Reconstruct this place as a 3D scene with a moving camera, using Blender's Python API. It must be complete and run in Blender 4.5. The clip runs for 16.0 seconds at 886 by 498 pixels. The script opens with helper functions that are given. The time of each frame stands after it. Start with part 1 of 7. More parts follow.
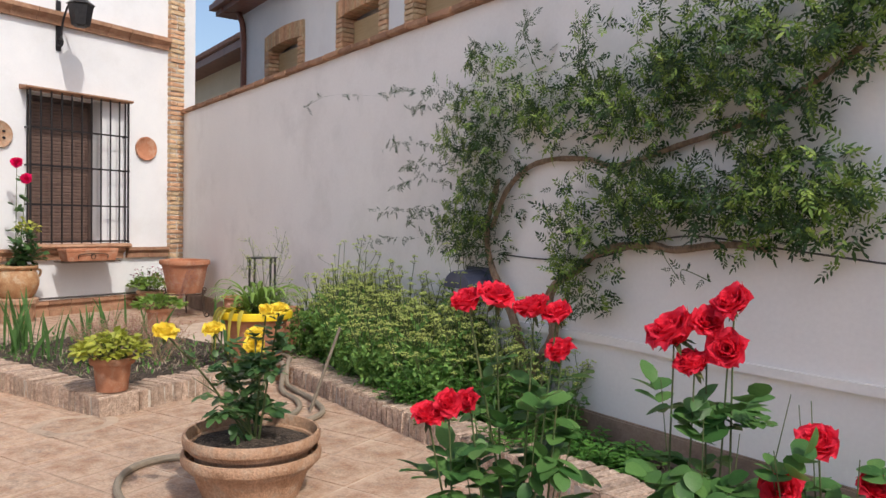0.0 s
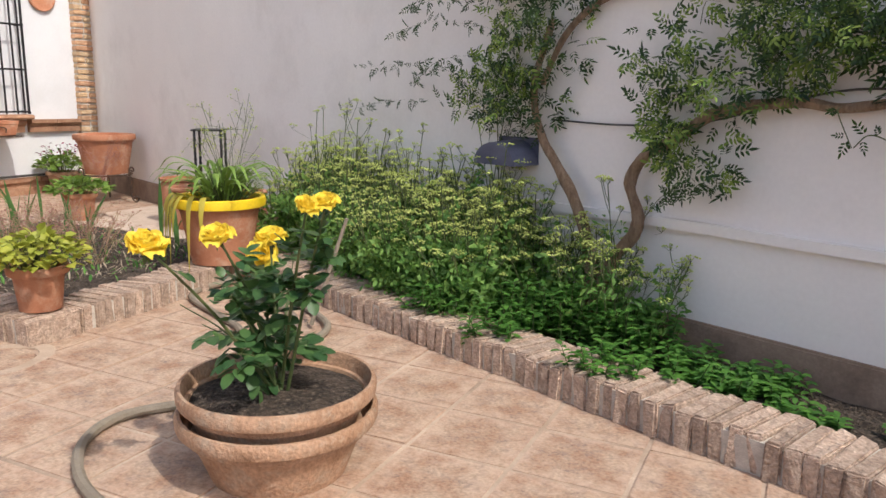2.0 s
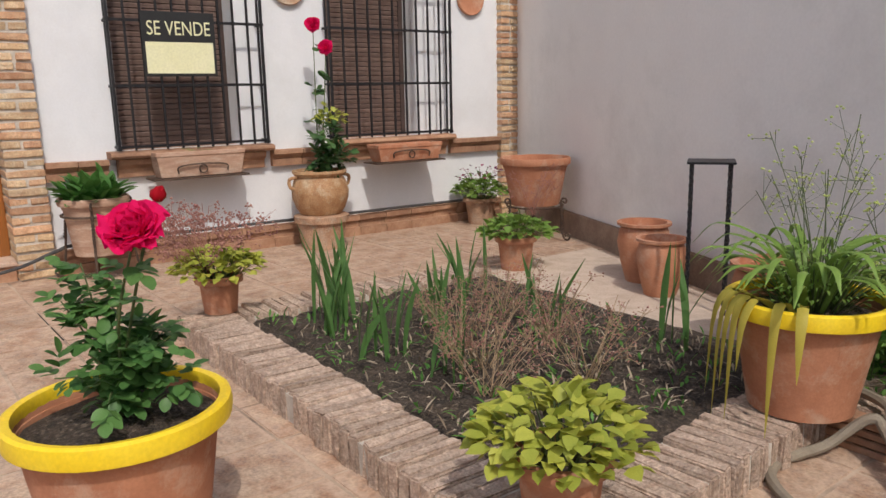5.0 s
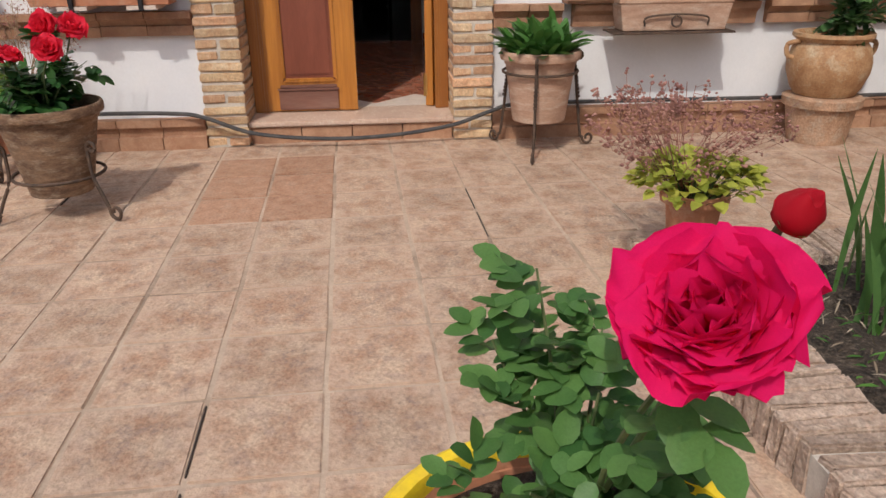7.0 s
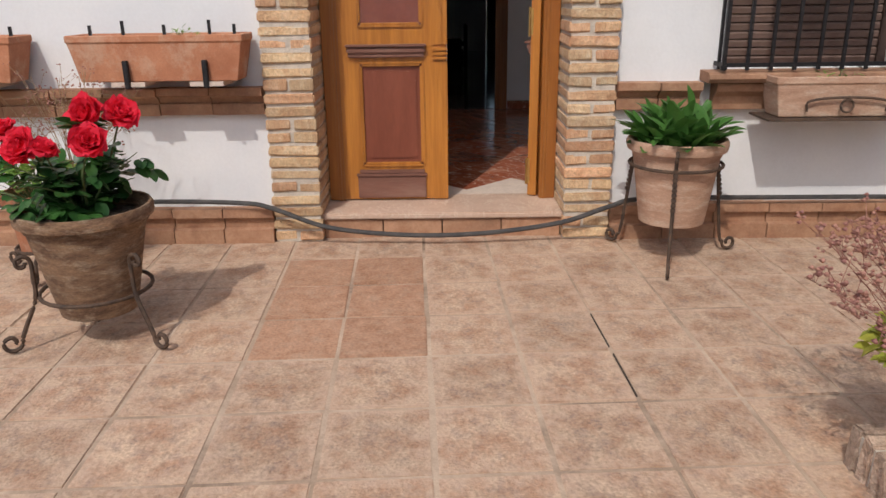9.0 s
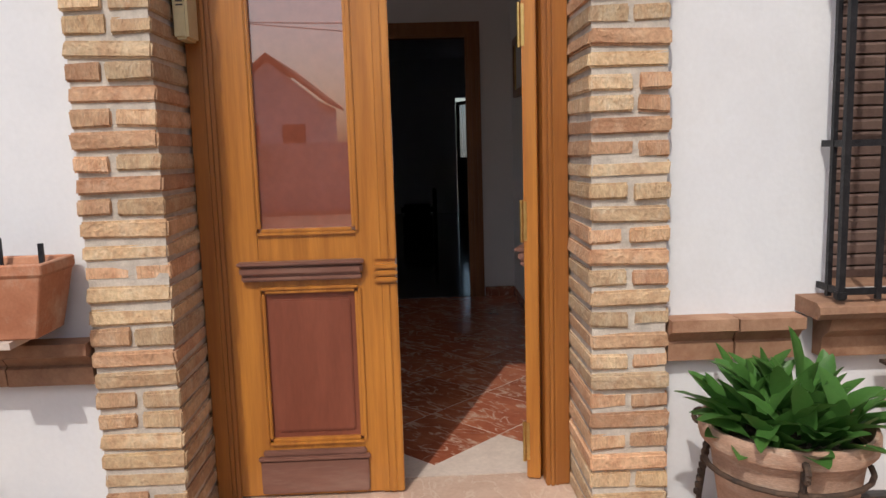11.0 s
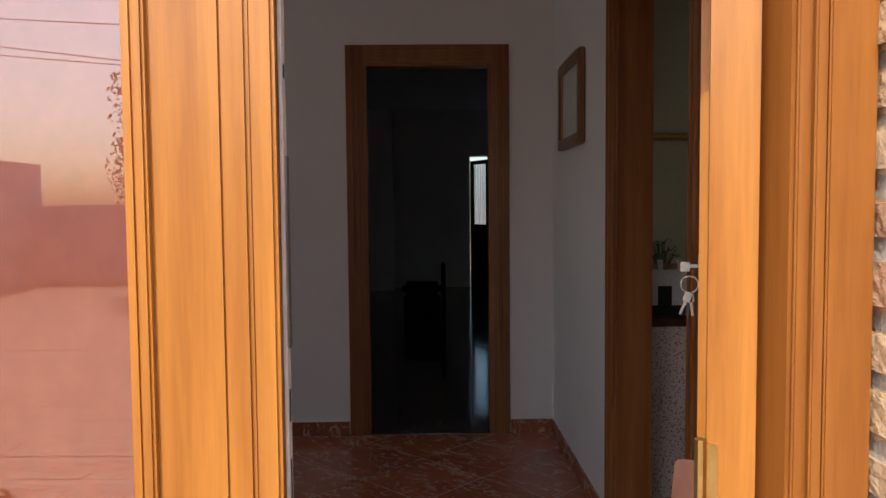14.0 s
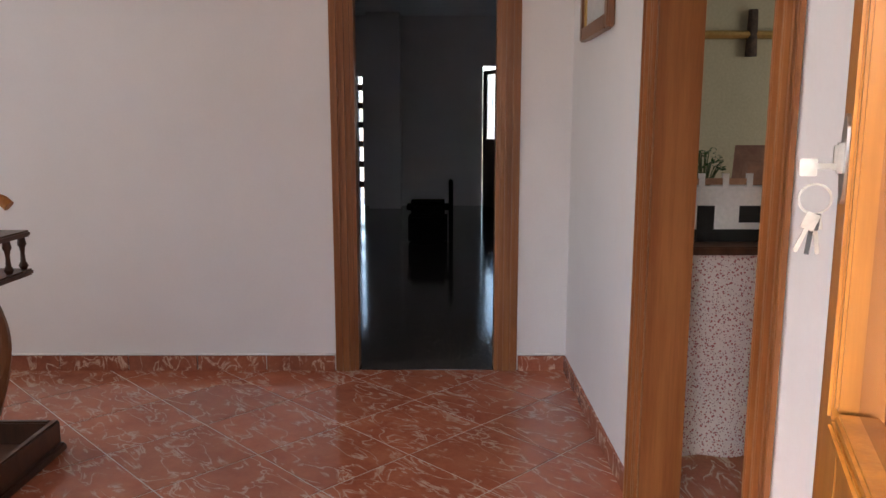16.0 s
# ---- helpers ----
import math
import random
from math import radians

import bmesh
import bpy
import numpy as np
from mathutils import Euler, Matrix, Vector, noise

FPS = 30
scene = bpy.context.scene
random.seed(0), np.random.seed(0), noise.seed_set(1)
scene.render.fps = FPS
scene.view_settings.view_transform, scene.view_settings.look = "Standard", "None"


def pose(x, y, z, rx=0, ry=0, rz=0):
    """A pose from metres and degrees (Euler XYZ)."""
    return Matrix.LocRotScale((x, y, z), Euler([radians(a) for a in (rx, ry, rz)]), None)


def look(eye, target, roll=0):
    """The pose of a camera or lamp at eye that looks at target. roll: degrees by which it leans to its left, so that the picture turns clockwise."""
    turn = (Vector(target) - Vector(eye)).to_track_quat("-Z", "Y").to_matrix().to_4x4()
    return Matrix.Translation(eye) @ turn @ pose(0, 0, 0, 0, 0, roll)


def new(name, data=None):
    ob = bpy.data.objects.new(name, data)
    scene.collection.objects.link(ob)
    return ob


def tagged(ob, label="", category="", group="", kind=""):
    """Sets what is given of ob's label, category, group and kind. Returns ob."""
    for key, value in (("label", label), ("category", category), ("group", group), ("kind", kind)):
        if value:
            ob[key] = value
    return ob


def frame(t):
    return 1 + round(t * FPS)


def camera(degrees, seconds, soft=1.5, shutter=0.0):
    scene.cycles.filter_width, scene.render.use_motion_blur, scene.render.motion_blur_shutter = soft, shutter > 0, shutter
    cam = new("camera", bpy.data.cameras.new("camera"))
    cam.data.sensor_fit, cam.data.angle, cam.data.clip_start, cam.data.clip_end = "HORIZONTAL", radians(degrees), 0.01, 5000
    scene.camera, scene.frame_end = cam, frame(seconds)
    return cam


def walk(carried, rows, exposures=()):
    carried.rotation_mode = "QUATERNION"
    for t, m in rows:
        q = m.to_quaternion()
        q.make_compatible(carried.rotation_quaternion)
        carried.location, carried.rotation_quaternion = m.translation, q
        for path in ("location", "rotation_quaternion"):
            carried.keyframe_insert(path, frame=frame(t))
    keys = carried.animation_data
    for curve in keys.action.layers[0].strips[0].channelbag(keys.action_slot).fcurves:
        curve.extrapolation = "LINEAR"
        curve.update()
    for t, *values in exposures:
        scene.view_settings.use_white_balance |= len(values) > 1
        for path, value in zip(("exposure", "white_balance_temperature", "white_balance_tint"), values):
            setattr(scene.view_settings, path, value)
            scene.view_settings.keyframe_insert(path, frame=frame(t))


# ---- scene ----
cam = camera(60.8, 16.0)
PATH = [
    (0, (0.913, 0.181, 1.231), (-0.22, 1.827, 1.158), 1.1),
    (0.5, (0.6, 0.325, 1.185), (-0.322, 2.096, 1.072), 1.5),
    (1, (0.363, 0.42, 1.182), (-0.526, 2.203, 1.003), 1.5),
    (1.5, (0.073, 0.6, 1.165), (-0.834, 2.366, 0.924), 1.2),
    (2, (-0.202, 0.768, 1.137), (-1.123, 2.498, 0.739), 0.9),
    (2.5, (-0.491, 0.924, 1.158), (-1.378, 2.675, 0.778), 0.9),
    (3, (-0.765, 1.093, 1.164), (-1.641, 2.85, 0.783), 0.7),
    (3.5, (-1.067, 1.242, 1.167), (-2.14, 2.887, 0.784), 0.4),
    (4, (-1.394, 1.365, 1.231), (-2.7, 2.832, 0.854), -1.2),
    (4.2, (-1.517, 1.43, 1.231), (-2.901, 2.826, 0.861), -1.4),
    (6.3, (-3.246, 1.81, 1.204), (-5.068, 2.36, 0.589), 0.2),
    (6.5, (-3.321, 1.827, 1.203), (-5.165, 2.228, 0.54), 0.2),
    (7, (-3.464, 1.803, 1.21), (-5.304, 1.938, 0.438), -0.8),
    (7.5, (-3.561, 1.748, 1.212), (-5.402, 1.801, 0.434), -0.8),
    (8, (-3.69, 1.697, 1.219), (-5.538, 1.69, 0.454), -0.8),
    (8.5, (-3.966, 1.65, 1.227), (-5.835, 1.638, 0.515), -0.8),
    (9, (-4.303, 1.603, 1.252), (-6.196, 1.596, 0.607), -0.7),
    (9.5, (-4.7, 1.555, 1.281), (-6.625, 1.562, 0.737), -1.7),
    (10, (-5.108, 1.585, 1.28), (-7.057, 1.664, 0.842), -1.5),
    (10.2, (-5.262, 1.617, 1.314), (-7.222, 1.71, 0.928), -1.4),
    (12.3, (-6.807, 1.727, 1.422), (-8.799, 1.753, 1.245), -1.2),
    (12.5, (-6.944, 1.716, 1.443), (-8.937, 1.751, 1.282), -0.8),
    (13, (-7.241, 1.737, 1.434), (-9.233, 1.802, 1.272), -0.8),
    (13.5, (-7.497, 1.76, 1.46), (-9.493, 1.823, 1.347), -0.6),
    (14, (-7.692, 1.769, 1.427), (-9.689, 1.809, 1.313), -0.5),
    (14.5, (-7.842, 1.747, 1.424), (-9.839, 1.775, 1.332), -0.5),
    (15, (-7.99, 1.766, 1.403), (-9.988, 1.813, 1.305), -0.3),
    (15.5, (-8.153, 1.80, 1.379), (-10.145, 1.853, 1.204), -0.0),
    (16, (-8.258, 1.86, 1.359), (-10.231, 1.859, 1.032), 0.0),
]
walk(cam, [(t, look(eye, target, roll)) for t, eye, target, roll in PATH],
     ((0, 0.38), (1.0, 0.57), (3.0, 0.57), (4.2, 0.22), (6.3, 0.03), (10.2, 0.0), (12.5, 0.32), (13.5, 0.75), (14.5, 1.25), (15, 1.75), (15.5, 2.5), (16, 2.98)))

# ---- light ----
world = bpy.data.worlds.new("sky")
scene.world = world
world.use_nodes = True
SUN = Vector((1.0, -0.36, 1.3)).normalized()
wn = world.node_tree.nodes
sky = wn.new("ShaderNodeTexSky")
sky.sky_type = 'NISHITA'
sky.sun_disc = False
sky.sun_elevation = math.asin(SUN.z)
sky.sun_rotation = math.atan2(SUN.x, SUN.y)
sky.air_density, sky.dust_density = 1.0, 3.0
world.node_tree.links.new(sky.outputs[0], wn["Background"].inputs[0])
wn["Background"].inputs[1].default_value = 0.15
sun = new("sun", bpy.data.lights.new("sun", 'SUN'))
sun.data.energy, sun.data.angle, sun.data.color = 2.0, radians(0.8), (1.0, 0.95, 0.89)
sun.matrix_world = look(SUN * 30, (0, 0, 0))


# ---- materials ----
def rgb(c):
    return (c[0], c[1], c[2], 1.0)


def surface(name, a, b, scale=8.0, rough=0.8, bump=0.3, fine=120.0, vary=0.0, metal=0.0, spec=0.5, dirt=None,
            dirt_scale=3.0, depth=0.004, translucent=0.0, stretch=(1, 1, 1), coat=0.0, spread=(0.35, 0.65), grainy=0.08):
    """A procedural surface: two colours mixed by broad noise, fine grain, stains, relief, and a change from piece to piece."""
    m = bpy.data.materials.new(name)
    m.use_nodes = True
    nt = m.node_tree
    n, l = nt.nodes, nt.links
    p = n["Principled BSDF"]
    tc = n.new("ShaderNodeTexCoord")
    geo = n.new("ShaderNodeObjectInfo")
    mp = n.new("ShaderNodeMapping")
    mp.inputs["Scale"].default_value = stretch
    add = n.new("ShaderNodeVectorMath")
    add.operation = 'MULTIPLY_ADD'
    comb = n.new("ShaderNodeCombineXYZ")
    for i in range(3):
        l.new(geo.outputs["Random"], comb.inputs[i])
    l.new(comb.outputs[0], add.inputs[0])
    add.inputs[1].default_value = (17.3, 5.1, 9.7) if vary else (0, 0, 0)
    l.new(tc.outputs["Object"], add.inputs[2])
    l.new(add.outputs[0], mp.inputs[0])
    broad = n.new("ShaderNodeTexNoise")
    broad.inputs["Scale"].default_value = scale
    broad.inputs["Detail"].default_value = 6
    broad.inputs["Roughness"].default_value = 0.65
    l.new(mp.outputs[0], broad.inputs[0])
    ramp = n.new("ShaderNodeValToRGB")
    ramp.color_ramp.elements[0].color, ramp.color_ramp.elements[1].color = rgb(a), rgb(b)
    ramp.color_ramp.elements[0].position, ramp.color_ramp.elements[1].position = spread
    l.new(broad.outputs["Fac"], ramp.inputs[0])
    col = ramp.outputs[0]
    grain = n.new("ShaderNodeTexNoise")
    grain.inputs["Scale"].default_value = fine
    grain.inputs["Detail"].default_value = 4
    l.new(mp.outputs[0], grain.inputs[0])
    if dirt:
        st = n.new("ShaderNodeTexNoise")
        st.inputs["Scale"].default_value = dirt_scale
        st.inputs["Detail"].default_value = 8
        st.inputs["Roughness"].default_value = 0.7
        l.new(mp.outputs[0], st.inputs[0])
        sr = n.new("ShaderNodeMapRange")
        sr.inputs[1].default_value, sr.inputs[2].default_value = 0.5, 0.72
        l.new(st.outputs["Fac"], sr.inputs[0])
        mx = n.new("ShaderNodeMixRGB")
        mx.inputs[2].default_value = rgb(dirt)
        l.new(sr.outputs[0], mx.inputs[0])
        l.new(col, mx.inputs[1])
        col = mx.outputs[0]
    hsv = n.new("ShaderNodeHueSaturation")
    mr = n.new("ShaderNodeMapRange")
    mr.inputs[3].default_value, mr.inputs[4].default_value = 1 - vary, 1 + vary
    l.new(geo.outputs["Random"], mr.inputs[0])
    gm = n.new("ShaderNodeMapRange")
    gm.inputs[1].default_value, gm.inputs[2].default_value = 0.25, 0.75
    gm.inputs[3].default_value, gm.inputs[4].default_value = 1 - grainy, 1 + grainy
    l.new(grain.outputs["Fac"], gm.inputs[0])
    ml = n.new("ShaderNodeMath")
    ml.operation = 'MULTIPLY'
    l.new(mr.outputs[0], ml.inputs[0])
    l.new(gm.outputs[0], ml.inputs[1])
    l.new(ml.outputs[0], hsv.inputs["Value"])
    l.new(col, hsv.inputs["Color"])
    l.new(hsv.outputs[0], p.inputs["Base Color"])
    p.inputs["Roughness"].default_value = rough
    p.inputs["Metallic"].default_value = metal
    p.inputs["Specular IOR Level"].default_value = spec
    p.inputs["Coat Weight"].default_value = coat
    p.inputs["Coat Roughness"].default_value = 0.15
    if bump:
        bm_ = n.new("ShaderNodeBump")
        bm_.inputs["Strength"].default_value = bump
        bm_.inputs["Distance"].default_value = depth
        ad = n.new("ShaderNodeMath")
        ad.operation = 'ADD'
        l.new(broad.outputs["Fac"], ad.inputs[0])
        l.new(grain.outputs["Fac"], ad.inputs[1])
        l.new(ad.outputs[0], bm_.inputs["Height"])
        l.new(bm_.outputs[0], p.inputs["Normal"])
    if translucent:
        tr = n.new("ShaderNodeBsdfTranslucent")
        l.new(hsv.outputs[0], tr.inputs[0])
        ms = n.new("ShaderNodeMixShader")
        ms.inputs[0].default_value = translucent
        l.new(p.outputs[0], ms.inputs[1])
        l.new(tr.outputs[0], ms.inputs[2])
        l.new(ms.outputs[0], n["Material Output"].inputs[0])
    return m


def island_leaf(name, a, b, rough=0.5, translucent=0.3):
    """Leaf or petal colour that changes from blade to blade."""
    m = surface(name, a, b, 60, rough, 0.15, 300, translucent=translucent, spec=0.28)
    n, l = m.node_tree.nodes, m.node_tree.links
    g = n.new("ShaderNodeNewGeometry")
    ramp = [x for x in n if x.type == 'VALTORGB'][0]
    mix = n.new("ShaderNodeMath")
    mix.operation = 'MULTIPLY_ADD'
    noise_out = ramp.inputs[0].links[0].from_socket
    l.new(noise_out, mix.inputs[0])
    mix.inputs[1].default_value = 0.35
    sc = n.new("ShaderNodeMath")
    sc.operation = 'MULTIPLY'
    sc.inputs[1].default_value = 0.65
    l.new(g.outputs["Random Per Island"], sc.inputs[0])
    l.new(sc.outputs[0], mix.inputs[2])
    l.new(mix.outputs[0], ramp.inputs[0])
    ramp.color_ramp.elements[0].position, ramp.color_ramp.elements[1].position = 0.1, 0.85
    return m


def wood_surface(name, a, b, rough=0.38, axis=2):
    s = [22, 22, 22]
    s[axis] = 1.2
    return surface(name, a, b, 1.0, rough, 0.12, 9, stretch=tuple(s), depth=0.002, coat=0.25)


def marble(name, base, dark, vein, rough):
    m = surface(name, base, dark, 5, rough, 0.0, 60, vary=0.12)
    n, l = m.node_tree.nodes, m.node_tree.links
    p = n["Principled BSDF"]
    col = p.inputs["Base Color"].links[0].from_socket
    mp = [x for x in n if x.type == 'MAPPING'][0]
    v = n.new("ShaderNodeTexNoise")
    v.inputs["Scale"].default_value, v.inputs["Detail"].default_value = 9, 7
    v.inputs["Distortion"].default_value = 1.0
    long = n.new("ShaderNodeMapping")
    long.inputs["Rotation"].default_value = (0, 0, 0.6)
    long.inputs["Scale"].default_value = (0.6, 1.45, 1.0)
    l.new(mp.outputs[0], long.inputs[0])
    l.new(long.outputs[0], v.inputs[0])
    gap = n.new("ShaderNodeTexNoise")
    gap.inputs["Scale"].default_value, gap.inputs["Detail"].default_value = 11, 4
    l.new(mp.outputs[0], gap.inputs[0])
    gr = n.new("ShaderNodeMapRange")
    gr.inputs[1].default_value, gr.inputs[2].default_value = 0.38, 0.52
    l.new(gap.outputs["Fac"], gr.inputs[0])
    brk = n.new("ShaderNodeMath")
    brk.operation = 'MULTIPLY'
    r = n.new("ShaderNodeValToRGB")
    e = r.color_ramp.elements
    e[0].position, e[0].color = 0.465, (0, 0, 0, 1)
    e[1].position, e[1].color = 0.53, (0, 0, 0, 1)
    k = e.new(0.5)
    k.color = (0.95, 0.95, 0.95, 1)
    l.new(v.outputs["Fac"], r.inputs[0])
    mx = n.new("ShaderNodeMixRGB")
    mx.inputs[2].default_value = rgb(vein)
    l.new(r.outputs[0], brk.inputs[0])
    l.new(gr.outputs[0], brk.inputs[1])
    l.new(brk.outputs[0], mx.inputs[0])
    l.new(col, mx.inputs[1])
    l.new(mx.outputs[0], p.inputs["Base Color"])
    return m


def speckled(name, base, chip, rough):
    m = surface(name, base, tuple(c * 1.6 for c in base), 6, rough, 0.0, 80)
    n, l = m.node_tree.nodes, m.node_tree.links
    p = n["Principled BSDF"]
    col = p.inputs["Base Color"].links[0].from_socket
    v = n.new("ShaderNodeTexVoronoi")
    v.inputs["Scale"].default_value = 55
    tc = [x for x in n if x.type == 'TEX_COORD'][0]
    l.new(tc.outputs["Object"], v.inputs[0])
    r = n.new("ShaderNodeMapRange")
    r.inputs[1].default_value, r.inputs[2].default_value = 0.28, 0.16
    l.new(v.outputs["Distance"], r.inputs[0])
    mx = n.new("ShaderNodeMixRGB")
    mx.inputs[2].default_value = rgb(chip)
    l.new(r.outputs[0], mx.inputs[0])
    l.new(col, mx.inputs[1])
    l.new(mx.outputs[0], p.inputs["Base Color"])
    return m


PLASTER = surface("white_plaster", (0.69, 0.70, 0.715), (0.75, 0.755, 0.76), 1.4, 0.9, 0.18, 60, depth=0.003, dirt=(0.66, 0.66, 0.66), dirt_scale=1.2, grainy=0.02)
GARDEN_PLASTER = surface("garden_wall_plaster", (0.80, 0.77, 0.745), (0.85, 0.82, 0.79), 0.9, 0.92, 0.25, 45, depth=0.004, dirt=(0.70, 0.67, 0.64), dirt_scale=0.8, grainy=0.025)
INNER_PAINT = surface("inner_paint", (0.74, 0.73, 0.73), (0.79, 0.78, 0.78), 1.0, 0.75, 0.10, 90, depth=0.002, grainy=0.012)
CEMENT = surface("cement_skirting", (0.22, 0.15, 0.11), (0.32, 0.235, 0.175), 5, 0.95, 0.5, 80, dirt=(0.15, 0.11, 0.08))
MORTAR = surface("mortar", (0.44, 0.39, 0.33), (0.60, 0.54, 0.46), 20, 0.95, 0.6, 150)
BRICK = surface("brick", (0.46, 0.285, 0.17), (0.62, 0.46, 0.295), 11, 0.92, 0.9, 80, vary=0.18, dirt=(0.62, 0.50, 0.36), dirt_scale=14, depth=0.007, grainy=0.2)
KERB_BRICK = surface("kerb_brick", (0.38, 0.265, 0.195), (0.56, 0.43, 0.335), 26, 0.95, 1.0, 90, vary=0.16, dirt=(0.27, 0.20, 0.155), dirt_scale=38, depth=0.012, grainy=0.3)
BAND_BRICK = surface("band_brick", (0.30, 0.15, 0.085), (0.44, 0.26, 0.16), 8, 0.9, 0.5, 70, vary=0.18, dirt=(0.24, 0.13, 0.08))
TILE = surface("patio_tile", (0.35, 0.205, 0.13), (0.475, 0.345, 0.245), 10, 0.78, 0.9, 85, vary=0.10, dirt=(0.27, 0.195, 0.16), dirt_scale=19, depth=0.005, spread=(0.38, 0.60), grainy=0.30)


def brick_hues(m):
    """Cream, tan, pink and fired-red bricks in one wall, brick by brick."""
    n, l = m.node_tree.nodes, m.node_tree.links
    p = n["Principled BSDF"]
    src = p.inputs["Base Color"].links[0].from_socket
    info = n.new("ShaderNodeObjectInfo")
    k = n.new("ShaderNodeMath")
    k.operation = 'MULTIPLY'
    k.inputs[1].default_value = 13.7
    f = n.new("ShaderNodeMath")
    f.operation = 'FRACT'
    r = n.new("ShaderNodeValToRGB")
    e = r.color_ramp.elements
    e[0].position, e[0].color = 0.0, (1.02, 1.04, 1.02, 1)
    e[1].position, e[1].color = 1.0, (0.92, 0.74, 0.68, 1)
    for at, c in ((0.35, (1.0, 1.0, 0.92, 1)), (0.6, (1.05, 0.90, 0.84, 1)), (0.82, (0.99, 0.86, 0.80, 1))):
        e.new(at).color = c
    mx = n.new("ShaderNodeMixRGB")
    mx.blend_type = 'MULTIPLY'
    mx.inputs[0].default_value = 1.0
    l.new(info.outputs["Random"], k.inputs[0])
    l.new(k.outputs[0], f.inputs[0])
    l.new(f.outputs[0], r.inputs[0])
    l.new(src, mx.inputs[1])
    l.new(r.outputs[0], mx.inputs[2])
    l.new(mx.outputs[0], p.inputs["Base Color"])


brick_hues(BRICK)


def worn_edges(m, pale):
    """Glaze rubbed pale towards the edges of each tile, and small pale scuffs."""
    n, l = m.node_tree.nodes, m.node_tree.links
    p = n["Principled BSDF"]
    src = p.inputs["Base Color"].links[0].from_socket
    mp = [x for x in n if x.type == 'MAPPING'][0]
    uv = n.new("ShaderNodeUVMap")
    ab = n.new("ShaderNodeVectorMath")
    ab.operation = 'ABSOLUTE'
    l.new(uv.outputs[0], ab.inputs[0])
    sx = n.new("ShaderNodeSeparateXYZ")
    l.new(ab.outputs[0], sx.inputs[0])
    far = n.new("ShaderNodeMath")
    far.operation = 'SMOOTH_MAX'
    far.inputs[2].default_value = 0.25
    l.new(sx.outputs[0], far.inputs[0])
    l.new(sx.outputs[1], far.inputs[1])
    ns = n.new("ShaderNodeTexNoise")
    ns.inputs["Scale"].default_value, ns.inputs["Detail"].default_value, ns.inputs["Roughness"].default_value = 24, 9, 0.75
    l.new(mp.outputs[0], ns.inputs[0])
    sm = n.new("ShaderNodeMath")
    sm.operation = 'MULTIPLY_ADD'
    sm.inputs[1].default_value = 2.6
    l.new(ns.outputs["Fac"], sm.inputs[0])
    l.new(far.outputs[0], sm.inputs[2])
    mr = n.new("ShaderNodeMapRange")
    mr.inputs[1].default_value, mr.inputs[2].default_value, mr.inputs[4].default_value = 1.85, 2.45, 0.8
    l.new(sm.outputs[0], mr.inputs[0])
    mx = n.new("ShaderNodeMixRGB")
    mx.inputs[2].default_value = rgb(pale)
    l.new(mr.outputs[0], mx.inputs[0])
    l.new(src, mx.inputs[1])
    l.new(mx.outputs[0], p.inputs["Base Color"])


worn_edges(TILE, (0.52, 0.375, 0.275))
WET_TILE = surface("terracotta_patio_tile", (0.33, 0.175, 0.105), (0.43, 0.26, 0.17), 15, 0.72, 0.5, 90, vary=0.07, dirt=(0.40, 0.27, 0.19), dirt_scale=14, depth=0.004, grainy=0.25)
OPEN_JOINT = surface("open_joint", (0.03, 0.022, 0.017), (0.07, 0.05, 0.04), 20, 0.95, 0.3, 90)
GROUT = surface("grout", (0.36, 0.265, 0.19), (0.54, 0.42, 0.32), 3, 0.95, 0.6, 90, dirt=(0.15, 0.10, 0.07), dirt_scale=1.7)
CONCRETE = surface("pale_concrete", (0.46, 0.36, 0.28), (0.56, 0.45, 0.36), 6, 0.9, 0.4, 90, dirt=(0.38, 0.29, 0.22), dirt_scale=5, grainy=0.15)
GROUND = surface("ground_earth", (0.25, 0.2, 0.15), (0.33, 0.27, 0.2), 0.6, 0.95, 0.5, 20)
SOIL = surface("soil", (0.028, 0.019, 0.013), (0.085, 0.06, 0.042), 14, 0.97, 1.0, 90, depth=0.03, dirt=(0.22, 0.17, 0.125), dirt_scale=60, grainy=0.5)
TERRACOTTA = surface("terracotta", (0.35, 0.135, 0.068), (0.48, 0.215, 0.118), 5, 0.85, 0.35, 110, vary=0.1, dirt=(0.50, 0.33, 0.23), dirt_scale=7)
OLD_TERRACOTTA = surface("weathered_terracotta", (0.31, 0.175, 0.10), (0.48, 0.30, 0.19), 8, 0.9, 0.7, 90, dirt=(0.40, 0.33, 0.25), dirt_scale=11, depth=0.008, grainy=0.25)
BROWN_POT = surface("mossy_terracotta", (0.11, 0.06, 0.035), (0.27, 0.165, 0.095), 9, 0.9, 0.8, 90, dirt=(0.36, 0.28, 0.20), dirt_scale=12, depth=0.008, stretch=(1, 1, 3), grainy=0.3)
PALE_POT = surface("pale_terracotta", (0.36, 0.205, 0.135), (0.50, 0.33, 0.235), 5, 0.85, 0.5, 90, dirt=(0.56, 0.44, 0.34), dirt_scale=7, stretch=(1, 1, 4), grainy=0.2)
URN_GLAZE = surface("worn_urn_clay", (0.30, 0.145, 0.06), (0.47, 0.29, 0.15), 8, 0.7, 0.5, 90, dirt=(0.52, 0.43, 0.29), dirt_scale=9, grainy=0.2)
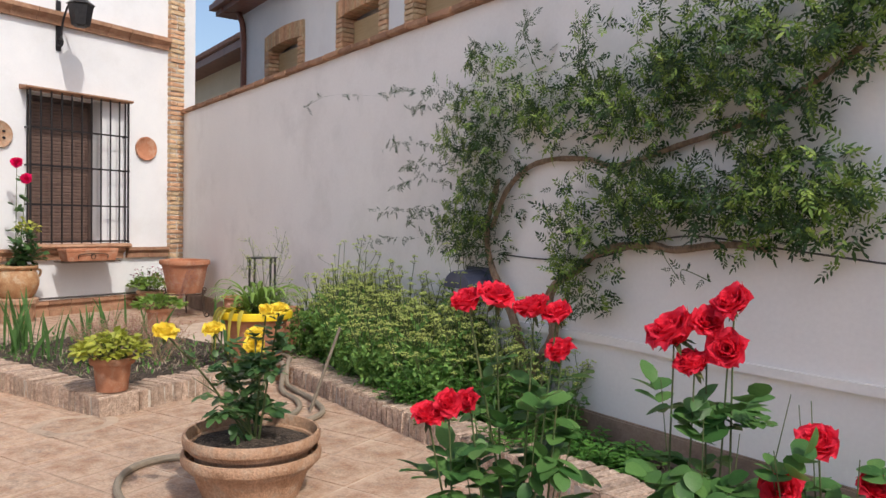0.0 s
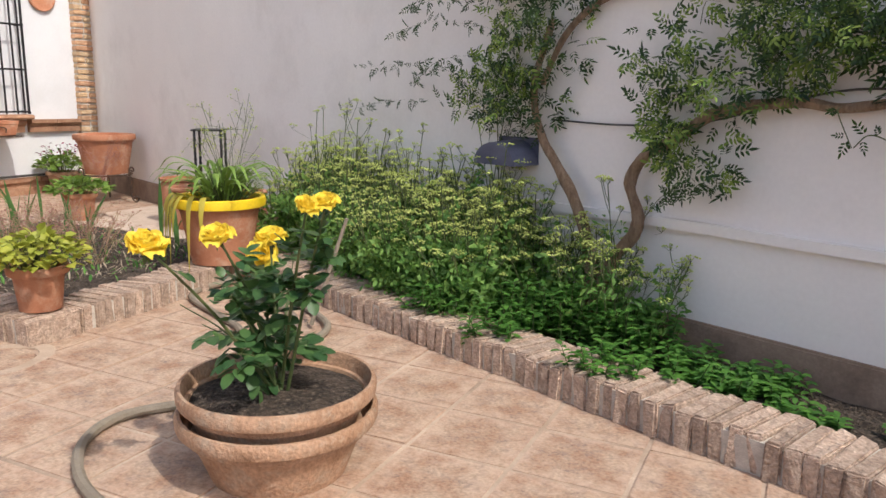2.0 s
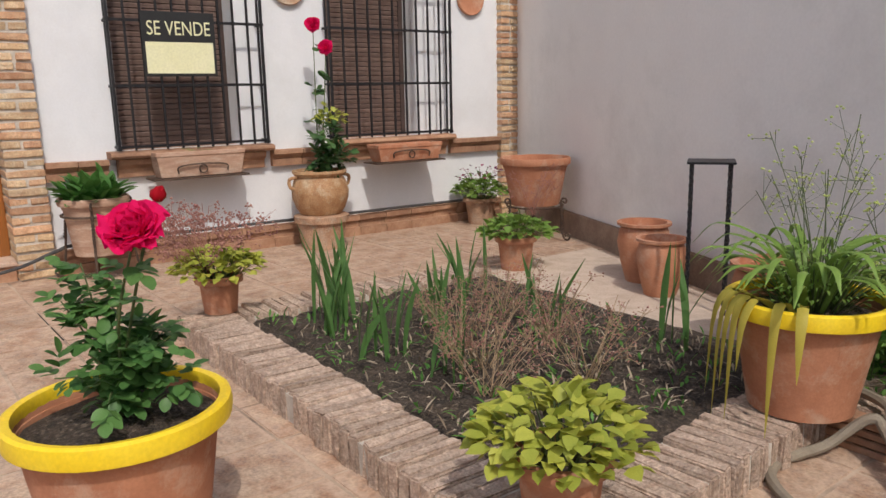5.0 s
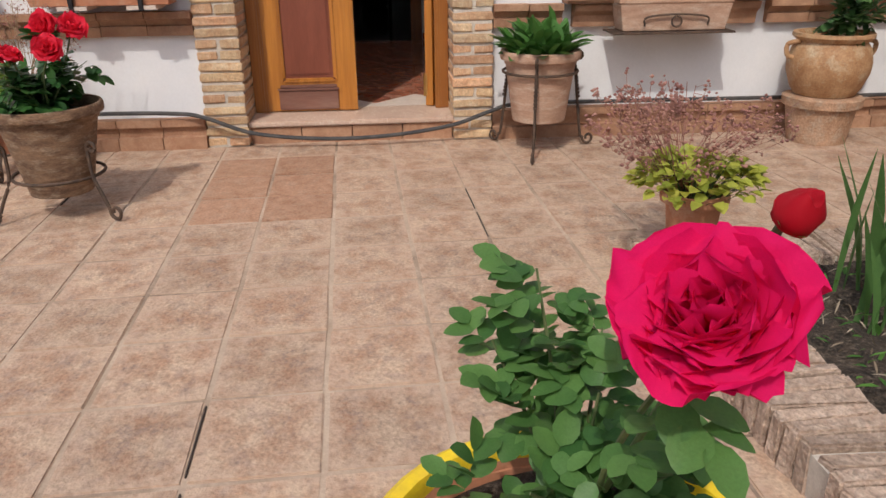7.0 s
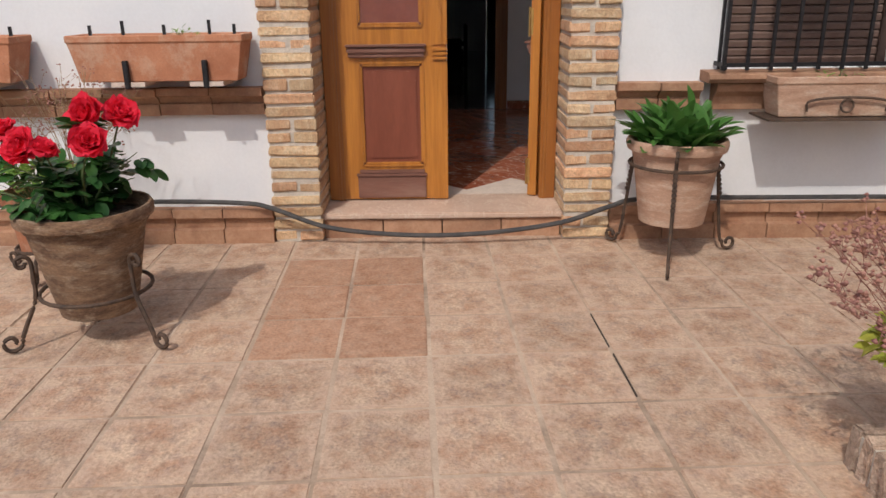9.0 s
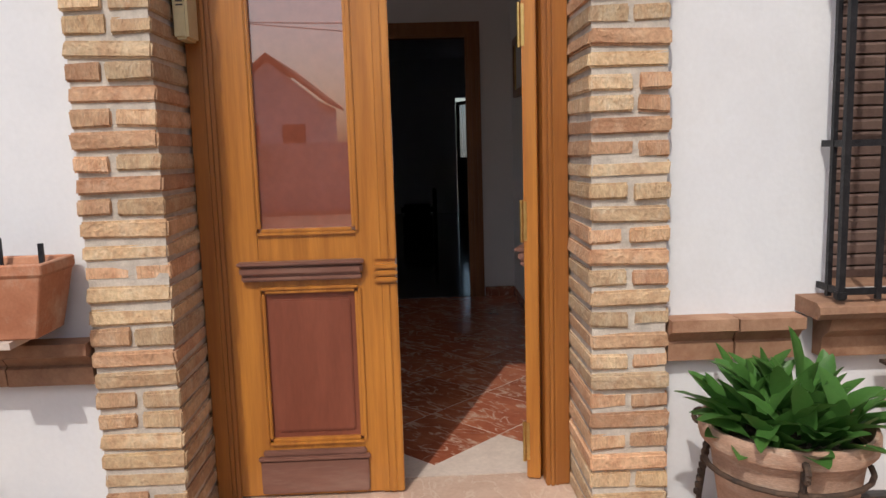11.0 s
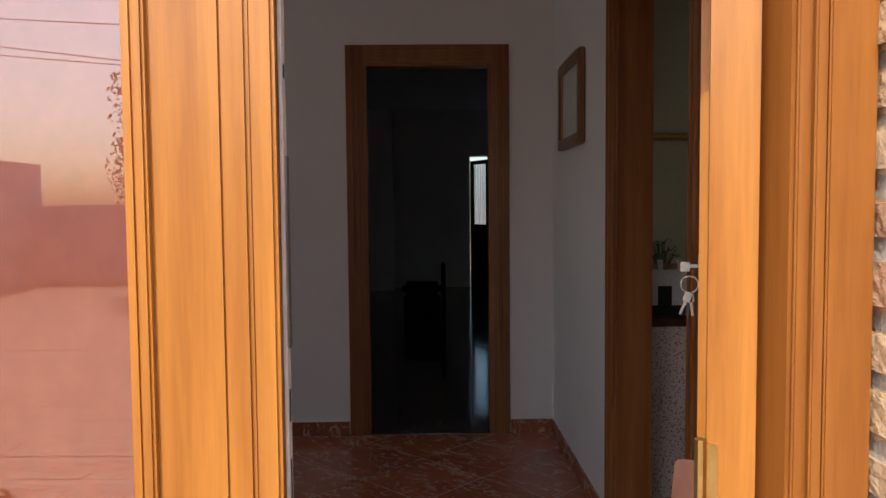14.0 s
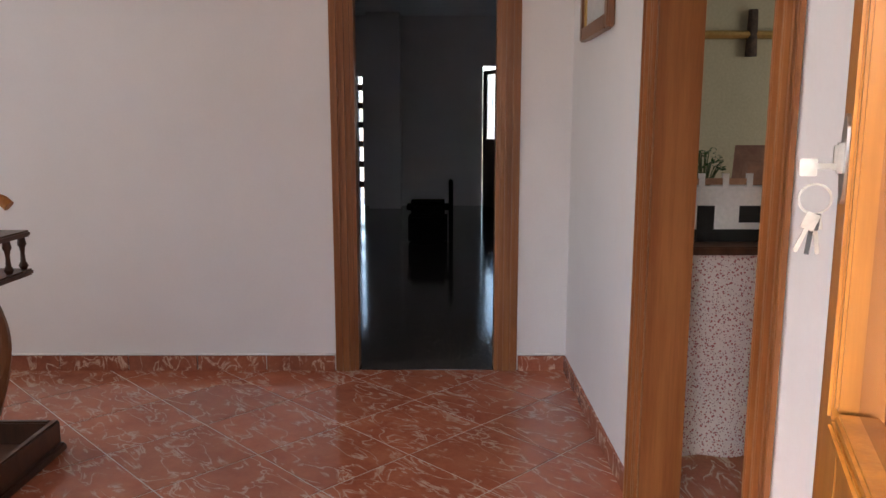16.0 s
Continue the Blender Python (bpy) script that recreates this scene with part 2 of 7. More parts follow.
YELLOW_PAINT = surface("yellow_rim_paint", (0.80, 0.55, 0.01), (0.86, 0.63, 0.03), 6, 0.45, 0.2, 90, dirt=(0.72, 0.48, 0.04), dirt_scale=8)
IRON = surface("black_iron", (0.012, 0.012, 0.014), (0.03, 0.028, 0.03), 30, 0.5, 0.3, 150, metal=0.4)
RUST_IRON = surface("rusty_iron", (0.05, 0.035, 0.028), (0.12, 0.075, 0.05), 30, 0.75, 0.5, 150, metal=0.3)
BLIND = surface("brown_blind", (0.12, 0.075, 0.06), (0.17, 0.11, 0.088), 10, 0.55, 0.2, 100, vary=0.06)
DARK_BLIND = surface("dark_frame", (0.05, 0.03, 0.025), (0.08, 0.05, 0.04), 10, 0.5, 0.2, 100)
WOOD = wood_surface("varnished_pine", (0.33, 0.115, 0.014), (0.50, 0.20, 0.03))
WOOD_SIDE = wood_surface("varnished_frame", (0.25, 0.083, 0.014), (0.37, 0.138, 0.026))
TRIM_WOOD = wood_surface("oiled_trim", (0.22, 0.075, 0.02), (0.34, 0.135, 0.042))
PANEL_WOOD = surface("red_brown_panel", (0.17, 0.045, 0.024), (0.215, 0.062, 0.034), 4, 0.42, 0.1, 40, stretch=(3, 3, 0.5))
KICK_WOOD = surface("brown_rail", (0.16, 0.07, 0.05), (0.22, 0.10, 0.07), 4, 0.5, 0.15, 40, stretch=(3, 0.5, 3), dirt=(0.26, 0.16, 0.12))
PANEL_GLASS = surface("red_brown_glazed_panel", (0.20, 0.055, 0.03), (0.24, 0.07, 0.04), 3, 0.012, 0.0, 40, spec=1.0, coat=1.0)
PANEL_GLASS.node_tree.nodes["Principled BSDF"].inputs["Coat Roughness"].default_value = 0.012
PANEL_GLASS.node_tree.nodes["Principled BSDF"].inputs["Coat IOR"].default_value = 2.0
BRASS = surface("brass", (0.55, 0.36, 0.12), (0.65, 0.45, 0.18), 30, 0.35, 0.1, 100, metal=1.0)
STEEL = surface("steel", (0.42, 0.41, 0.39), (0.55, 0.53, 0.50), 30, 0.32, 0.1, 100, metal=1.0)
SILL_MARBLE = marble("step_marble", (0.45, 0.31, 0.23), (0.54, 0.40, 0.31), (0.62, 0.5, 0.4), 0.45)
HALL_MARBLE = marble("hall_marble", (0.31, 0.085, 0.043), (0.44, 0.155, 0.082), (0.62, 0.43, 0.33), 0.13)
BASE_MARBLE = marble("baseboard_marble", (0.24, 0.07, 0.04), (0.36, 0.13, 0.07), (0.66, 0.46, 0.35), 0.25)
TERRAZZO = speckled("terrazzo", (0.035, 0.03, 0.028), (0.24, 0.21, 0.18), 0.1)
WHITE_LINE = surface("pale_grout", (0.55, 0.45, 0.38), (0.62, 0.52, 0.44), 8, 0.7, 0.1, 60)
HOSE = surface("dusty_hose", (0.20, 0.165, 0.12), (0.29, 0.245, 0.185), 12, 0.75, 0.4, 140, dirt=(0.15, 0.12, 0.09))
BLACK_HOSE = surface("black_pipe", (0.03, 0.03, 0.033), (0.07, 0.065, 0.06), 12, 0.6, 0.3, 120)
LAMP_BLUE = surface("dark_blue_shade", (0.06, 0.07, 0.12), (0.10, 0.11, 0.17), 8, 0.45, 0.2, 100)
BARK = surface("bark", (0.19, 0.12, 0.075), (0.36, 0.25, 0.165), 14, 0.95, 1.0, 80, depth=0.012, stretch=(3, 3, 0.6))
STEM_GREEN = surface("green_stem", (0.06, 0.10, 0.03), (0.12, 0.14, 0.05), 20, 0.6, 0.2, 100)
STEM_DRY = surface("dry_stem", (0.30, 0.20, 0.115), (0.42, 0.30, 0.18), 20, 0.8, 0.3, 100)
STEM_RED = surface("red_dry_stem", (0.30, 0.13, 0.10), (0.40, 0.20, 0.15), 20, 0.8, 0.3, 100)
# Lit and shaded tones of one jasmine leaf; light put into the colour.
LIT_VINE_LEAF = island_leaf("lit_vine_leaf", (0.06, 0.14, 0.025), (0.32, 0.42, 0.09), 0.45, 0.35)
SHADED_VINE_LEAF = island_leaf("shaded_vine_leaf", (0.008, 0.026, 0.008), (0.06, 0.115, 0.028), 0.4, 0.15)
UMBEL_LEAF = island_leaf("umbel_leaf", (0.08, 0.20, 0.05), (0.27, 0.45, 0.11), 0.5, 0.4)
UMBEL = island_leaf("umbel_flower", (0.42, 0.52, 0.12), (0.68, 0.74, 0.26), 0.7)
MINT = island_leaf("mint_leaf", (0.05, 0.15, 0.03), (0.15, 0.34, 0.06), 0.5, 0.38)
ROSE_LEAF = island_leaf("rose_leaf", (0.03, 0.085, 0.03), (0.10, 0.19, 0.06), 0.33, 0.28)
DARK_LEAF = island_leaf("dark_broad_leaf", (0.02, 0.07, 0.02), (0.055, 0.15, 0.035), 0.3, 0.2)
LIME_LEAF = island_leaf("lime_leaf", (0.26, 0.32, 0.045), (0.52, 0.52, 0.09), 0.45)
FRESH_LEAF = island_leaf("fresh_leaf", (0.11, 0.22, 0.04), (0.26, 0.38, 0.08), 0.45)
STAND_LEAF = island_leaf("upright_glossy_leaf", (0.03, 0.095, 0.022), (0.10, 0.24, 0.05), 0.33, 0.25)
ROUND_LEAF = island_leaf("round_rose_leaf", (0.04, 0.12, 0.03), (0.13, 0.26, 0.07), 0.42, 0.3)
IRIS_LEAF = island_leaf("iris_leaf", (0.05, 0.13, 0.04), (0.13, 0.25, 0.07), 0.45)
YELLOW_BLADE = island_leaf("yellowing_blade", (0.36, 0.33, 0.05), (0.55, 0.45, 0.08), 0.5)
DRY_SEED = island_leaf("dry_seed", (0.30, 0.13, 0.12), (0.45, 0.24, 0.18), 0.8, 0.1)
DRY_LITTER = island_leaf("dry_litter", (0.16, 0.11, 0.07), (0.50, 0.42, 0.31), 0.8, 0.1)
RED_PETAL = island_leaf("red_petal", (0.56, 0.008, 0.030), (0.88, 0.042, 0.085), 0.5, 0.4)
PINK_PETAL = island_leaf("crimson_petal", (0.56, 0.001, 0.055), (0.86, 0.012, 0.15), 0.7, 0.42)
YELLOW_PETAL = island_leaf("yellow_petal", (0.90, 0.60, 0.02), (0.96, 0.79, 0.11), 0.5, 0.35)
BUD_PETAL = island_leaf("dark_bud_petal", (0.26, 0.003, 0.010), (0.48, 0.010, 0.022), 0.6, 0.15)
PURPLE_PETAL = island_leaf("purple_petal", (0.10, 0.01, 0.06), (0.35, 0.03, 0.12), 0.5, 0.2)
for petal in (RED_PETAL, BUD_PETAL, PINK_PETAL, YELLOW_PETAL, PURPLE_PETAL):
    petal.node_tree.nodes["Principled BSDF"].inputs["Specular IOR Level"].default_value = 0.12
ROOF_TILE = surface("roof_tile", (0.24, 0.12, 0.08), (0.38, 0.21, 0.14), 10, 0.9, 0.5, 60, vary=0.2)
CREAM = surface("cream_plaster", (0.62, 0.52, 0.36), (0.68, 0.58, 0.42), 2, 0.9, 0.3, 50)
SHUTTER = surface("ochre_shutter", (0.36, 0.25, 0.12), (0.42, 0.30, 0.16), 4, 0.6, 0.2, 60, stretch=(1, 1, 14))
GUTTER = surface("brown_gutter", (0.16, 0.06, 0.04), (0.22, 0.09, 0.06), 4, 0.5, 0.2, 60)
SIGN_BLACK = surface("sign_black", (0.012, 0.012, 0.012), (0.02, 0.02, 0.02), 8, 0.5, 0.0, 60)
SIGN_PALE = surface("sign_pale_yellow", (0.72, 0.70, 0.42), (0.76, 0.74, 0.48), 5, 0.5, 0.0, 60)
CREAM_PLASTIC = surface("cream_plastic", (0.55, 0.47, 0.27), (0.60, 0.52, 0.31), 5, 0.5, 0.05, 60)
WHITE_PAINT = surface("white_model_paint", (0.72, 0.71, 0.69), (0.78, 0.77, 0.75), 5, 0.6, 0.1, 60)
DARK_WOOD = surface("dark_stained_wood", (0.05, 0.022, 0.012), (0.09, 0.04, 0.022), 3, 0.35, 0.1, 50, stretch=(8, 8, 1))
FRAME_WOOD = surface("frame_wood", (0.16, 0.07, 0.03), (0.24, 0.11, 0.05), 3, 0.35, 0.1, 50, stretch=(8, 8, 1))
PAPER = surface("grey_print", (0.55, 0.55, 0.55), (0.66, 0.66, 0.65), 3, 0.6, 0.0, 60)
BLACK = surface("black_plastic", (0.01, 0.01, 0.012), (0.02, 0.02, 0.022), 5, 0.4, 0.05, 60)
FELT = surface("black_upholstery", (0.006, 0.005, 0.005), (0.012, 0.011, 0.010), 12, 0.98, 0.3, 120, spec=0.05)
OLIVE_WALL = surface("ochre_room_paint", (0.45, 0.40, 0.27), (0.50, 0.45, 0.31), 2, 0.8, 0.2, 60)


def cloth_surface():
    m = surface("floral_cloth", (0.68, 0.60, 0.58), (0.74, 0.67, 0.64), 4, 0.9, 0.2, 200)
    n, l = m.node_tree.nodes, m.node_tree.links
    p = n["Principled BSDF"]
    col = p.inputs["Base Color"].links[0].from_socket
    tc = [x for x in n if x.type == 'TEX_COORD'][0]
    for sc, c, lim in ((78, (0.40, 0.14, 0.15), 0.28), (120, (0.30, 0.15, 0.17), 0.24)):
        v = n.new("ShaderNodeTexVoronoi")
        v.inputs["Scale"].default_value = sc
        l.new(tc.outputs["Object"], v.inputs[0])
        r = n.new("ShaderNodeMapRange")
        r.inputs[1].default_value, r.inputs[2].default_value = lim + 0.03, lim
        l.new(v.outputs["Distance"], r.inputs[0])
        mx = n.new("ShaderNodeMixRGB")
        mx.inputs[2].default_value = rgb(c)
        l.new(r.outputs[0], mx.inputs[0])
        l.new(col, mx.inputs[1])
        col = mx.outputs[0]
    l.new(col, p.inputs["Base Color"])
    return m


CLOTH = cloth_surface()


def clear_glass():
    m = bpy.data.materials.new("glass")
    m.use_nodes = True
    p = m.node_tree.nodes["Principled BSDF"]
    p.inputs["Transmission Weight"].default_value = 1.0
    p.inputs["Roughness"].default_value = 0.25
    p.inputs["Base Color"].default_value = (0.95, 0.97, 0.97, 1)
    return m


GLASS = clear_glass()


# ---- mesh helpers ----
def mesh_of(name, bm, material, smooth=False):
    me = bpy.data.meshes.new(name)
    bmesh.ops.recalc_face_normals(bm, faces=bm.faces)
    bm.to_mesh(me)
    bm.free()
    me.materials.append(material)
    if smooth:
        me.polygons.foreach_set("use_smooth", [True] * len(me.polygons))
        me.set_sharp_from_angle(angle=radians(40))
    return me


def part(name, bm, material, parent=None, label="", smooth=False, at=None):
    """Links a bmesh, or a ready mesh, as one object under a thing or a part."""
    me = bm if isinstance(bm, bpy.types.Mesh) else mesh_of(name, bm, material, smooth)
    ob = new(name, me)
    ob.parent = parent
    if at is not None:
        ob.matrix_basis = at
    if label:
        ob["label"] = label
    if name in ("foliage", "stems", "umbels", "seed_heads", "leaves", "twigs", "crown", "sepal"):
        ob["kind"] = "stuff"
    return ob


def thing(name, label, category, at=None, group="", kind=""):
    ob = new(name)
    if at is not None:
        ob.matrix_basis = at
    return tagged(ob, label, category, group, kind)


def box(x0, x1, y0, y1, z0, z1, bm=None, bevel=0.0):
    bm = bm or bmesh.new()
    r = bmesh.ops.create_cube(bm, size=1.0)["verts"]
    for v in r:
        v.co = Vector(((x0 + x1) / 2 + v.co.x * (x1 - x0), (y0 + y1) / 2 + v.co.y * (y1 - y0), (z0 + z1) / 2 + v.co.z * (z1 - z0)))
    if bevel:
        es = list({e for v in r for e in v.link_edges})
        bmesh.ops.bevel(bm, geom=es, offset=bevel, segments=2, affect='EDGES')
    return bm


def lathe(profile, segs=28, bm=None, wobble=0.0):
    """A turned shape from (radius, height) pairs."""
    bm = bm or bmesh.new()
    rings = []
    for i, (r, z) in enumerate(profile):
        ring = []
        for k in range(segs):
            a = 2 * math.pi * k / segs
            rr = r * (1 + wobble * noise.noise((math.cos(a) * 1.5, math.sin(a) * 1.5, z * 6)))
            ring.append(bm.verts.new((rr * math.cos(a), rr * math.sin(a), z)))
        rings.append(ring)
    for a, b in zip(rings, rings[1:]):
        for k in range(segs):
            bm.faces.new((a[k], a[(k + 1) % segs], b[(k + 1) % segs], b[k]))
    if profile[0] == profile[-1]:
        return bm
    if profile[0][0] > 0.001:
        bm.faces.new(rings[0])
    if profile[-1][0] > 0.001:
        bm.faces.new(rings[-1])
    return bm


def smooth_path(pts, n=8):
    """Points along a curve through pts."""
    P = [Vector(p) for p in pts]
    P = [P[0] * 2 - P[1]] + P + [P[-1] * 2 - P[-2]]
    out = []
    for i in range(1, len(P) - 2):
        for k in range(n):
            t = k / n
            out.append(0.5 * (2 * P[i] + (P[i + 1] - P[i - 1]) * t + (2 * P[i - 1] - 5 * P[i] + 4 * P[i + 1] - P[i + 2]) * t * t
                              + (3 * P[i] - P[i - 1] - 3 * P[i + 1] + P[i + 2]) * t ** 3))
    out.append(P[-2].copy())
    return out


def tube(pts, r0, r1=None, sides=8, bm=None, rough=0.0):
    bm = bm or bmesh.new()
    r1 = r0 if r1 is None else r1
    pts = [Vector(p) for p in pts]
    prev, up = None, Vector((0.13, 0.31, 0.94))
    for i, p in enumerate(pts):
        d = (pts[min(i + 1, len(pts) - 1)] - pts[max(i - 1, 0)]).normalized()
        s = d.cross(up)
        if s.length < 0.05:
            s = d.cross(Vector((1, 0, 0)))
        s.normalize()
        u = s.cross(d)
        r = r0 + (r1 - r0) * i / max(1, len(pts) - 1)
        ring = []
        for k in range(sides):
            a = 2 * math.pi * k / sides
            rr = r * (1 + rough * noise.noise(p * 9 + Vector((k * 1.7, 0, 0))))
            ring.append(bm.verts.new(p + (s * math.cos(a) + u * math.sin(a)) * rr))
        if prev:
            for k in range(sides):
                bm.faces.new((prev[k], prev[(k + 1) % sides], ring[(k + 1) % sides], ring[k]))
        else:
            bm.faces.new(ring)
        prev = ring
    bm.faces.new(prev)
    return bm


def extrude_y(profile, y0, y1, bm=None):
    """A moulding: an (x, z) outline drawn along y."""
    bm = bm or bmesh.new()
    a = [bm.verts.new((x, y0, z)) for x, z in profile]
    b = [bm.verts.new((x, y1, z)) for x, z in profile]
    n = len(profile)
    for k in range(n):
        bm.faces.new((a[k], a[(k + 1) % n], b[(k + 1) % n], b[k]))
    bm.faces.new(a)
    bm.faces.new(b)
    return bm


class Leaves:
    """Gathers many small blades into one mesh."""

    def __init__(self, seed):
        self.v, self.f, self.n = [], [], 0
        self.rng = random.Random(seed)

    def blade(self, p, d, up, length, width, fold=0.25, droop=0.15):
        d = d.normalized()
        s = d.cross(up)
        if s.length < 0.01:
            s = d.cross(Vector((1, 0.2, 0)))
        s.normalize()
        n = s.cross(d)
        w = width / 2
        k = self.n
        self.v += [p, p + d * length * 0.35 + s * w + n * w * fold, p + d * length * 0.35 - s * w + n * w * fold,
                   p + d * length * 0.42, p + d * length * 0.72 + s * w * 0.75 + n * (w * fold - droop * length * 0.4),
                   p + d * length * 0.72 - s * w * 0.75 + n * (w * fold - droop * length * 0.4), p + d * length - n * droop * length]
        self.f += [(k, k + 1, k + 3), (k, k + 3, k + 2), (k + 1, k + 4, k + 6, k + 3), (k + 2, k + 3, k + 6, k + 5)]
        self.n += 7

    def oval(self, p, d, up, length, width, fold=0.2, droop=0.15):
        d = d.normalized()
        s = d.cross(up)
        s = s.normalized() if s.length > 0.01 else Vector((1, 0, 0))
        n = s.cross(d)
        w, k = width / 2, self.n
        self.v.append(p)
        for t, q in ((0.18, 0.72), (0.45, 1.0), (0.75, 0.8), (0.93, 0.35)):
            c = p + d * length * t - n * droop * length * t * t
            self.v += [c + s * w * q + n * w * q * fold, c, c - s * w * q + n * w * q * fold]
        self.v.append(p + d * length - n * droop * length)
        self.f += [(k, k + 1, k + 2), (k, k + 2, k + 3)]
        for i in range(3):
            a = k + 1 + 3 * i
            self.f += [(a, a + 3, a + 4, a + 1), (a + 1, a + 4, a + 5, a + 2)]
        self.f += [(k + 10, k + 13, k + 11), (k + 11, k + 13, k + 12)]
        self.n += 14

    def strap(self, pts, width, up):
        """A long blade along points."""
        k, m = self.n, len(pts)
        for i, p in enumerate(pts):
            d = (pts[min(i + 1, m - 1)] - pts[max(i - 1, 0)]).normalized()
            s = d.cross(up)
            if s.length < 0.05:
                s = Vector((1, 0, 0))
            s.normalize()
            w = width / 2 * min(1.0, 0.55 + 1.2 * i / m) * (1 - max(0, (i / (m - 1) - 0.55) / 0.45) ** 1.6 * 0.96)
            self.v += [p - s * w, p + s.cross(d) * w * 0.3, p + s * w]
        for i in range(m - 1):
            a, b = k + 3 * i, k + 3 * i + 3
            self.f += [(a, a + 1, b + 1, b), (a + 1, a + 2, b + 2, b + 1)]
        self.n += 3 * m

    def stem(self, pts, r):
        k, m = self.n, len(pts)
        for i, p in enumerate(pts):
            for a in range(3):
                t = a * 2.094
                self.v.append(p + Vector((math.cos(t) * r, math.sin(t) * r, 0 if abs((pts[-1] - pts[0]).z) > 0.02 else math.sin(t) * r)))
        for i in range(m - 1):
            for a in range(3):
                self.f.append((k + 3 * i + a, k + 3 * i + (a + 1) % 3, k + 3 * i + 3 + (a + 1) % 3, k + 3 * i + 3 + a))
        self.n += 3 * m

    def dot(self, p, r):
        k = self.n
        self.v += [p + Vector(q) * r for q in ((1, 0, 0), (-0.5, 0.87, 0), (-0.5, -0.87, 0), (0, 0, 0.8), (0, 0, -0.6))]
        self.f += [(k, k + 1, k + 3), (k + 1, k + 2, k + 3), (k + 2, k, k + 3), (k + 1, k, k + 4), (k + 2, k + 1, k + 4), (k, k + 2, k + 4)]
        self.n += 5

    def mesh(self, name, material):
        me = bpy.data.meshes.new(name)
        me.from_pydata([tuple(v) for v in self.v], [], self.f)
        me.materials.append(material)
        me.polygons.foreach_set("use_smooth", [True] * len(me.polygons))
        me.update()
        return me


def rand_dir(r, up=0.0):
    a, z = r.uniform(0, 6.283), r.uniform(-1, 1)
    s = math.sqrt(1 - z * z)
    return Vector((s * math.cos(a), s * math.sin(a), z + up)).normalized()


# ---- structure: house front ----
FRONT, BACK = -8.18, -8.55
DOOR_Y, WIN1, WIN2 = (0.955, 2.22), (3.0, 3.92), (4.74, 5.65)
WIN_Z = (0.87, 2.66)
fac = bmesh.new()
box(BACK, FRONT, -6.0, DOOR_Y[0] - 0.03, -0.2, 6.0, fac)
box(BACK, FRONT, DOOR_Y[0] - 0.03, DOOR_Y[1] + 0.03, 2.45, 6.0, fac)
box(BACK, FRONT, DOOR_Y[1] + 0.03, WIN1[0], -0.2, 6.0, fac)
for a in (WIN1, WIN2):
    box(BACK, FRONT, *a, -0.2, WIN_Z[0], fac)
    box(BACK, FRONT, *a, WIN_Z[1], 6.0, fac)
box(BACK, FRONT, WIN1[1], WIN2[0], -0.2, 6.0, fac)
box(BACK, FRONT, WIN2[1], 7.08, -0.2, 6.0, fac)
tagged(part("wall_facade", fac, PLASTER), "whitewashed plaster house front with uneven trowel marks", "wall", kind="structure")
side = box(-13.0, BACK - 0.004, 6.7, 7.08, -0.2, 6.0)
tagged(part("wall_house_side", side, PLASTER), "white plaster side wall of the house", "wall", kind="structure")
tagged(part("roof", box(-16.0, -7.75, -6.2, 7.3, 6.0, 6.15), ROOF_TILE), "clay roof over the house", "roof", kind="structure")

# ---- ground and patio ----
tagged(part("ground", box(-300, 300, -300, 300, -0.5, -0.06), GROUND), "bare earth reaching to the horizon", "ground", kind="structure")
floor = tagged(part("floor", box(-8.2, 6.0, -6.0, 7.0, -0.06, -0.0045), GROUT), "patio floor with dirty mortar joints between tiles", "floor", kind="structure")

# ---- garden wall ----
WD = Vector((0.9356, -0.3530, 0))
WN = Vector((-0.3530, -0.9356, 0))
W0 = Vector((-8.14, 6.857, 0))
GW = Matrix(((WD.x, -WN.x, 0, W0.x), (WD.y, -WN.y, 0, W0.y), (0, 0, 1, 0), (0, 0, 0, 1)))


def on_wall(u, off, z):
    return W0 + WD * u + WN * off + Vector((0, 0, z))


def wall_at(x, off, z):
    return on_wall((x - W0.x) / WD.x, off, z)


gw = box(0, 15.0, 0, 0.25, -0.1, 2.66)
tagged(part("wall_garden", gw, GARDEN_PLASTER, at=GW), "tall plastered garden wall, greyish white in shade", "wall", kind="structure")
ledge = bmesh.new()
for i in range(24):
    u0 = 5.2 + i * 0.4
    w = 0.012 * math.sin(i * 1.3)
    box(u0, u0 + 0.4, -0.028, 0, 0.585 + w * 0.3, 0.628 + w * 0.3, ledge)
bmesh.ops.remove_doubles(ledge, verts=ledge.verts, dist=0.006)
tagged(part("trim", ledge, GARDEN_PLASTER, at=GW), "plaster ledge running along the garden wall", "ledge", kind="structure")
tagged(part("baseboard", box(0.3, 15, -0.03, 0, -0.05, 0.205, bevel=0.008), CEMENT, at=GW), "brown cement skirting at the foot of the garden wall", "skirting", kind="structure")
coping = tagged(new("coping"), "weathered brick coping on top of the garden wall", "coping", kind="structure")
coping.matrix_basis = GW
cop_me = []
for s in range(3):
    b = box(0, 0.27, -0.05, 0.30, 0, 0.045, bevel=0.008)
    for v in b.verts:
        v.co += Vector((noise.noise(v.co * 20 + Vector((s, 0, 0))) * 0.012, 0, noise.noise(v.co * 17 + Vector((0, s, 3))) * 0.014))
    cop_me.append(mesh_of("brick", b, BAND_BRICK))
for i in range(52):
    part("brick", cop_me[i % 3], None, coping, at=pose(i * 0.284 + 0.01, 0, 2.662, 0, 0, 0))

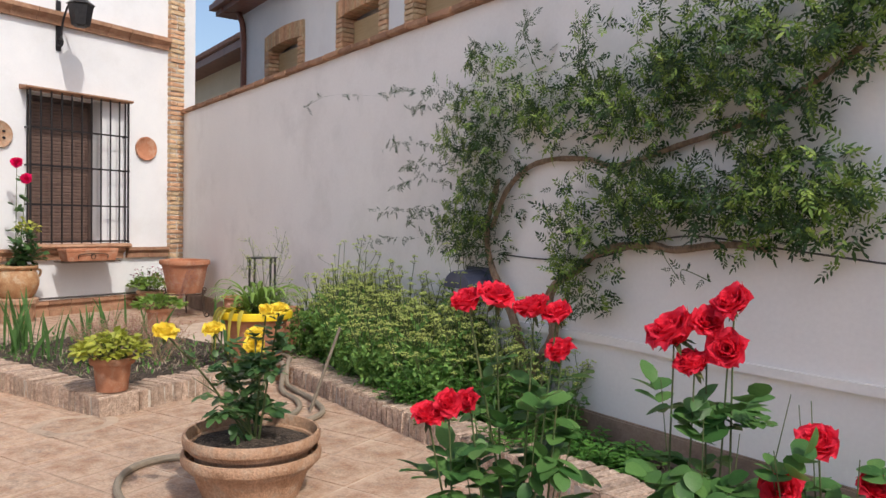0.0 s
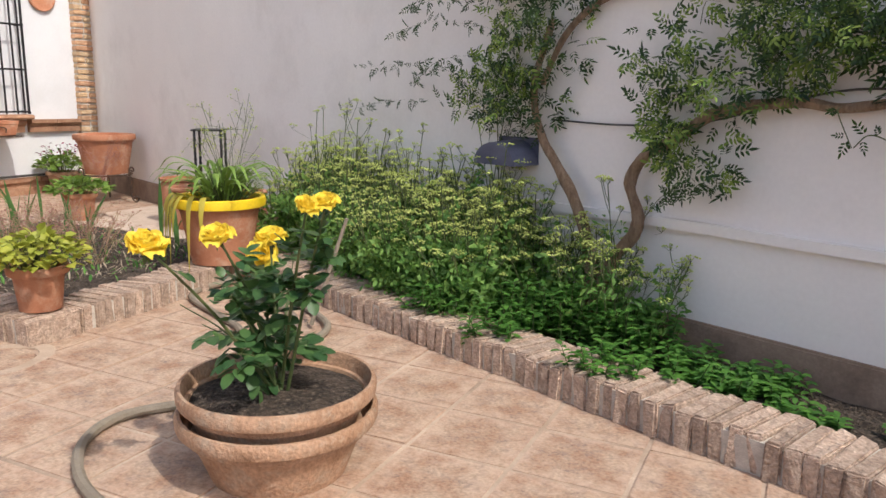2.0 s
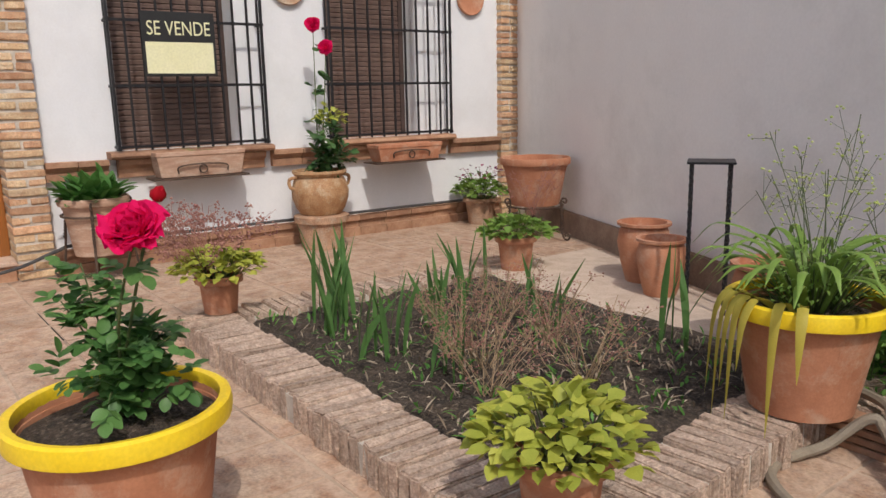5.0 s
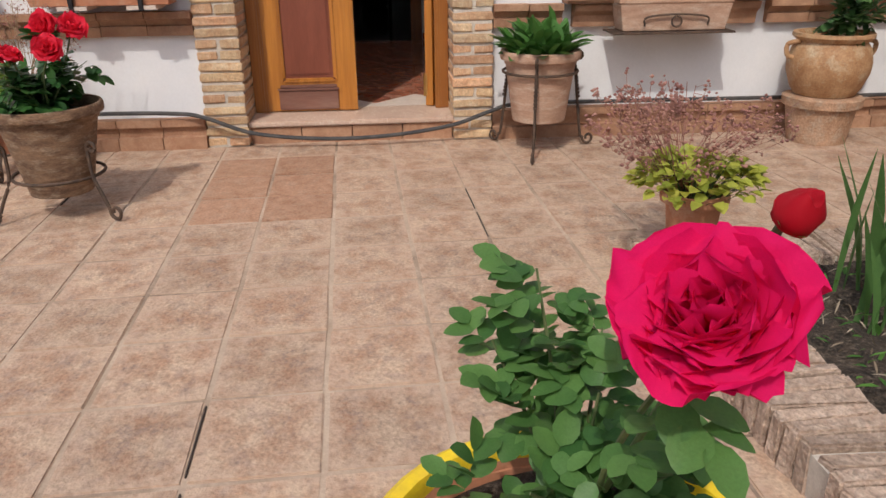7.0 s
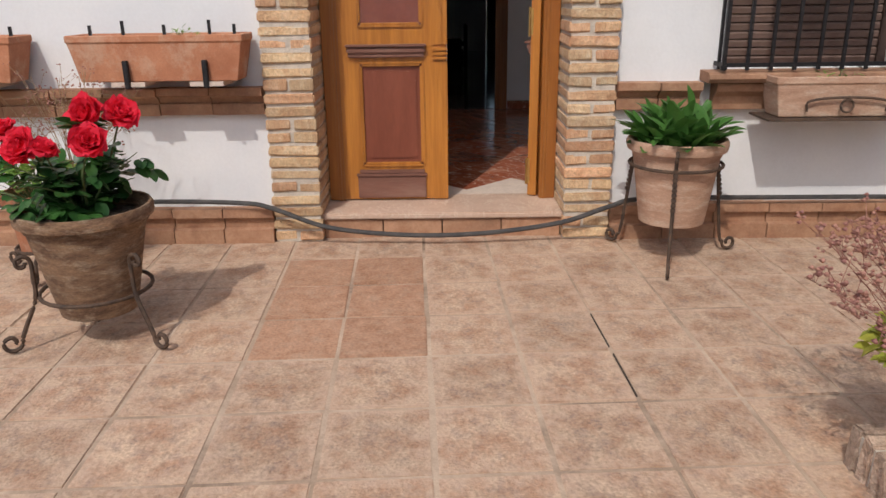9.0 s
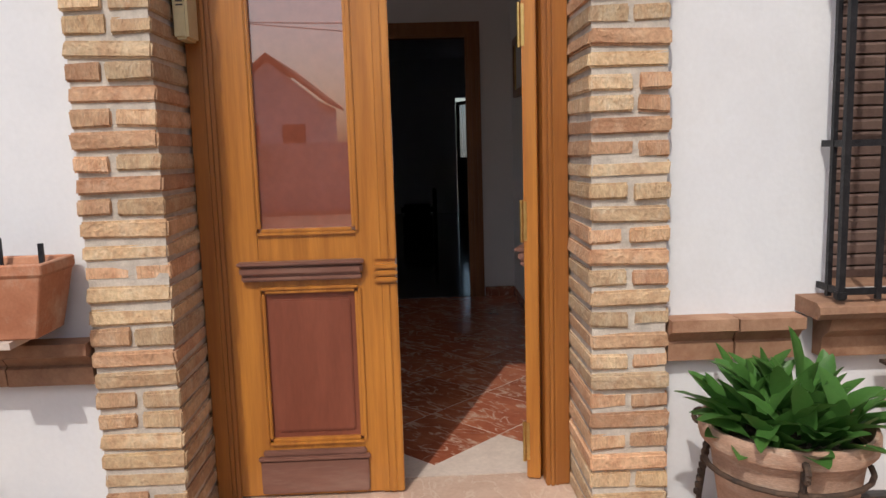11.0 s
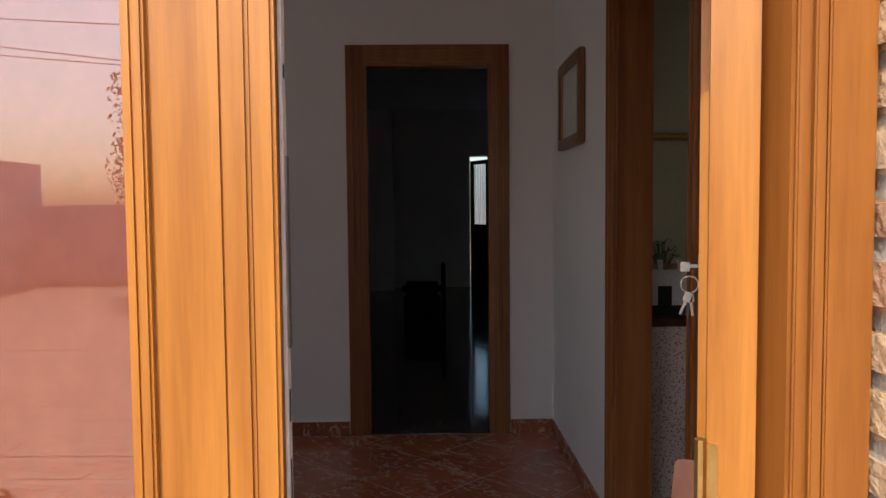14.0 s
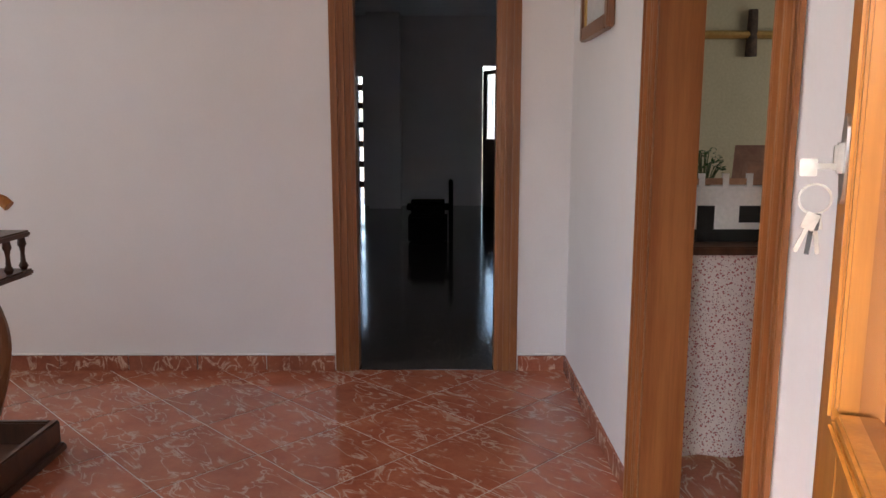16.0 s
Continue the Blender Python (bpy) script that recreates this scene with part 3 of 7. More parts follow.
# closing walls behind the walk
tagged(part("wall_far_garden", box(5.8, 6.0, -6.0, 2.0, -0.1, 1.5), PLASTER), "plain white garden wall behind the roses", "wall", kind="structure")
tagged(part("wall_south", box(-8.1, 5.8, -6.0, -5.8, -0.1, 2.3), PLASTER), "plain white garden wall opposite", "wall", kind="structure")


# ---- bricks ----
def brick_meshes(name, lx, ly, lz, material, count=4, rough=0.008):
    out = []
    for s in range(count):
        b = box(-lx / 2, lx / 2, -ly / 2, ly / 2, 0, lz, bevel=min(lx, ly, lz) * 0.13)
        o = Vector((s * 7.3, s * 3.1, 0))
        for v in b.verts:
            v.co += Vector([noise.noise(v.co * 22 + o + Vector((0, 0, k * 9))) * rough for k in range(3)])
        out.append(mesh_of(name, b, material))
    return out


def pilaster(name, y0, y1, x0, x1, z1, label):
    p = tagged(new(name), label, "pilaster", kind="structure")
    part("mortar", box(x0, x1 - 0.011, y0 + 0.008, y1 - 0.008, 0, z1), MORTAR, p)
    rng = random.Random(name)
    pitch, w = 0.0655, y1 - y0
    full = brick_meshes("brick", x1 - x0, w, 0.050, BRICK, 8, 0.009)
    for i in range(int(z1 / pitch)):
        z, x = i * pitch + 0.008, (x0 + x1) / 2 + rng.uniform(-0.005, 0.007)
        if (i + (rng.random() < 0.2)) % 2:
            part("brick", rng.choice(full), None, p, at=pose(x, (y0 + y1) / 2 + rng.uniform(-.003, .003), z, rng.uniform(-.6, .6), rng.uniform(-.8, .8), 0))
            continue
        cut = rng.uniform(0.42, 0.58)
        for a, b in ((0, cut), (cut, 1)):
            at = pose(x + rng.uniform(-.005, .005), y0 + w * (a + b) / 2 + (0.004 if a else -0.004), z + rng.uniform(-.002, .002), rng.uniform(-1, 1), 0, rng.uniform(-.9, .9))
            part("brick", rng.choice(full), None, p, at=at @ Matrix.Diagonal((1, b - a - 0.035, rng.uniform(0.92, 1.05), 1)))
    return p


# ---- base course, band and upper cornice of the house front ----
def course(name, label, spans, profile, brick_len, material, cat):
    p = tagged(new(name), label, cat, kind="structure")
    rng = random.Random(name)
    for y0, y1 in spans:
        n = max(1, round((y1 - y0) / brick_len))
        w = (y1 - y0) / n
        for i in range(n):
            dx, dz = rng.uniform(-0.004, 0.004), rng.uniform(-0.003, 0.003)
            b = extrude_y([(x + dx, z + dz) for x, z in profile], y0 + i * w + 0.003, y0 + (i + 1) * w - 0.003)
            part("brick", b, material, p)
    return p


course("baseboard_facade", "brick plinth along the foot of the house front", [(-3.0, 0.70), (2.466, 6.62)],
       [(-8.18, -0.03), (-8.105, -0.03), (-8.105, 0.075), (-8.14, 0.08), (-8.14, 0.135), (-8.11, 0.14), (-8.11, 0.185), (-8.18, 0.185)], 0.27, BAND_BRICK, "plinth")
course("band", "moulded brick band below the windows", [(-3.0, 0.70), (2.466, 2.89), (4.16, 4.70), (6.0, 6.62)],
       [(-8.18, 0.675), (-8.135, 0.675), (-8.13, 0.73), (-8.145, 0.735), (-8.12, 0.765), (-8.095, 0.775), (-8.095, 0.812), (-8.18, 0.812)], 0.27, BAND_BRICK, "band")
course("cornice", "moulded brick cornice between the storeys", [(-3.0, 6.62)],
       [(-8.18, 3.50), (-8.13, 3.50), (-8.12, 3.55), (-8.09, 3.58), (-8.06, 3.60), (-8.06, 3.65), (-8.18, 3.66)], 0.3, BAND_BRICK, "cornice")


# ---- windows with blinds and grilles ----
def window(name, y0, y1, gy0, gy1, sill0, sill1, label):
    z0, z1 = WIN_Z
    w = tagged(new(name), label, "window", kind="structure")
    xb = -8.40
    fr = bmesh.new()
    for a, b in ((y0, y0 + 0.045), (y1 - 0.045, y1)):
        box(xb - 0.03, xb + 0.02, a, b, z0, z1, fr)
    box(xb - 0.03, xb + 0.02, y0 + 0.045, y1 - 0.045, z1 - 0.05, z1, fr)
    part("window_frame", fr, DARK_BLIND, w, "dark brown window frame")
    part("backing", box(xb - 0.06, xb - 0.03, y0, y1, z0, z1), DARK_BLIND, w)
    slat = mesh_of("slat", extrude_y([(-0.004, 0), (0.008, 0.004), (0.010, 0.030), (0.002, 0.039), (-0.006, 0.036)], y0 + 0.047, y1 - 0.047), BLIND)
    for i in range(int((z1 - 0.05 - z0) / 0.042)):
        part("slat", slat, None, w, at=Matrix.Translation((xb, 0, z0 + 0.002 + i * 0.042)))
    sill = extrude_y([(-8.40, z0 - 0.05), (-8.04, z0 - 0.055), (-8.025, z0 - 0.035), (-8.03, z0 - 0.015), (-8.05, z0 - 0.005), (-8.40, z0 + 0.004)], sill0, sill1)
    part("window_sill", sill, BAND_BRICK, w, "brick window sill")
    part("apron", extrude_y([(-8.18, 0.675), (-8.13, 0.675), (-8.12, 0.74), (-8.08, 0.77), (-8.07, 0.808), (-8.18, 0.808)], sill0 + 0.06, sill1 - 0.06), BAND_BRICK, w)
    part("lintel", extrude_y([(-8.18, z1 + 0.02), (-8.02, z1 + 0.02), (-8.0, z1 + 0.035), (-8.0, z1 + 0.05), (-8.18, z1 + 0.075)], gy0 - 0.06, gy1 + 0.05), BAND_BRICK, w, "thin clay tile ledge over the window")
    # iron cage
    gx = -8.04
    n = 10
    ys = [gy0 + (gy1 - gy0) * i / n for i in range(n + 1)]
    for i, y in enumerate(ys):
        end = i in (0, n)
        r = 0.0095 if end else 0.0075
        b = box(gx - r, gx + r, y - r, y + r, z0 + 0.005, z1 + 0.02)
        for zz in ((z0 + 0.93,) if not end else (z0 + 0.93, z0 + 0.02)):
            box(gx - 0.015, gx + 0.015, y - 0.015, y + 0.015, zz - 0.014, zz + 0.014, b, bevel=0.004)
        part("grille_bar", b, IRON, w)
    for k, y in enumerate((gy0, gy1)):
        b = box(-8.115, -8.10, y - 0.007, y + 0.007, z0 + 0.005, z1 + 0.02)
        part("grille_bar", b, IRON, w)
    for z in (z0 + 0.03, z0 + 0.47, z0 + 0.93, z0 + 1.37):
        b = box(gx - 0.005, gx + 0.005, gy0, gy1, z - 0.010, z + 0.010)
        for y in (gy0, gy1):
            box(-8.17, gx, y - 0.005, y + 0.005, z - 0.010, z + 0.010, b)
        part("grille_rail", b, IRON, w)
    return w


window("window_1", *WIN1, 2.955, 4.10, 2.89, 4.15, "tall window with brown roller blind behind a black iron cage")
window("window_2", *WIN2, 4.70, 5.95, 4.70, 6.0, "tall window with brown roller blind behind a black iron cage")


# ---- front door ----
doorway = tagged(new("doorway"), "varnished pine door frame set deep in the brick opening", "door frame", kind="structure")


def jamb(y0, y1, face):
    b = box(-8.52, -8.44, y0, y1, 0.14, 2.45, bevel=0.004)
    for k in range(3):
        a = y1 - 0.008 - k * 0.016 if face > 0 else y0 + 0.008 + k * 0.016
        box(-8.44, -8.434 + 0.004 * (k % 2), a - 0.006, a + 0.006, 0.14, 2.40, b, bevel=0.002)
    return b


part("jamb", jamb(0.956, 1.044, 1), WOOD_SIDE, doorway)
part("jamb", jamb(2.132, 2.219, -1), WOOD_SIDE, doorway)
part("head", box(-8.52, -8.44, 0.956, 2.219, 2.36, 2.449, bevel=0.004), WOOD_SIDE, doorway)


def leaf(name, label, at, mirrored):
    """A door leaf, 0.57 wide; its outer face looks to +x; the hinge at y = 0."""
    d = tagged(new(name), label, "door", kind="structure")
    s = -1 if mirrored else 1
    W, Z0, Z1, T = 0.573, 0.0, 2.20, 0.05

    def bx(x0, x1, y0, y1, z0, z1, bm=None, bevel=0.0):
        a, b = sorted((s * y0, s * y1))
        return box(x0, x1, a, b, z0, z1, bm, bevel)
    part("stile", bx(-T, 0, 0, 0.110, Z0, Z1, bevel=0.003), WOOD, d)
    part("stile", bx(-T, 0, 0.442, W, Z0, Z1, bevel=0.003), WOOD, d)
    for z0, z1 in ((0, 0.20), (0.745, 0.945), (2.06, Z1)):
        part("rail", bx(-T, -0.001, 0.110, 0.442, z0, z1), WOOD, d)
    kick = bx(0, 0.016, 0.075, 0.455, 0.012, 0.135, bevel=0.004)
    bx(0, 0.024, 0.068, 0.462, 0.135, 0.150, kick, 0.004)
    bx(0, 0.012, 0.085, 0.448, 0.150, 0.172, kick, 0.004)
    part("kick_board", kick, KICK_WOOD, d, "scuffed brown kick board")
    low = bx(-0.03, -0.012, 0.110, 0.442, 0.20, 0.745)
    bx(-0.012, -0.004, 0.140, 0.412, 0.235, 0.71, low, 0.006)
    part("panel", low, PANEL_WOOD, d, "dark red-brown lower panel")
    for k in range(2):
        m = bmesh.new()
        o, t = 0.012 * k, 0.010 - 0.004 * k
        for z0, z1 in ((0.20, 0.745), (0.945, 2.06)):
            bx(-0.02, t, 0.110 - 0.012 + o, 0.122 - 0.012 + o, z0 + o, z1 - o, m, 0.003)
            bx(-0.02, t, 0.430 + 0.012 - o, 0.442 + 0.012 - o, z0 + o, z1 - o, m, 0.003)
            bx(-0.02, t, 0.122 - 0.012 + o, 0.430 + 0.012 - o, z0 - 0.012 + o, z0 + o, m, 0.003)
            bx(-0.02, t, 0.122 - 0.012 + o, 0.430 + 0.012 - o, z1 - o, z1 + 0.012 - o, m, 0.003)
        part("moulding", m, WOOD, d)
    mid = bx(0, 0.034, 0.045, 0.462, 0.800, 0.835, bevel=0.008)
    bx(0, 0.046, 0.040, 0.467, 0.835, 0.848, mid, 0.004)
    bx(0, 0.026, 0.050, 0.457, 0.780, 0.800, mid, 0.005)
    part("rail_moulding", mid, KICK_WOOD, d, "projecting brown rail moulding")
    part("pane", bx(-0.025, -0.013, 0.110, 0.442, 0.945, 2.06), PANEL_GLASS, d, "red-brown glossy pane reflecting the garden")
    cover = bmesh.new()
    if not mirrored:
        for y, r in ((0.515, 0.009), (0.540, 0.011), (0.565, 0.009)):
            bx(-0.01, r, y - 0.0135, y + 0.0135, 0, 0.76, cover, 0.004)
            bx(-0.01, r, y - 0.0135, y + 0.0135, 0.84, Z1, cover, 0.004)
        for z in (0.762, 0.785, 0.808):
            bx(-0.01, 0.024, 0.500, 0.580, z, z + 0.02, cover, 0.006)
        part("cover_strip", cover, WOOD, d)
    d.matrix_basis = at
    return d


leaf("door_1", "closed left leaf of a varnished pine double door with red-brown panels", pose(-8.44, 1.044, 0.145), False)
open_leaf = leaf("door_2", "varnished pine door leaf standing open inward with keys in its lock", pose(-8.50, 2.072, 0.145, 0, 0, -110), True)
for z in (0.14, 0.95, 1.62):
    h = box(-0.012, 0.004, -0.004, 0.004, z - 0.07, z + 0.07)
    part("hinge", tube([(0.006, 0.003, z - 0.075), (0.006, 0.003, z + 0.075)], 0.007, bm=h), BRASS, open_leaf, "brass hinge")
plate = lathe([(0.0, 0), (0.02, 0), (0.02, 0.004), (0.0, 0.004)], 16)
for v in plate.verts:
    v.co = Vector((v.co.z, -0.53 + v.co.y, 1.18 + v.co.x * 2.2))
part("lock_plate", plate, STEEL, open_leaf)
part("lock", box(0, 0.012, -0.538, -0.524, 1.166, 1.196, bevel=0.003), STEEL, open_leaf)

tagged(part("threshold", box(-8.56, -8.165, 0.945, 2.232, 0.105, 0.139, bevel=0.008), SILL_MARBLE), "worn marble doorstep slab", "doorstep", kind="structure")
riser = tagged(new("riser"), "row of brick tiles under the doorstep", "step", kind="structure")
for i in range(4):
    part("tile", box(-8.5, -8.185, 0.955 + i * 0.317, 0.955 + i * 0.317 + 0.311, -0.02, 0.104, bevel=0.004), BAND_BRICK, riser)
# white bolt plate on the free edge of the closed leaf
bolt = thing("edge_bolt", "white metal bolt plate on the door edge", "door bolt", Matrix.Identity(4))
part("plate", box(-8.494, -8.475, 1.6175, 1.6215, 0.16, 2.30, bevel=0.001), WHITE_PAINT, bolt)
part("latch", box(-8.491, -8.478, 1.6205, 1.624, 1.28, 1.48), STEEL, bolt, "dull steel latch")
for z0, z1 in ((1.20, 1.235), (1.05, 1.16), (1.0, 1.012), (1.56, 1.575)):
    part("slot", box(-8.488, -8.481, 1.6208, 1.6222, z0, z1, bevel=0.001), BLACK, bolt)
keys = thing("key_ring", "bunch of keys hanging from the door lock", "keys", pose(-9.004, 2.228, 1.318, 0, 0, -20) @ Matrix.Scale(0.72, 4))
kr = lathe([(0.019, -0.0015), (0.022, -0.0015), (0.022, 0.0015), (0.019, 0.0015), (0.019, -0.0015)], 20)
for v in kr.verts:
    v.co = Vector((v.co.z, v.co.y, v.co.x - 0.045))
part("ring", kr, STEEL, keys)
part("key", box(-0.002, 0.002, -0.005, 0.04, -0.004, 0.004, box(-0.002, 0.002, -0.022, 0.0, -0.014, 0.010, bevel=0.001)), STEEL, keys)
for k, (m, a) in enumerate(((STEEL, 8), (BLACK, -6), (STEEL, -22))):
    b = box(-0.002 + k * 0.004, 0.002 + k * 0.004, -0.009, 0.009, -0.024, 0.0, bevel=0.001)
    box(-0.002 + k * 0.004, 0.002 + k * 0.004, -0.003, 0.003, -0.058, -0.024, b)
    part("key", b, m, keys, at=pose(0, 0, -0.064, a, 0, 0))

# ---- hall ----
HZ = 0.14
hall_floor = tagged(part("floor_hall", box(-11.9, -8.562, -1.6, 2.47, -0.05, HZ - 0.0012), WHITE_LINE), "hall floor with pale joints", "floor", kind="structure")
b = box(-0.2, 0.2, -0.2, 0.2, -0.012, 0.0)
for v in b.verts:
    v.co.x *= 0.986
    v.co.y *= 0.986
tile_me = mesh_of("tile", b, HALL_MARBLE)
c45 = math.sqrt(0.5)
for i in range(-12, 14):
    for j in range(-12, 14):
        x, y = -10.35 + (i - j) * 0.4 * c45, 1.45 + (i + j) * 0.4 * c45
        if -12.1 < x < -8.75 and -1.4 < y < 2.65:
            part("tile", tile_me, None, hall_floor, at=pose(x, y, HZ, 0, 0, 45))
ih = bmesh.new()
box(-11.998, -11.9, -1.6, 1.40, -0.1, 2.9, ih)
box(-11.998, -11.9, 2.15, 2.47, -0.1, 2.9, ih)
box(-11.998, -11.9, 1.40, 2.15, 2.235, 2.9, ih)
tagged(part("wall_hall_end", ih, INNER_PAINT), "white painted wall at the end of the hall", "wall", kind="structure")
ir = bmesh.new()
box(-11.998, -10.47, 2.47, 2.60, -0.1, 2.9, ir)
box(-9.66, -8.552, 2.47, 2.60, -0.1, 2.9, ir)
box(-10.47, -9.66, 2.47, 2.60, 2.235, 2.9, ir)
tagged(part("wall_hall_right", ir, INNER_PAINT), "white painted hall wall with a doorway", "wall", kind="structure")
hl = box(-11.9, -11.0, -1.72, -1.6, -0.1, 2.9)
box(-9.3, -8.552, -1.72, -1.6, -0.1, 2.9, hl)
box(-11.0, -9.3, -1.72, -1.6, -0.1, 0.9, hl)
box(-11.0, -9.3, -1.72, -1.6, 2.4, 2.9, hl)
# Added fill lamp for the hall; its wall opening is made up too.
hall_fill = new("hall_fill_light", bpy.data.lights.new("hall_fill_light", 'AREA'))
hall_fill.data.shape, hall_fill.data.size, hall_fill.data.size_y = 'RECTANGLE', 1.6, 1.4
hall_fill.data.energy, hall_fill.data.color = 2.4, (1.0, 0.95, 0.88)
hall_fill.matrix_world = look((-10.15, -1.66, 1.65), (-10.15, 0, 1.5))
tagged(part("wall_hall_left", hl, INNER_PAINT), "white painted hall wall", "wall", kind="structure")
tagged(part("wall_front_inner", box(-8.60, -8.552, 2.3, 2.468, 0.1, 2.9, box(-8.60, -8.552, -1.6, 0.90, 0.1, 2.9)), INNER_PAINT), "white painted inner face of the front wall", "wall", kind="structure")
tagged(part("ceiling_hall", box(-12.0, -8.552, -1.72, 2.6, 2.9, 3.0), INNER_PAINT), "white hall ceiling", "ceiling", kind="structure")
bb = tagged(new("baseboard_hall"), "red marble baseboard tiles with a pale joint on top", "baseboard", kind="structure")
for i in range(8):
    y0 = 1.32 - (i + 1) * 0.345
    part("tile", box(-11.9, -11.889, y0 + 0.003, y0 + 0.342, HZ, 0.215), BASE_MARBLE, bb)
part("tile", box(-11.9, -11.889, 2.232, 2.468, HZ, 0.215), BASE_MARBLE, bb)
for y0, y1 in ((-1.5, 1.317), (2.232, 2.468)):
    part("bead", box(-11.9, -11.888, y0, y1, 0.219, 0.226), WHITE_PAINT, bb, "pale bead along the top")
    part("line", box(-11.9, -11.891, y0, y1, 0.2155, 0.2188), DARK_BLIND, bb, "thin dark line")
for i in range(4):
    x0 = -10.57 - (i + 1) * 0.33
    part("tile", box(x0 + 0.003, x0 + 0.327, 2.459, 2.47, HZ, 0.215), BASE_MARBLE, bb)
part("joint", box(-11.9, -11.892, -1.6, 1.32, 0.2155, 0.224, box(-11.9, -11.892, 2.232, 2.468, 0.2155, 0.224)), WHITE_LINE, bb)


def casing(name, label, y0, y1, z1, xf, wall):
    """A ribbed wooden door casing facing +x, the wall's thickness behind it."""
    c = tagged(new(name), label, "door casing", kind="structure")
    wd = 0.095
    for a, b_, flip in ((y0 - wd, y0, 1), (y1, y1 + wd, -1)):
        m = box(xf, xf + 0.012, a, b_, HZ, z1 + wd, bevel=0.002)
        for k in range(5):
            cc = a + 0.012 + k * 0.0175
            box(xf + 0.012, xf + 0.016 + 0.009 * (k % 2), cc - 0.006, cc + 0.006, HZ, z1 + wd - 0.004, m, 0.002)
        part("casing", m, TRIM_WOOD, c)
    m = box(xf, xf + 0.0125, y0, y1, z1, z1 + wd, bevel=0.002)
    for k in range(5):
        cc = z1 + 0.012 + k * 0.0175
        box(xf + 0.0125, xf + 0.018 + 0.004 * (k % 2), y0, y1, cc - 0.006, cc + 0.006, m, 0.002)
    part("casing", m, TRIM_WOOD, c)
    part("lining", box(xf - wall, xf, y0 - 0.001, y0 + 0.018, HZ, z1), TRIM_WOOD, c)
    part("lining", box(xf - wall, xf, y1 - 0.018, y1 + 0.001, HZ, z1), TRIM_WOOD, c)
    part("lining", box(xf - wall, xf, y0 + 0.018, y1 - 0.018, z1 - 0.018, z1 + 0.001), TRIM_WOOD, c)
    return c


casing("door_3", "ribbed wooden casing round the open doorway to the dark room", 1.42, 2.13, 2.216, -11.898, 0.1)
d4 = casing("door_4", "ribbed wooden casing round the doorway to the kitchen", -0.405, 0.405, 2.216, 0.002, 0.13)
d4.matrix_basis = pose(-10.065, 2.468, 0, 0, 0, -90)
part("strike_plate", box(-0.06, -0.04, 0.38, 0.3895, 1.03, 1.24, bevel=0.002), RUST_IRON, d4)

# ---- kitchen seen through the side doorway ----
kb = bmesh.new()
box(-13.2, -13.1, 2.602, 5.0, -0.1, 2.9, kb)
box(-13.1, -12.3, 4.9, 5.0, -0.1, 2.9, kb)
box(-11.0, -8.6, 4.9, 5.0, -0.1, 2.9, kb)
box(-12.3, -11.0, 4.9, 5.0, -0.1, 0.95, kb)
box(-12.3, -11.0, 4.9, 5.0, 2.15, 2.9, kb)
# Unseen lamp added to brighten the kitchen, set in an added opening.
kitchen_fill = new("kitchen_fill_light", bpy.data.lights.new("kitchen_fill_light", 'AREA'))
kitchen_fill.data.shape, kitchen_fill.data.size, kitchen_fill.data.size_y = 'RECTANGLE', 1.25, 1.15
kitchen_fill.data.energy, kitchen_fill.data.color = 1.5, (1.0, 0.96, 0.9)
kitchen_fill.matrix_world = look((-11.65, 4.95, 1.55), (-11.75, 0, 1.3))
box(-8.7, -8.6, 2.602, 4.9, -0.1, 2.9, kb)
tagged(part("wall_kitchen", kb, OLIVE_WALL), "ochre painted kitchen walls", "wall", kind="structure")
tagged(part("floor_kitchen", box(-13.1, -8.7, 2.47, 4.9, -0.05, HZ + 0.003), HALL_MARBLE), "dark marble kitchen floor", "floor", kind="structure")
tagged(part("ceiling_kitchen", box(-13.2, -8.6, 2.602, 5.0, 2.9, 3.0), INNER_PAINT), "white kitchen ceiling", "ceiling", kind="structure")

# ---- far room ----
fr = bmesh.new()
box(-19.8, -19.6, -2.0, 0.60, -0.1, 2.9, fr)
box(-19.8, -19.6, 0.60, 0.67, 2.05, 2.9, fr)
box(-19.8, -19.6, 0.67, 2.44, -0.1, 2.9, fr)
box(-19.8, -19.6, 2.80, 4.0, -0.1, 2.9, fr)
box(-19.8, -19.6, 2.44, 2.80, 2.2, 2.9, fr)
box(-19.6, -19.2, 0.78, 1.24, -0.1, 2.9, fr)
box(-19.6, -13.21, 3.9, 4.0, -0.1, 2.9, fr)
box(-13.21, -12.002, 2.62, 2.7, -0.1, 2.9, fr)
box(-13.30, -13.21, 2.7, 4.0, -0.1, 2.9, fr)
box(-17.0, -12.002, -2.1, -2.0, -0.1, 2.9, fr)
box(-19.6, -18.6, -2.1, -2.0, -0.1, 2.9, fr)
box(-18.6, -17.0, -2.1, -2.0, -0.1, 2.9, fr)
tagged(part("wall_far_room", fr, INNER_PAINT), "white walls of the unlit far room", "wall", kind="structure")
tagged(part("floor_far_room", box(-19.8, -11.9, -2.0, 4.0, -0.05, HZ + 0.003), TERRAZZO), "polished dark terrazzo floor", "floor", kind="structure")
tagged(part("ceiling_far_room", box(-19.8, -12.0, -2.1, 4.0, 2.9, 3.0), INNER_PAINT), "white ceiling of the far room", "ceiling", kind="structure")
bd = thing("door_5", "dark back door with a frosted barred pane, standing ajar", "door", pose(-19.58, 2.46, HZ, 0, 0, -66), kind="structure")
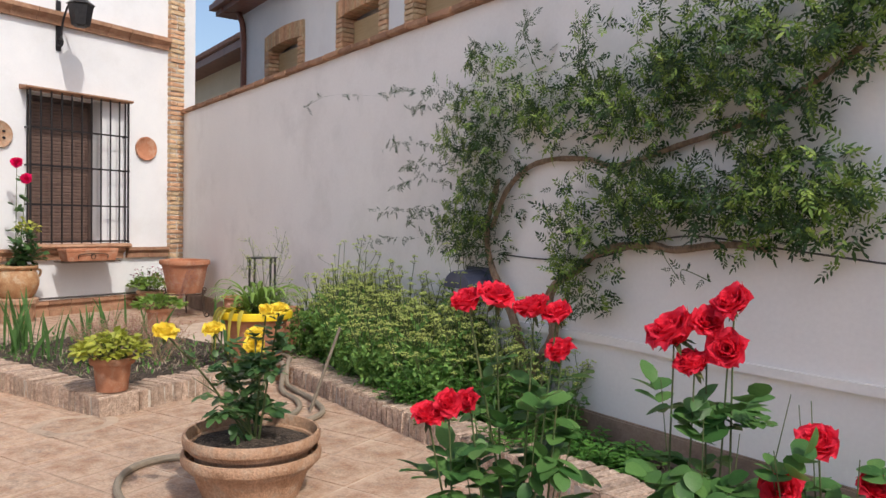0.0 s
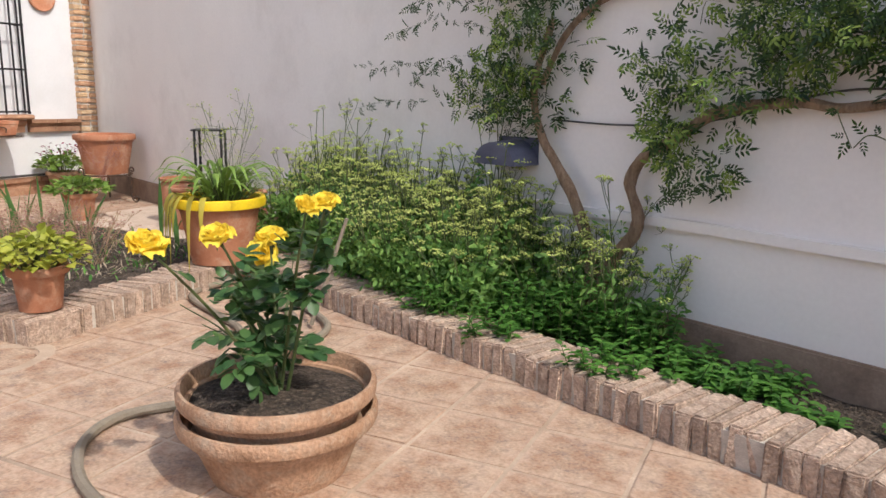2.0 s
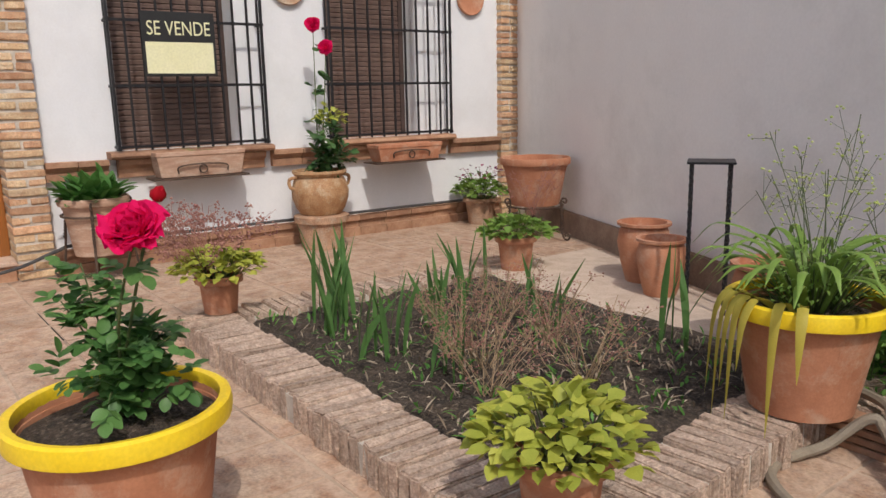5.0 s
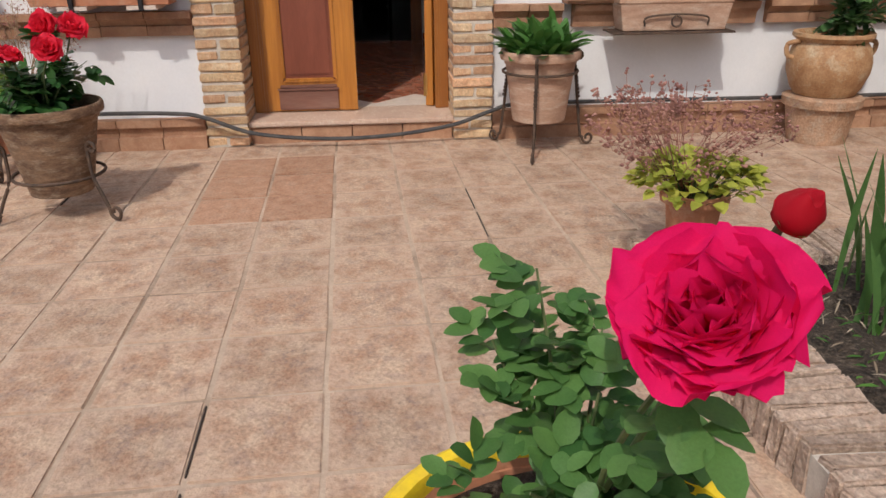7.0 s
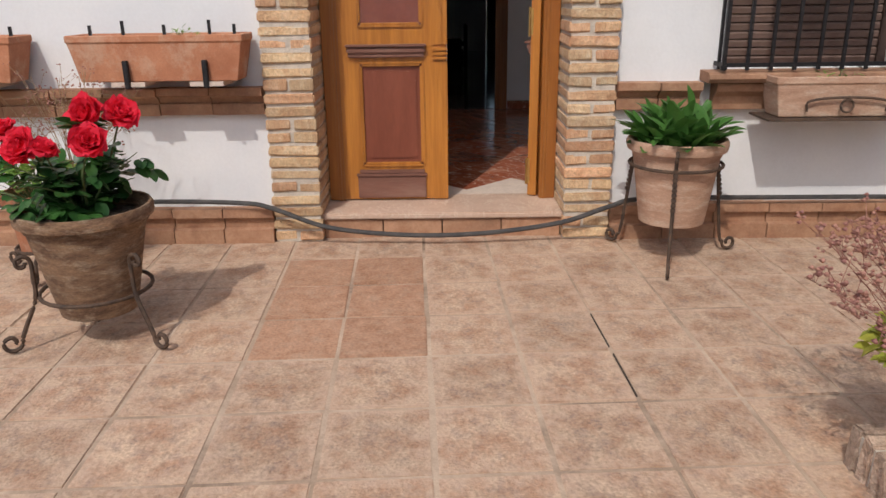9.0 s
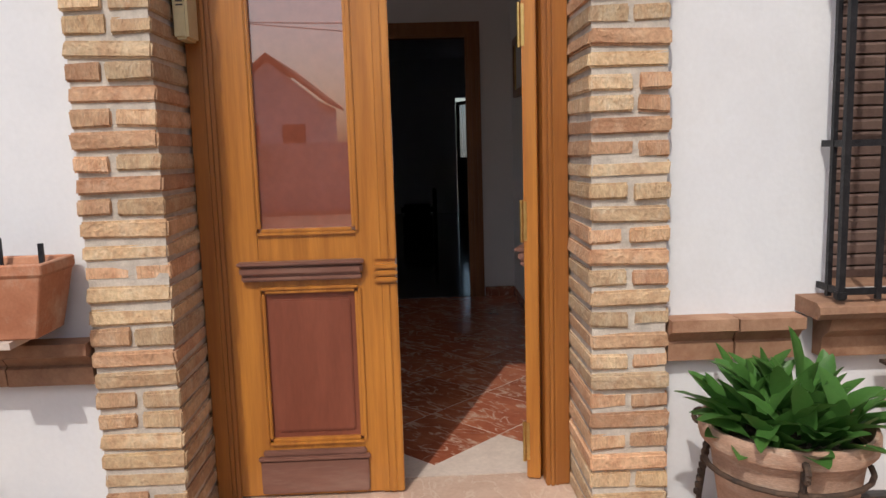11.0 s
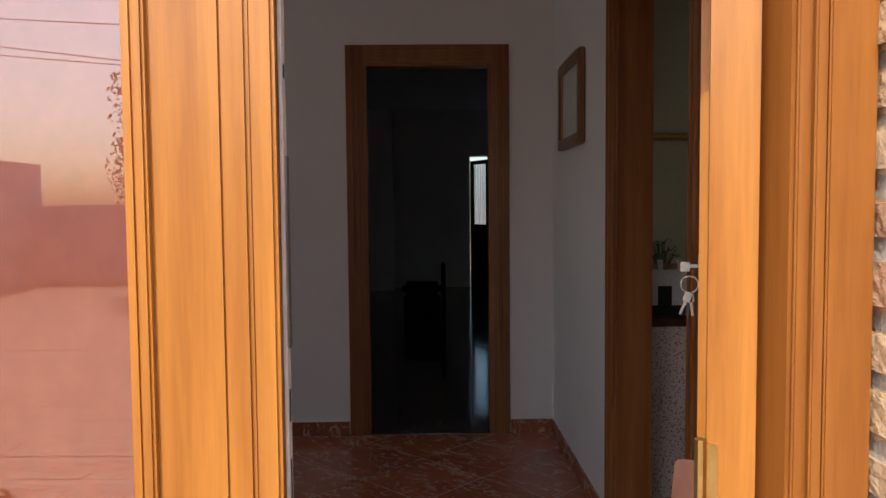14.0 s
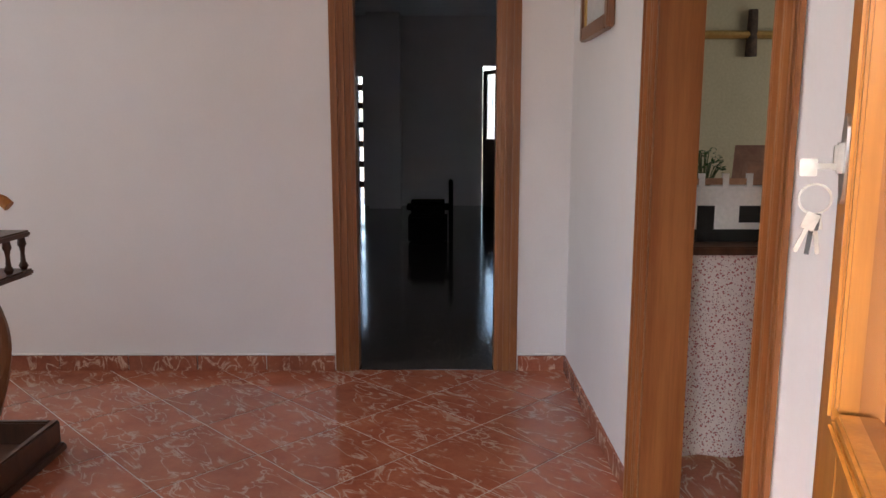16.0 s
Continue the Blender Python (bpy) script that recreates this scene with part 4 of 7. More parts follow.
part("leaf", box(-0.02, 0.02, 0, 0.58, 0, 1.0, box(-0.02, 0.02, 0, 0.07, 1.0, 1.98, box(-0.02, 0.02, 0.51, 0.58, 1.0, 1.98, box(-0.02, 0.02, 0.07, 0.51, 1.92, 1.98)))), DARK_WOOD, bd)
part("pane", box(-0.004, 0.004, 0.07, 0.51, 1.0, 1.92), GLASS, bd).visible_shadow = False
w3 = tagged(new("window_3"), "narrow glazed opening at the far end behind dark bars", "window", kind="structure")
for z in (0.42, 0.72, 1.02, 1.30, 1.58, 1.84):
    part("bar", box(-19.62, -19.585, 0.60, 0.67, z, z + 0.09), DARK_WOOD, w3)
for i in range(5):
    part("bar", tube([(0.012, 0.13 + i * 0.08, 1.0), (0.012, 0.13 + i * 0.08, 1.92)], 0.005), WHITE_PAINT, bd)
tagged(part("ground_backyard", box(-24, -19.81, 0.5, 6.0, -0.06, 0.1), WHITE_LINE), "sunlit pale yard behind the house", "ground", kind="structure")


# ---- pots ----
def pot_profile(r, h, rim=0.05, taper=0.68, lip=0.02, wall=0.02):
    b = r * taper
    z = h - rim
    rz = b + (r - lip - b) * z / h
    return [(b * 0.3, 0), (b, 0), (b + (rz - b) * 0.5, z * 0.5), (rz, z), (r - lip * 0.15, z + 0.006), (r, z + rim * 0.35), (r, h - 0.012),
            (r - 0.006, h), (r - wall + 0.004, h), (r - wall, h - 0.01), (r - wall - 0.006, h - rim - 0.02), (0.0, h - rim - 0.025)]


def pot(name, label, x, y, z, r, h, material, rim_material=None, soil=True, group="", rim=0.05, taper=0.68, seed=0):
    p = thing(name, label, "flower pot", Matrix.Translation((x, y, z)), group)
    part("body", lathe(pot_profile(r, h, rim, taper), 40, wobble=0.012), material, p, smooth=True)
    if rim_material:
        part("rim", lathe([(r - 0.016, h - rim - 0.004), (r + 0.006, h - rim), (r + 0.010, h - rim * 0.5), (r + 0.006, h), (r - 0.004, h + 0.006), (r - 0.022, h + 0.003), (r - 0.026, h - 0.014), (r - 0.016, h - rim - 0.004)], 44), rim_material, p, "bright yellow painted rim", smooth=True)
    if soil:
        s = lathe([(r - 0.026, h - rim - 0.01), (r * 0.6, h - rim + 0.004), (0.0, h - rim + 0.012)], 24)
        for v in s.verts:
            v.co.z += noise.noise(v.co * 30) * 0.012
        part("soil", s, SOIL, p, "dark potting soil")
    return p


def rose_mesh(name, material, seed, openness=1.0, petals=34, ruffle=1.0, broad=1.0):
    """One bloom, 1 across, opening to +z: cupped, wavy petals set in a spiral."""
    r = random.Random(seed)
    v, f = [], []
    NU, NS = 7, 9
    for k in range(petals):
        g = k / (petals - 1)
        a = k * 2.39996 + r.uniform(-0.25, 0.25)
        lean = radians((4 + 76 * g ** 0.7) * openness + r.uniform(-12, 12))
        ln, w = (0.30 + 0.17 * g) * r.uniform(0.84, 1.16), (0.12 + 0.12 * g) * broad * r.uniform(0.8, 1.25)
        cup, roll = 0.75 - 0.45 * g, radians(r.uniform(10, 60)) * g * openness
        ph, ph2, skew = r.uniform(0, 6.283), r.uniform(0, 6.283), r.uniform(-0.25, 0.25)
        amp = (0.012 + 0.030 * g) * ruffle
        ca, sa = math.cos(a), math.sin(a)
        rad, z = 0.012 + 0.05 * g, 0.05 - 0.05 * g
        for u in range(NU):
            t = u / (NU - 1)
            bend = lean * (0.30 + 0.80 * t) + roll * max(0.0, (t - 0.6) / 0.4) ** 2
            if u:
                rad += math.sin(bend) * ln / (NU - 1)
                z += math.cos(bend) * ln / (NU - 1)
            half = w * (0.30 + 0.80 * math.sin(math.pi * (0.08 + 0.84 * t)))
            for j in range(NS):
                q = (j - NS // 2) / (NS // 2)
                tip = 1 - 0.16 * t * q * q
                wave = amp * t * t * (math.sin(4.6 * q + ph) + 0.6 * math.sin(8.3 * q + ph2))
                inw = cup * q * q * half
                rr_ = rad * tip - inw * math.cos(bend) + wave * math.cos(bend)
                zz = z * (1 - 0.05 * q * q) + inw * math.sin(bend) * 0.8 + wave * math.sin(bend) + skew * q * half * t
                tg = q * half * (1 - 0.22 * cup * q * q)
                v.append((ca * rr_ - sa * tg, sa * rr_ + ca * tg, zz))
        b = len(v) - NU * NS
        for u in range(NU - 1):
            for j in range(NS - 1):
                o = b + u * NS + j
                f.append((o, o + 1, o + NS + 1, o + NS))
    core = len(v)
    v.append((0, 0, 0))
    for k in range(0, core, NU * NS):
        f.append((core, k + NS // 2 + 1, k + NS // 2))
    far = sorted(math.hypot(p[0], p[1]) for p in v)
    big = 2 * far[int(len(far) * 0.985)]
    me = bpy.data.meshes.new(name)
    me.from_pydata([(p[0] / big, p[1] / big, p[2] / big) for p in v], [], f)
    me.materials.append(material)
    me.polygons.foreach_set("use_smooth", [True] * len(me.polygons))
    return me


RED_BLOOM = [rose_mesh("bloom", RED_PETAL, s, 0.9, 34, 1.3, 1.35) for s in (1, 2, 3)]
PINK_BLOOM = [rose_mesh("bloom", PINK_PETAL, s, 1.0, 52, 1.8, 1.3) for s in (4, 5)]
YELLOW_BLOOM = [rose_mesh("bloom", YELLOW_PETAL, s, 0.95, 40, 1.6, 1.4) for s in (6, 7, 8)]


def rose_spray(L, p, d, up, size, r):
    """A compound rose leaf: five blades on a stalk."""
    d = d.normalized()
    s = d.cross(up)
    s = s.normalized() if s.length > 0.01 else Vector((1, 0, 0))
    for t, k in ((0.45, 1), (0.45, -1), (0.8, 1), (0.8, -1), (1.0, 0)):
        q = p + d * size * 1.3 * t
        dd = d + s * k * 1.3 if k else d
        L.oval(q, dd, up + rand_dir(r) * 0.35, size * r.uniform(0.8, 1.05), size * r.uniform(0.62, 0.78), 0.2, 0.16)


def rose_plant(thing_, base, blooms, meshes, bloom_size, seed, leaf_size=0.05, n_leaf=60, spread=0.2, low=0.08, high=0.3, stem_r=0.006, faces=Vector((0.3, -0.5, 0.8)), leaf_mat=None, cane_leaf=1, tips=()):
    """Canes, leaves and blooms; coordinates are the thing's own."""
    r = random.Random(seed)
    L = Leaves(seed)
    base = Vector(base)
    canes = []
    for i, (b, sz) in enumerate(blooms):
        b, sz = Vector(b), sz * bloom_size
        mid = base.lerp(b, 0.5) + Vector((r.uniform(-.03, .03), r.uniform(-.03, .03), 0.02))
        pts = smooth_path([base + Vector((r.uniform(-.02, .02), r.uniform(-.02, .02), -0.03)), mid, b], 7)
        part("cane", tube(pts, stem_r, stem_r * 0.55, 6), STEM_GREEN, thing_)
        canes.append(pts)
        f = (faces + rand_dir(r) * 0.45).normalized()
        q = f.to_track_quat('Z', 'Y').to_matrix().to_4x4()
        part("bloom", r.choice(meshes), None, thing_, at=Matrix.Translation(b - f * 0.15 * sz) @ q @ Matrix.Scale(sz, 4))
        sep = Leaves(seed + i)
        for k in range(5):
            dd = (rand_dir(r) * 0.8 - f * 0.5)
            sep.blade(b - f * 0.1 * sz, dd, f, sz * 0.4, sz * 0.12)
        part("sepal", sep.mesh("sepal", STEM_GREEN), None, thing_)
    extra = []
    for tip in tips:
        pts = smooth_path([base, base.lerp(base + Vector(tip), 0.5) + Vector((0, 0, 0.05)), base + Vector(tip)], 6)
        extra.append(pts)
        part("cane", tube(pts, stem_r * 0.8, stem_r * 0.35, 5), STEM_GREEN, thing_)
    for i in range(0 if tips else max(4, n_leaf // 14)):
        a = r.uniform(0, 6.283)
        t = base + Vector((math.cos(a) * spread * r.uniform(.4, 1), math.sin(a) * spread * r.uniform(.4, 1), r.uniform(low, high)))
        pts = smooth_path([base, base.lerp(t, 0.5) + Vector((0, 0, 0.04)), t], 5)
        extra.append(pts)
        part("cane", tube(pts, stem_r * 0.8, stem_r * 0.3, 5), STEM_GREEN, thing_)
    for i in range(n_leaf):
        pts = r.choice(canes * cane_leaf + extra * 3)
        p = pts[r.randrange(len(pts) // 4, len(pts) - (1 if pts in extra else 2))]
        d = rand_dir(r, 0.1)
        rose_spray(L, p, d, Vector((0, 0, 1)) + rand_dir(r) * 0.25, leaf_size * r.uniform(0.7, 1.15), r)
    part("foliage", L.mesh("foliage", leaf_mat or ROSE_LEAF), None, thing_, "glossy dark green rose leaves")


def tuft(name, label, x, y, z, r0, h, n, size, material, seed, width=0.7, dome=1.0, stems=True, category="plant", group=""):
    """A mounded leafy plant growing out of a pot."""
    t = thing(name, label, category, Matrix.Translation((x, y, z)), group)
    r = random.Random(seed)
    L, S = Leaves(seed), Leaves(seed + 1)
    for i in range(n):
        a, q = r.uniform(0, 6.283), math.sqrt(r.random())
        top = h * (1 - q * q * 0.55 * dome) * r.uniform(0.55, 1.0)
        p = Vector((math.cos(a) * q * r0, math.sin(a) * q * r0, top))
        if stems and i % 3 == 0:
            S.stem([Vector((p.x * 0.3, p.y * 0.3, -0.02)), Vector((p.x * 0.7, p.y * 0.7, top * 0.6)), p], 0.0025)
        d = Vector((math.cos(a) * (0.4 + q), math.sin(a) * (0.4 + q), r.uniform(-0.1, 0.7))) + rand_dir(r) * 0.7
        L.blade(p, d, Vector((0, 0, 1)) + rand_dir(r) * 0.4, size * r.uniform(0.7, 1.2), size * width * r.uniform(0.8, 1.1), 0.25, 0.2)
    part("foliage", L.mesh("foliage", material), None, t)
    if stems:
        part("stems", S.mesh("stems", STEM_GREEN), None, t)
    return t


def airy(name, label, x, y, z, h, spread, n, seed, stem_mat, dot_mat, dot=0.006, category="dry plant"):
    """Thin branching stems ending in little seed heads."""
    t = thing(name, label, category, Matrix.Translation((x, y, z)))
    r = random.Random(seed)
    S, D = Leaves(seed), Leaves(seed + 1)
    for i in range(n):
        a = r.uniform(0, 6.283)
        tip = Vector((math.cos(a) * spread * r.uniform(.2, 1), math.sin(a) * spread * r.uniform(.2, 1), h * r.uniform(0.5, 1.0)))
        b = Vector((r.uniform(-.04, .04), r.uniform(-.04, .04), 0))
        m = b.lerp(tip, 0.5) + Vector((0, 0, 0.06 * h))
        S.stem([b, m, tip], 0.0018)
        for k in range(5):
            q = m.lerp(tip, r.uniform(0.3, 1.0))
            e = q + rand_dir(r, 0.5) * h * r.uniform(0.06, 0.2)
            S.stem([q, q.lerp(e, 0.5), e], 0.0012)
            for j in range(3):
                D.dot(e + rand_dir(r) * 0.015, dot * r.uniform(0.6, 1.3))
    part("stems", S.mesh("stems", stem_mat), None, t)
    part("seed_heads", D.mesh("seed_heads", dot_mat), None, t)
    return t


# yellow rose in two stacked pots
RX, RY = -1.66, 2.45
lower = pot("terracotta_pot", "weathered terracotta pot with mossy lime stains", RX, RY, 0, 0.305, 0.21, OLD_TERRACOTTA, soil=False, group="stacked pots")
upper = pot("terracotta_pot", "weathered terracotta pot set inside another pot", RX, RY, 0.04, 0.30, 0.25, OLD_TERRACOTTA, group="stacked pots")
yr = thing("yellow_rose", "yellow rose bush in bloom in a terracotta pot", "rose bush", Matrix.Translation((RX, RY, 0.25)))
rose_plant(yr, (0, 0, 0), [((-0.03, -0.43, 0.515), 0.118), ((-0.03, -0.19, 0.50), 0.11), ((-0.24, 0.22, 0.36), 0.12), ((-0.10, 0.10, 0.44), 0.12), ((0.235, -0.14, 0.60), 0.08), ((0.26, -0.09, 0.605), 0.085)],
           YELLOW_BLOOM, 0.86, 21, 0.054, 120, 0.36, 0.06, 0.42, leaf_mat=ROSE_LEAF, cane_leaf=5)

# red roses
for k, (bx_, by_, blooms) in enumerate((
        (0.18, 1.52, [((-0.08, -0.13, 0.425), 0.07), ((-0.11, -0.155, 0.40), 0.08), ((-0.05, -0.10, 0.43), 0.06), ((-0.07, -0.08, 0.62), 0.08), ((-0.025, -0.05, 0.63), 0.10), ((0.045, -0.02, 0.61), 0.09), ((0.085, 0.0, 0.60), 0.08), ((0.097, 0.0, 0.53), 0.075)]),
        (0.52, 1.66, [((-0.05, -0.06, 0.575), 0.125), ((0.005, -0.04, 0.60), 0.08), ((0.05, -0.03, 0.637), 0.095), ((0.045, -0.04, 0.555), 0.09), ((-0.01, -0.06, 0.52), 0.09)]),
        (0.76, 1.64, [((-0.04, -0.02, 0.405), 0.09), ((-0.09, -0.05, 0.325), 0.09), ((0.045, -0.03, 0.35), 0.08)]))):
    t = thing("red_rose", "red rose bush in full bloom", "rose bush", Matrix.Translation((bx_, by_, 0.45)), "red roses")
    rose_plant(t, (0, 0, -0.42), blooms, RED_BLOOM, 0.82, 31 + k, 0.054, 210, 0.17, 0.45, 0.90, 0.0032, Vector((0.1, -0.6, 0.7)), ROUND_LEAF, 8)
    pot("terracotta_pot", "terracotta pot holding a red rose", bx_, by_, 0, 0.19, 0.30, TERRACOTTA, group="rose pots")

# crimson rose in the yellow-rimmed pot
PX, PY = -4.20, 2.018
pot("yellow_rimmed_pot", "terracotta pot with a bright yellow painted rim", PX, PY, 0, 0.275, 0.455, TERRACOTTA, YELLOW_PAINT)
pr = thing("crimson_rose", "crimson rose with one large open bloom and a bud", "rose bush", Matrix.Translation((PX, PY, 0.41)))
rose_plant(pr, (0, 0, 0), [((0.25, 0.022, 0.527), 0.142)], PINK_BLOOM, 1.0, 41, 0.043, 205, 0.17, 0.05, 0.42, 0.005, Vector((0.78, -0.16, 0.52)), ROUND_LEAF, 2,
           [(-0.14, -0.03, 0.40), (-0.12, -0.09, 0.31), (-0.10, 0.05, 0.33), (0.0, 0.02, 0.30), (0.08, 0.08, 0.24), (0.06, -0.07, 0.21), (-0.02, 0.13, 0.22),
            (0.15, 0.04, 0.18), (0.12, 0.13, 0.12), (-0.16, 0.08, 0.14), (-0.02, -0.14, 0.14), (0.13, -0.05, 0.10), (0.17, 0.10, 0.25)])
part("cane", tube(smooth_path([(0.05, 0.02, 0.2), (0.17, 0.05, 0.45), (0.225, 0.082, 0.60)], 5), 0.004), STEM_GREEN, pr)
bud = lathe([(0.0, 0.0), (0.24, 0.04), (0.44, 0.25), (0.50, 0.5), (0.43, 0.75), (0.30, 0.95), (0.20, 1.06), (0.12, 1.0), (0.0, 0.95)], 20, wobble=0.10)
for v in bud.verts:
    w = math.atan2(v.co.y, v.co.x) + v.co.z * 2.0
    v.co.x *= 1 + 0.10 * math.sin(3 * w)
    v.co.y *= 1 + 0.10 * math.sin(3 * w)
    v.co.z += 0.10 * v.co.z * math.sin(2 * w)
part("bud", bud, BUD_PETAL, pr, "closed dark red bud", True, at=pose(0.225, 0.082, 0.592, -8, 35, 0) @ Matrix.Scale(0.036, 4))
sep = Leaves(43)
for i in range(5):
    o = Vector((math.cos(i * 1.257), math.sin(i * 1.257), 0.5))
    sep.blade(Vector((0, 0, 0)), o, Vector((0, 0, 1)), 0.026, 0.010, 0.2, -0.3)
part("sepals", sep.mesh("sepals", FRESH_LEAF), None, pr, at=pose(0.225, 0.082, 0.590, -8, 35, 0))

# big yellow-rimmed pot with strap leaves
BX, BY = -3.50, 4.10
pot("yellow_rimmed_pot", "large terracotta pot with a bright yellow painted rim", BX, BY, 0.135, 0.264, 0.39, TERRACOTTA, YELLOW_PAINT, taper=0.66)
ag = thing("strap_leaf_plant", "strap-leaved plant with yellowing blades hanging over the pot", "plant", Matrix.Translation((BX, BY, 0.485)))
La, Lb = Leaves(51), Leaves(52)
rr = random.Random(53)
for i in range(46):
    a = rr.uniform(0, 6.283)
    o = Vector((math.cos(a), math.sin(a), 0))
    b0 = o * rr.uniform(0.0, 0.12)
    ln = rr.uniform(0.22, 0.42)
    up_ = rr.uniform(0.6, 1.0)
    La = Leaves(i)
    La.strap(smooth_path([b0, b0 + o * ln * 0.25 + Vector((0, 0, ln * 0.6 * up_)), b0 + o * ln * 0.7 + Vector((0, 0, ln * 0.75 * up_)), b0 + o * ln * 0.95 + Vector((0, 0, ln * 0.5 * up_))], 4), 0.028, Vector((0, 0, 1)))
    part("blade", La.mesh("blade", FRESH_LEAF), None, ag)
for i in range(9):
    a = -2.0 + rr.uniform(-0.9, 0.9)
    o = Vector((math.cos(a), math.sin(a), 0))
    dr = rr.uniform(0.15, 0.42)
    Lb = Leaves(i)
    Lb.strap(smooth_path([o * 0.12, o * 0.24 + Vector((0, 0, 0.07)), o * 0.31 + Vector((0, 0, 0.0)), o * 0.33 + Vector((0, 0, -dr))], 4), 0.034, o)
    part("drooping_blade", Lb.mesh("blade", YELLOW_BLADE), None, ag, "yellowing drooping blade")
airy("flowering_stalks", "thin flowering stalks rising from the pot", BX - 0.05, BY + 0.12, 0.47, 0.66, 0.26, 16, 54, STEM_GREEN, UMBEL, 0.006, "plant")
tuft("herb", "grey-green herb filling the pot", BX, BY + 0.05, 0.46, 0.22, 0.27, 620, 0.028, FRESH_LEAF, 55, 0.35)

# small pots round the bed
pot("terracotta_pot", "small terracotta pot standing on the brick kerb", -3.47, 2.90, 0.13, 0.135, 0.21, TERRACOTTA, group="small pots", rim=0.045)
tuft("succulent", "lime green round-leaved succulent in a terracotta pot", -3.47, 2.90, 0.30, 0.21, 0.20, 300, 0.055, LIME_LEAF, 61, 0.85)
pot("terracotta_pot", "small terracotta pot standing on the kerb corner", -6.02, 2.92, 0.13, 0.125, 0.20, TERRACOTTA, group="small pots", rim=0.045)
tuft("succulent", "lime green round-leaved succulent in a terracotta pot", -6.02, 2.92, 0.29, 0.21, 0.19, 300, 0.055, LIME_LEAF, 62, 0.85)
airy("dry_flower_stems", "reddish dry flower stems of a succulent", -6.05, 2.86, 0.33, 0.36, 0.46, 64, 63, STEM_RED, DRY_SEED, 0.009)
pot("terracotta_pot", "terracotta pot with a leafy plant on the paving", -6.15, 5.10, 0.0, 0.15, 0.25, TERRACOTTA, group="small pots", rim=0.045)
tuft("geranium", "fresh green leafy plant in a terracotta pot", -6.15, 5.10, 0.22, 0.24, 0.17, 260, 0.06, FRESH_LEAF, 64, 0.9)
pot("terracotta_pot", "terracotta pot against the plinth", -7.90, 6.18, 0.0, 0.17, 0.25, OLD_TERRACOTTA, group="small pots", rim=0.045)
tuft("geranium", "leafy plant with small purple flowers in a pot", -7.90, 6.18, 0.22, 0.25, 0.24, 240, 0.06, FRESH_LEAF, 65, 0.9)
tuft("purple_flowers", "small dark purple flowers on thin stems", -7.90, 6.18, 0.30, 0.22, 0.27, 50, 0.035, PURPLE_PETAL, 66, 0.9, 0.4)

# tall pot on an iron stand by the corner
pot("terracotta_pot", "large plain terracotta pot raised on an iron stand", -6.95, 6.02, 0.30, 0.30, 0.40, TERRACOTTA, soil=False, rim=0.06)
airy("dry_flower_stems", "reddish dry stems hanging by the large pot", -6.75, 5.80, 0.25, 0.38, 0.3, 22, 67, STEM_RED, DRY_SEED, 0.006)


def scroll(c, r, turns, axis_u, axis_v, start=0.0, sign=1):
    pts = []
    for i in range(int(turns * 14) + 1):
        a = start + sign * i / 14 * 6.283
        q = r * (1 - 0.65 * i / (turns * 14))
        pts.append(Vector(c) + Vector(axis_u) * math.cos(a) * q + Vector(axis_v) * math.sin(a) * q)
    return pts


def pot_stand(name, label, x, y, turn, ring_r, ring_z, foot_r, top_z, twisted=True):
    """A wrought-iron pot stand: three legs with scrolled feet and ends, and a ring."""
    t = thing(name, label, "pot stand", pose(x, y, 0, 0, 0, turn))
    part("ring", tube([(math.cos(a * 6.283 / 24) * ring_r, math.sin(a * 6.283 / 24) * ring_r, ring_z) for a in range(25)], 0.008), RUST_IRON, t)
    for k in range(3):
        a = k * 2.0944
        o = Vector((math.cos(a), math.sin(a), 0))
        z = Vector((0, 0, 1))
        pts = scroll(o * (ring_r + 0.035) + z * (top_z - 0.02), 0.03, 1.0, o, z, 3.14, -1)[::-1] + \
            smooth_path([o * (ring_r + 0.005) + z * (top_z - 0.06), o * (ring_r + 0.012) + z * ring_z, o * foot_r * 0.92 + z * 0.10, o * foot_r + z * 0.05], 6) + \
            scroll(o * (foot_r + 0.035) + z * 0.045, 0.038, 1.1, o, z, 3.14, 1)
        leg = tube(pts, 0.0085, None, 6)
        if twisted:
            for i in range(9):
                q = o * (ring_r + 0.01 + (foot_r - ring_r) * 0.4 * i / 9) + z * (top_z - 0.08 - i * 0.022)
                box(q.x - 0.011, q.x + 0.011, q.y - 0.011, q.y + 0.011, q.z - 0.008, q.z + 0.008, leg, 0.003)
        part("leg", leg, RUST_IRON, t)
    return t


pot_stand("iron_stand", "wrought-iron stand under the large pot", -6.95, 6.02, 20, 0.24, 0.29, 0.27, 0.36)

# broad-leaved plant on a stand beside the door
SX, SY = -7.83, 2.70
pot("terracotta_pot", "pale weathered terracotta pot held in an iron stand", SX, SY, 0.19, 0.232, 0.40, PALE_POT, rim=0.055, taper=0.66)
pot_stand("iron_stand", "wrought-iron stand with twisted scrolled legs", SX, SY, -16, 0.215, 0.47, 0.30, 0.56)
bl = thing("broad_leaf_plant", "broad-leaved glossy green plant in a pot", "plant", Matrix.Translation((SX, SY, 0.535)))
rr = random.Random(71)
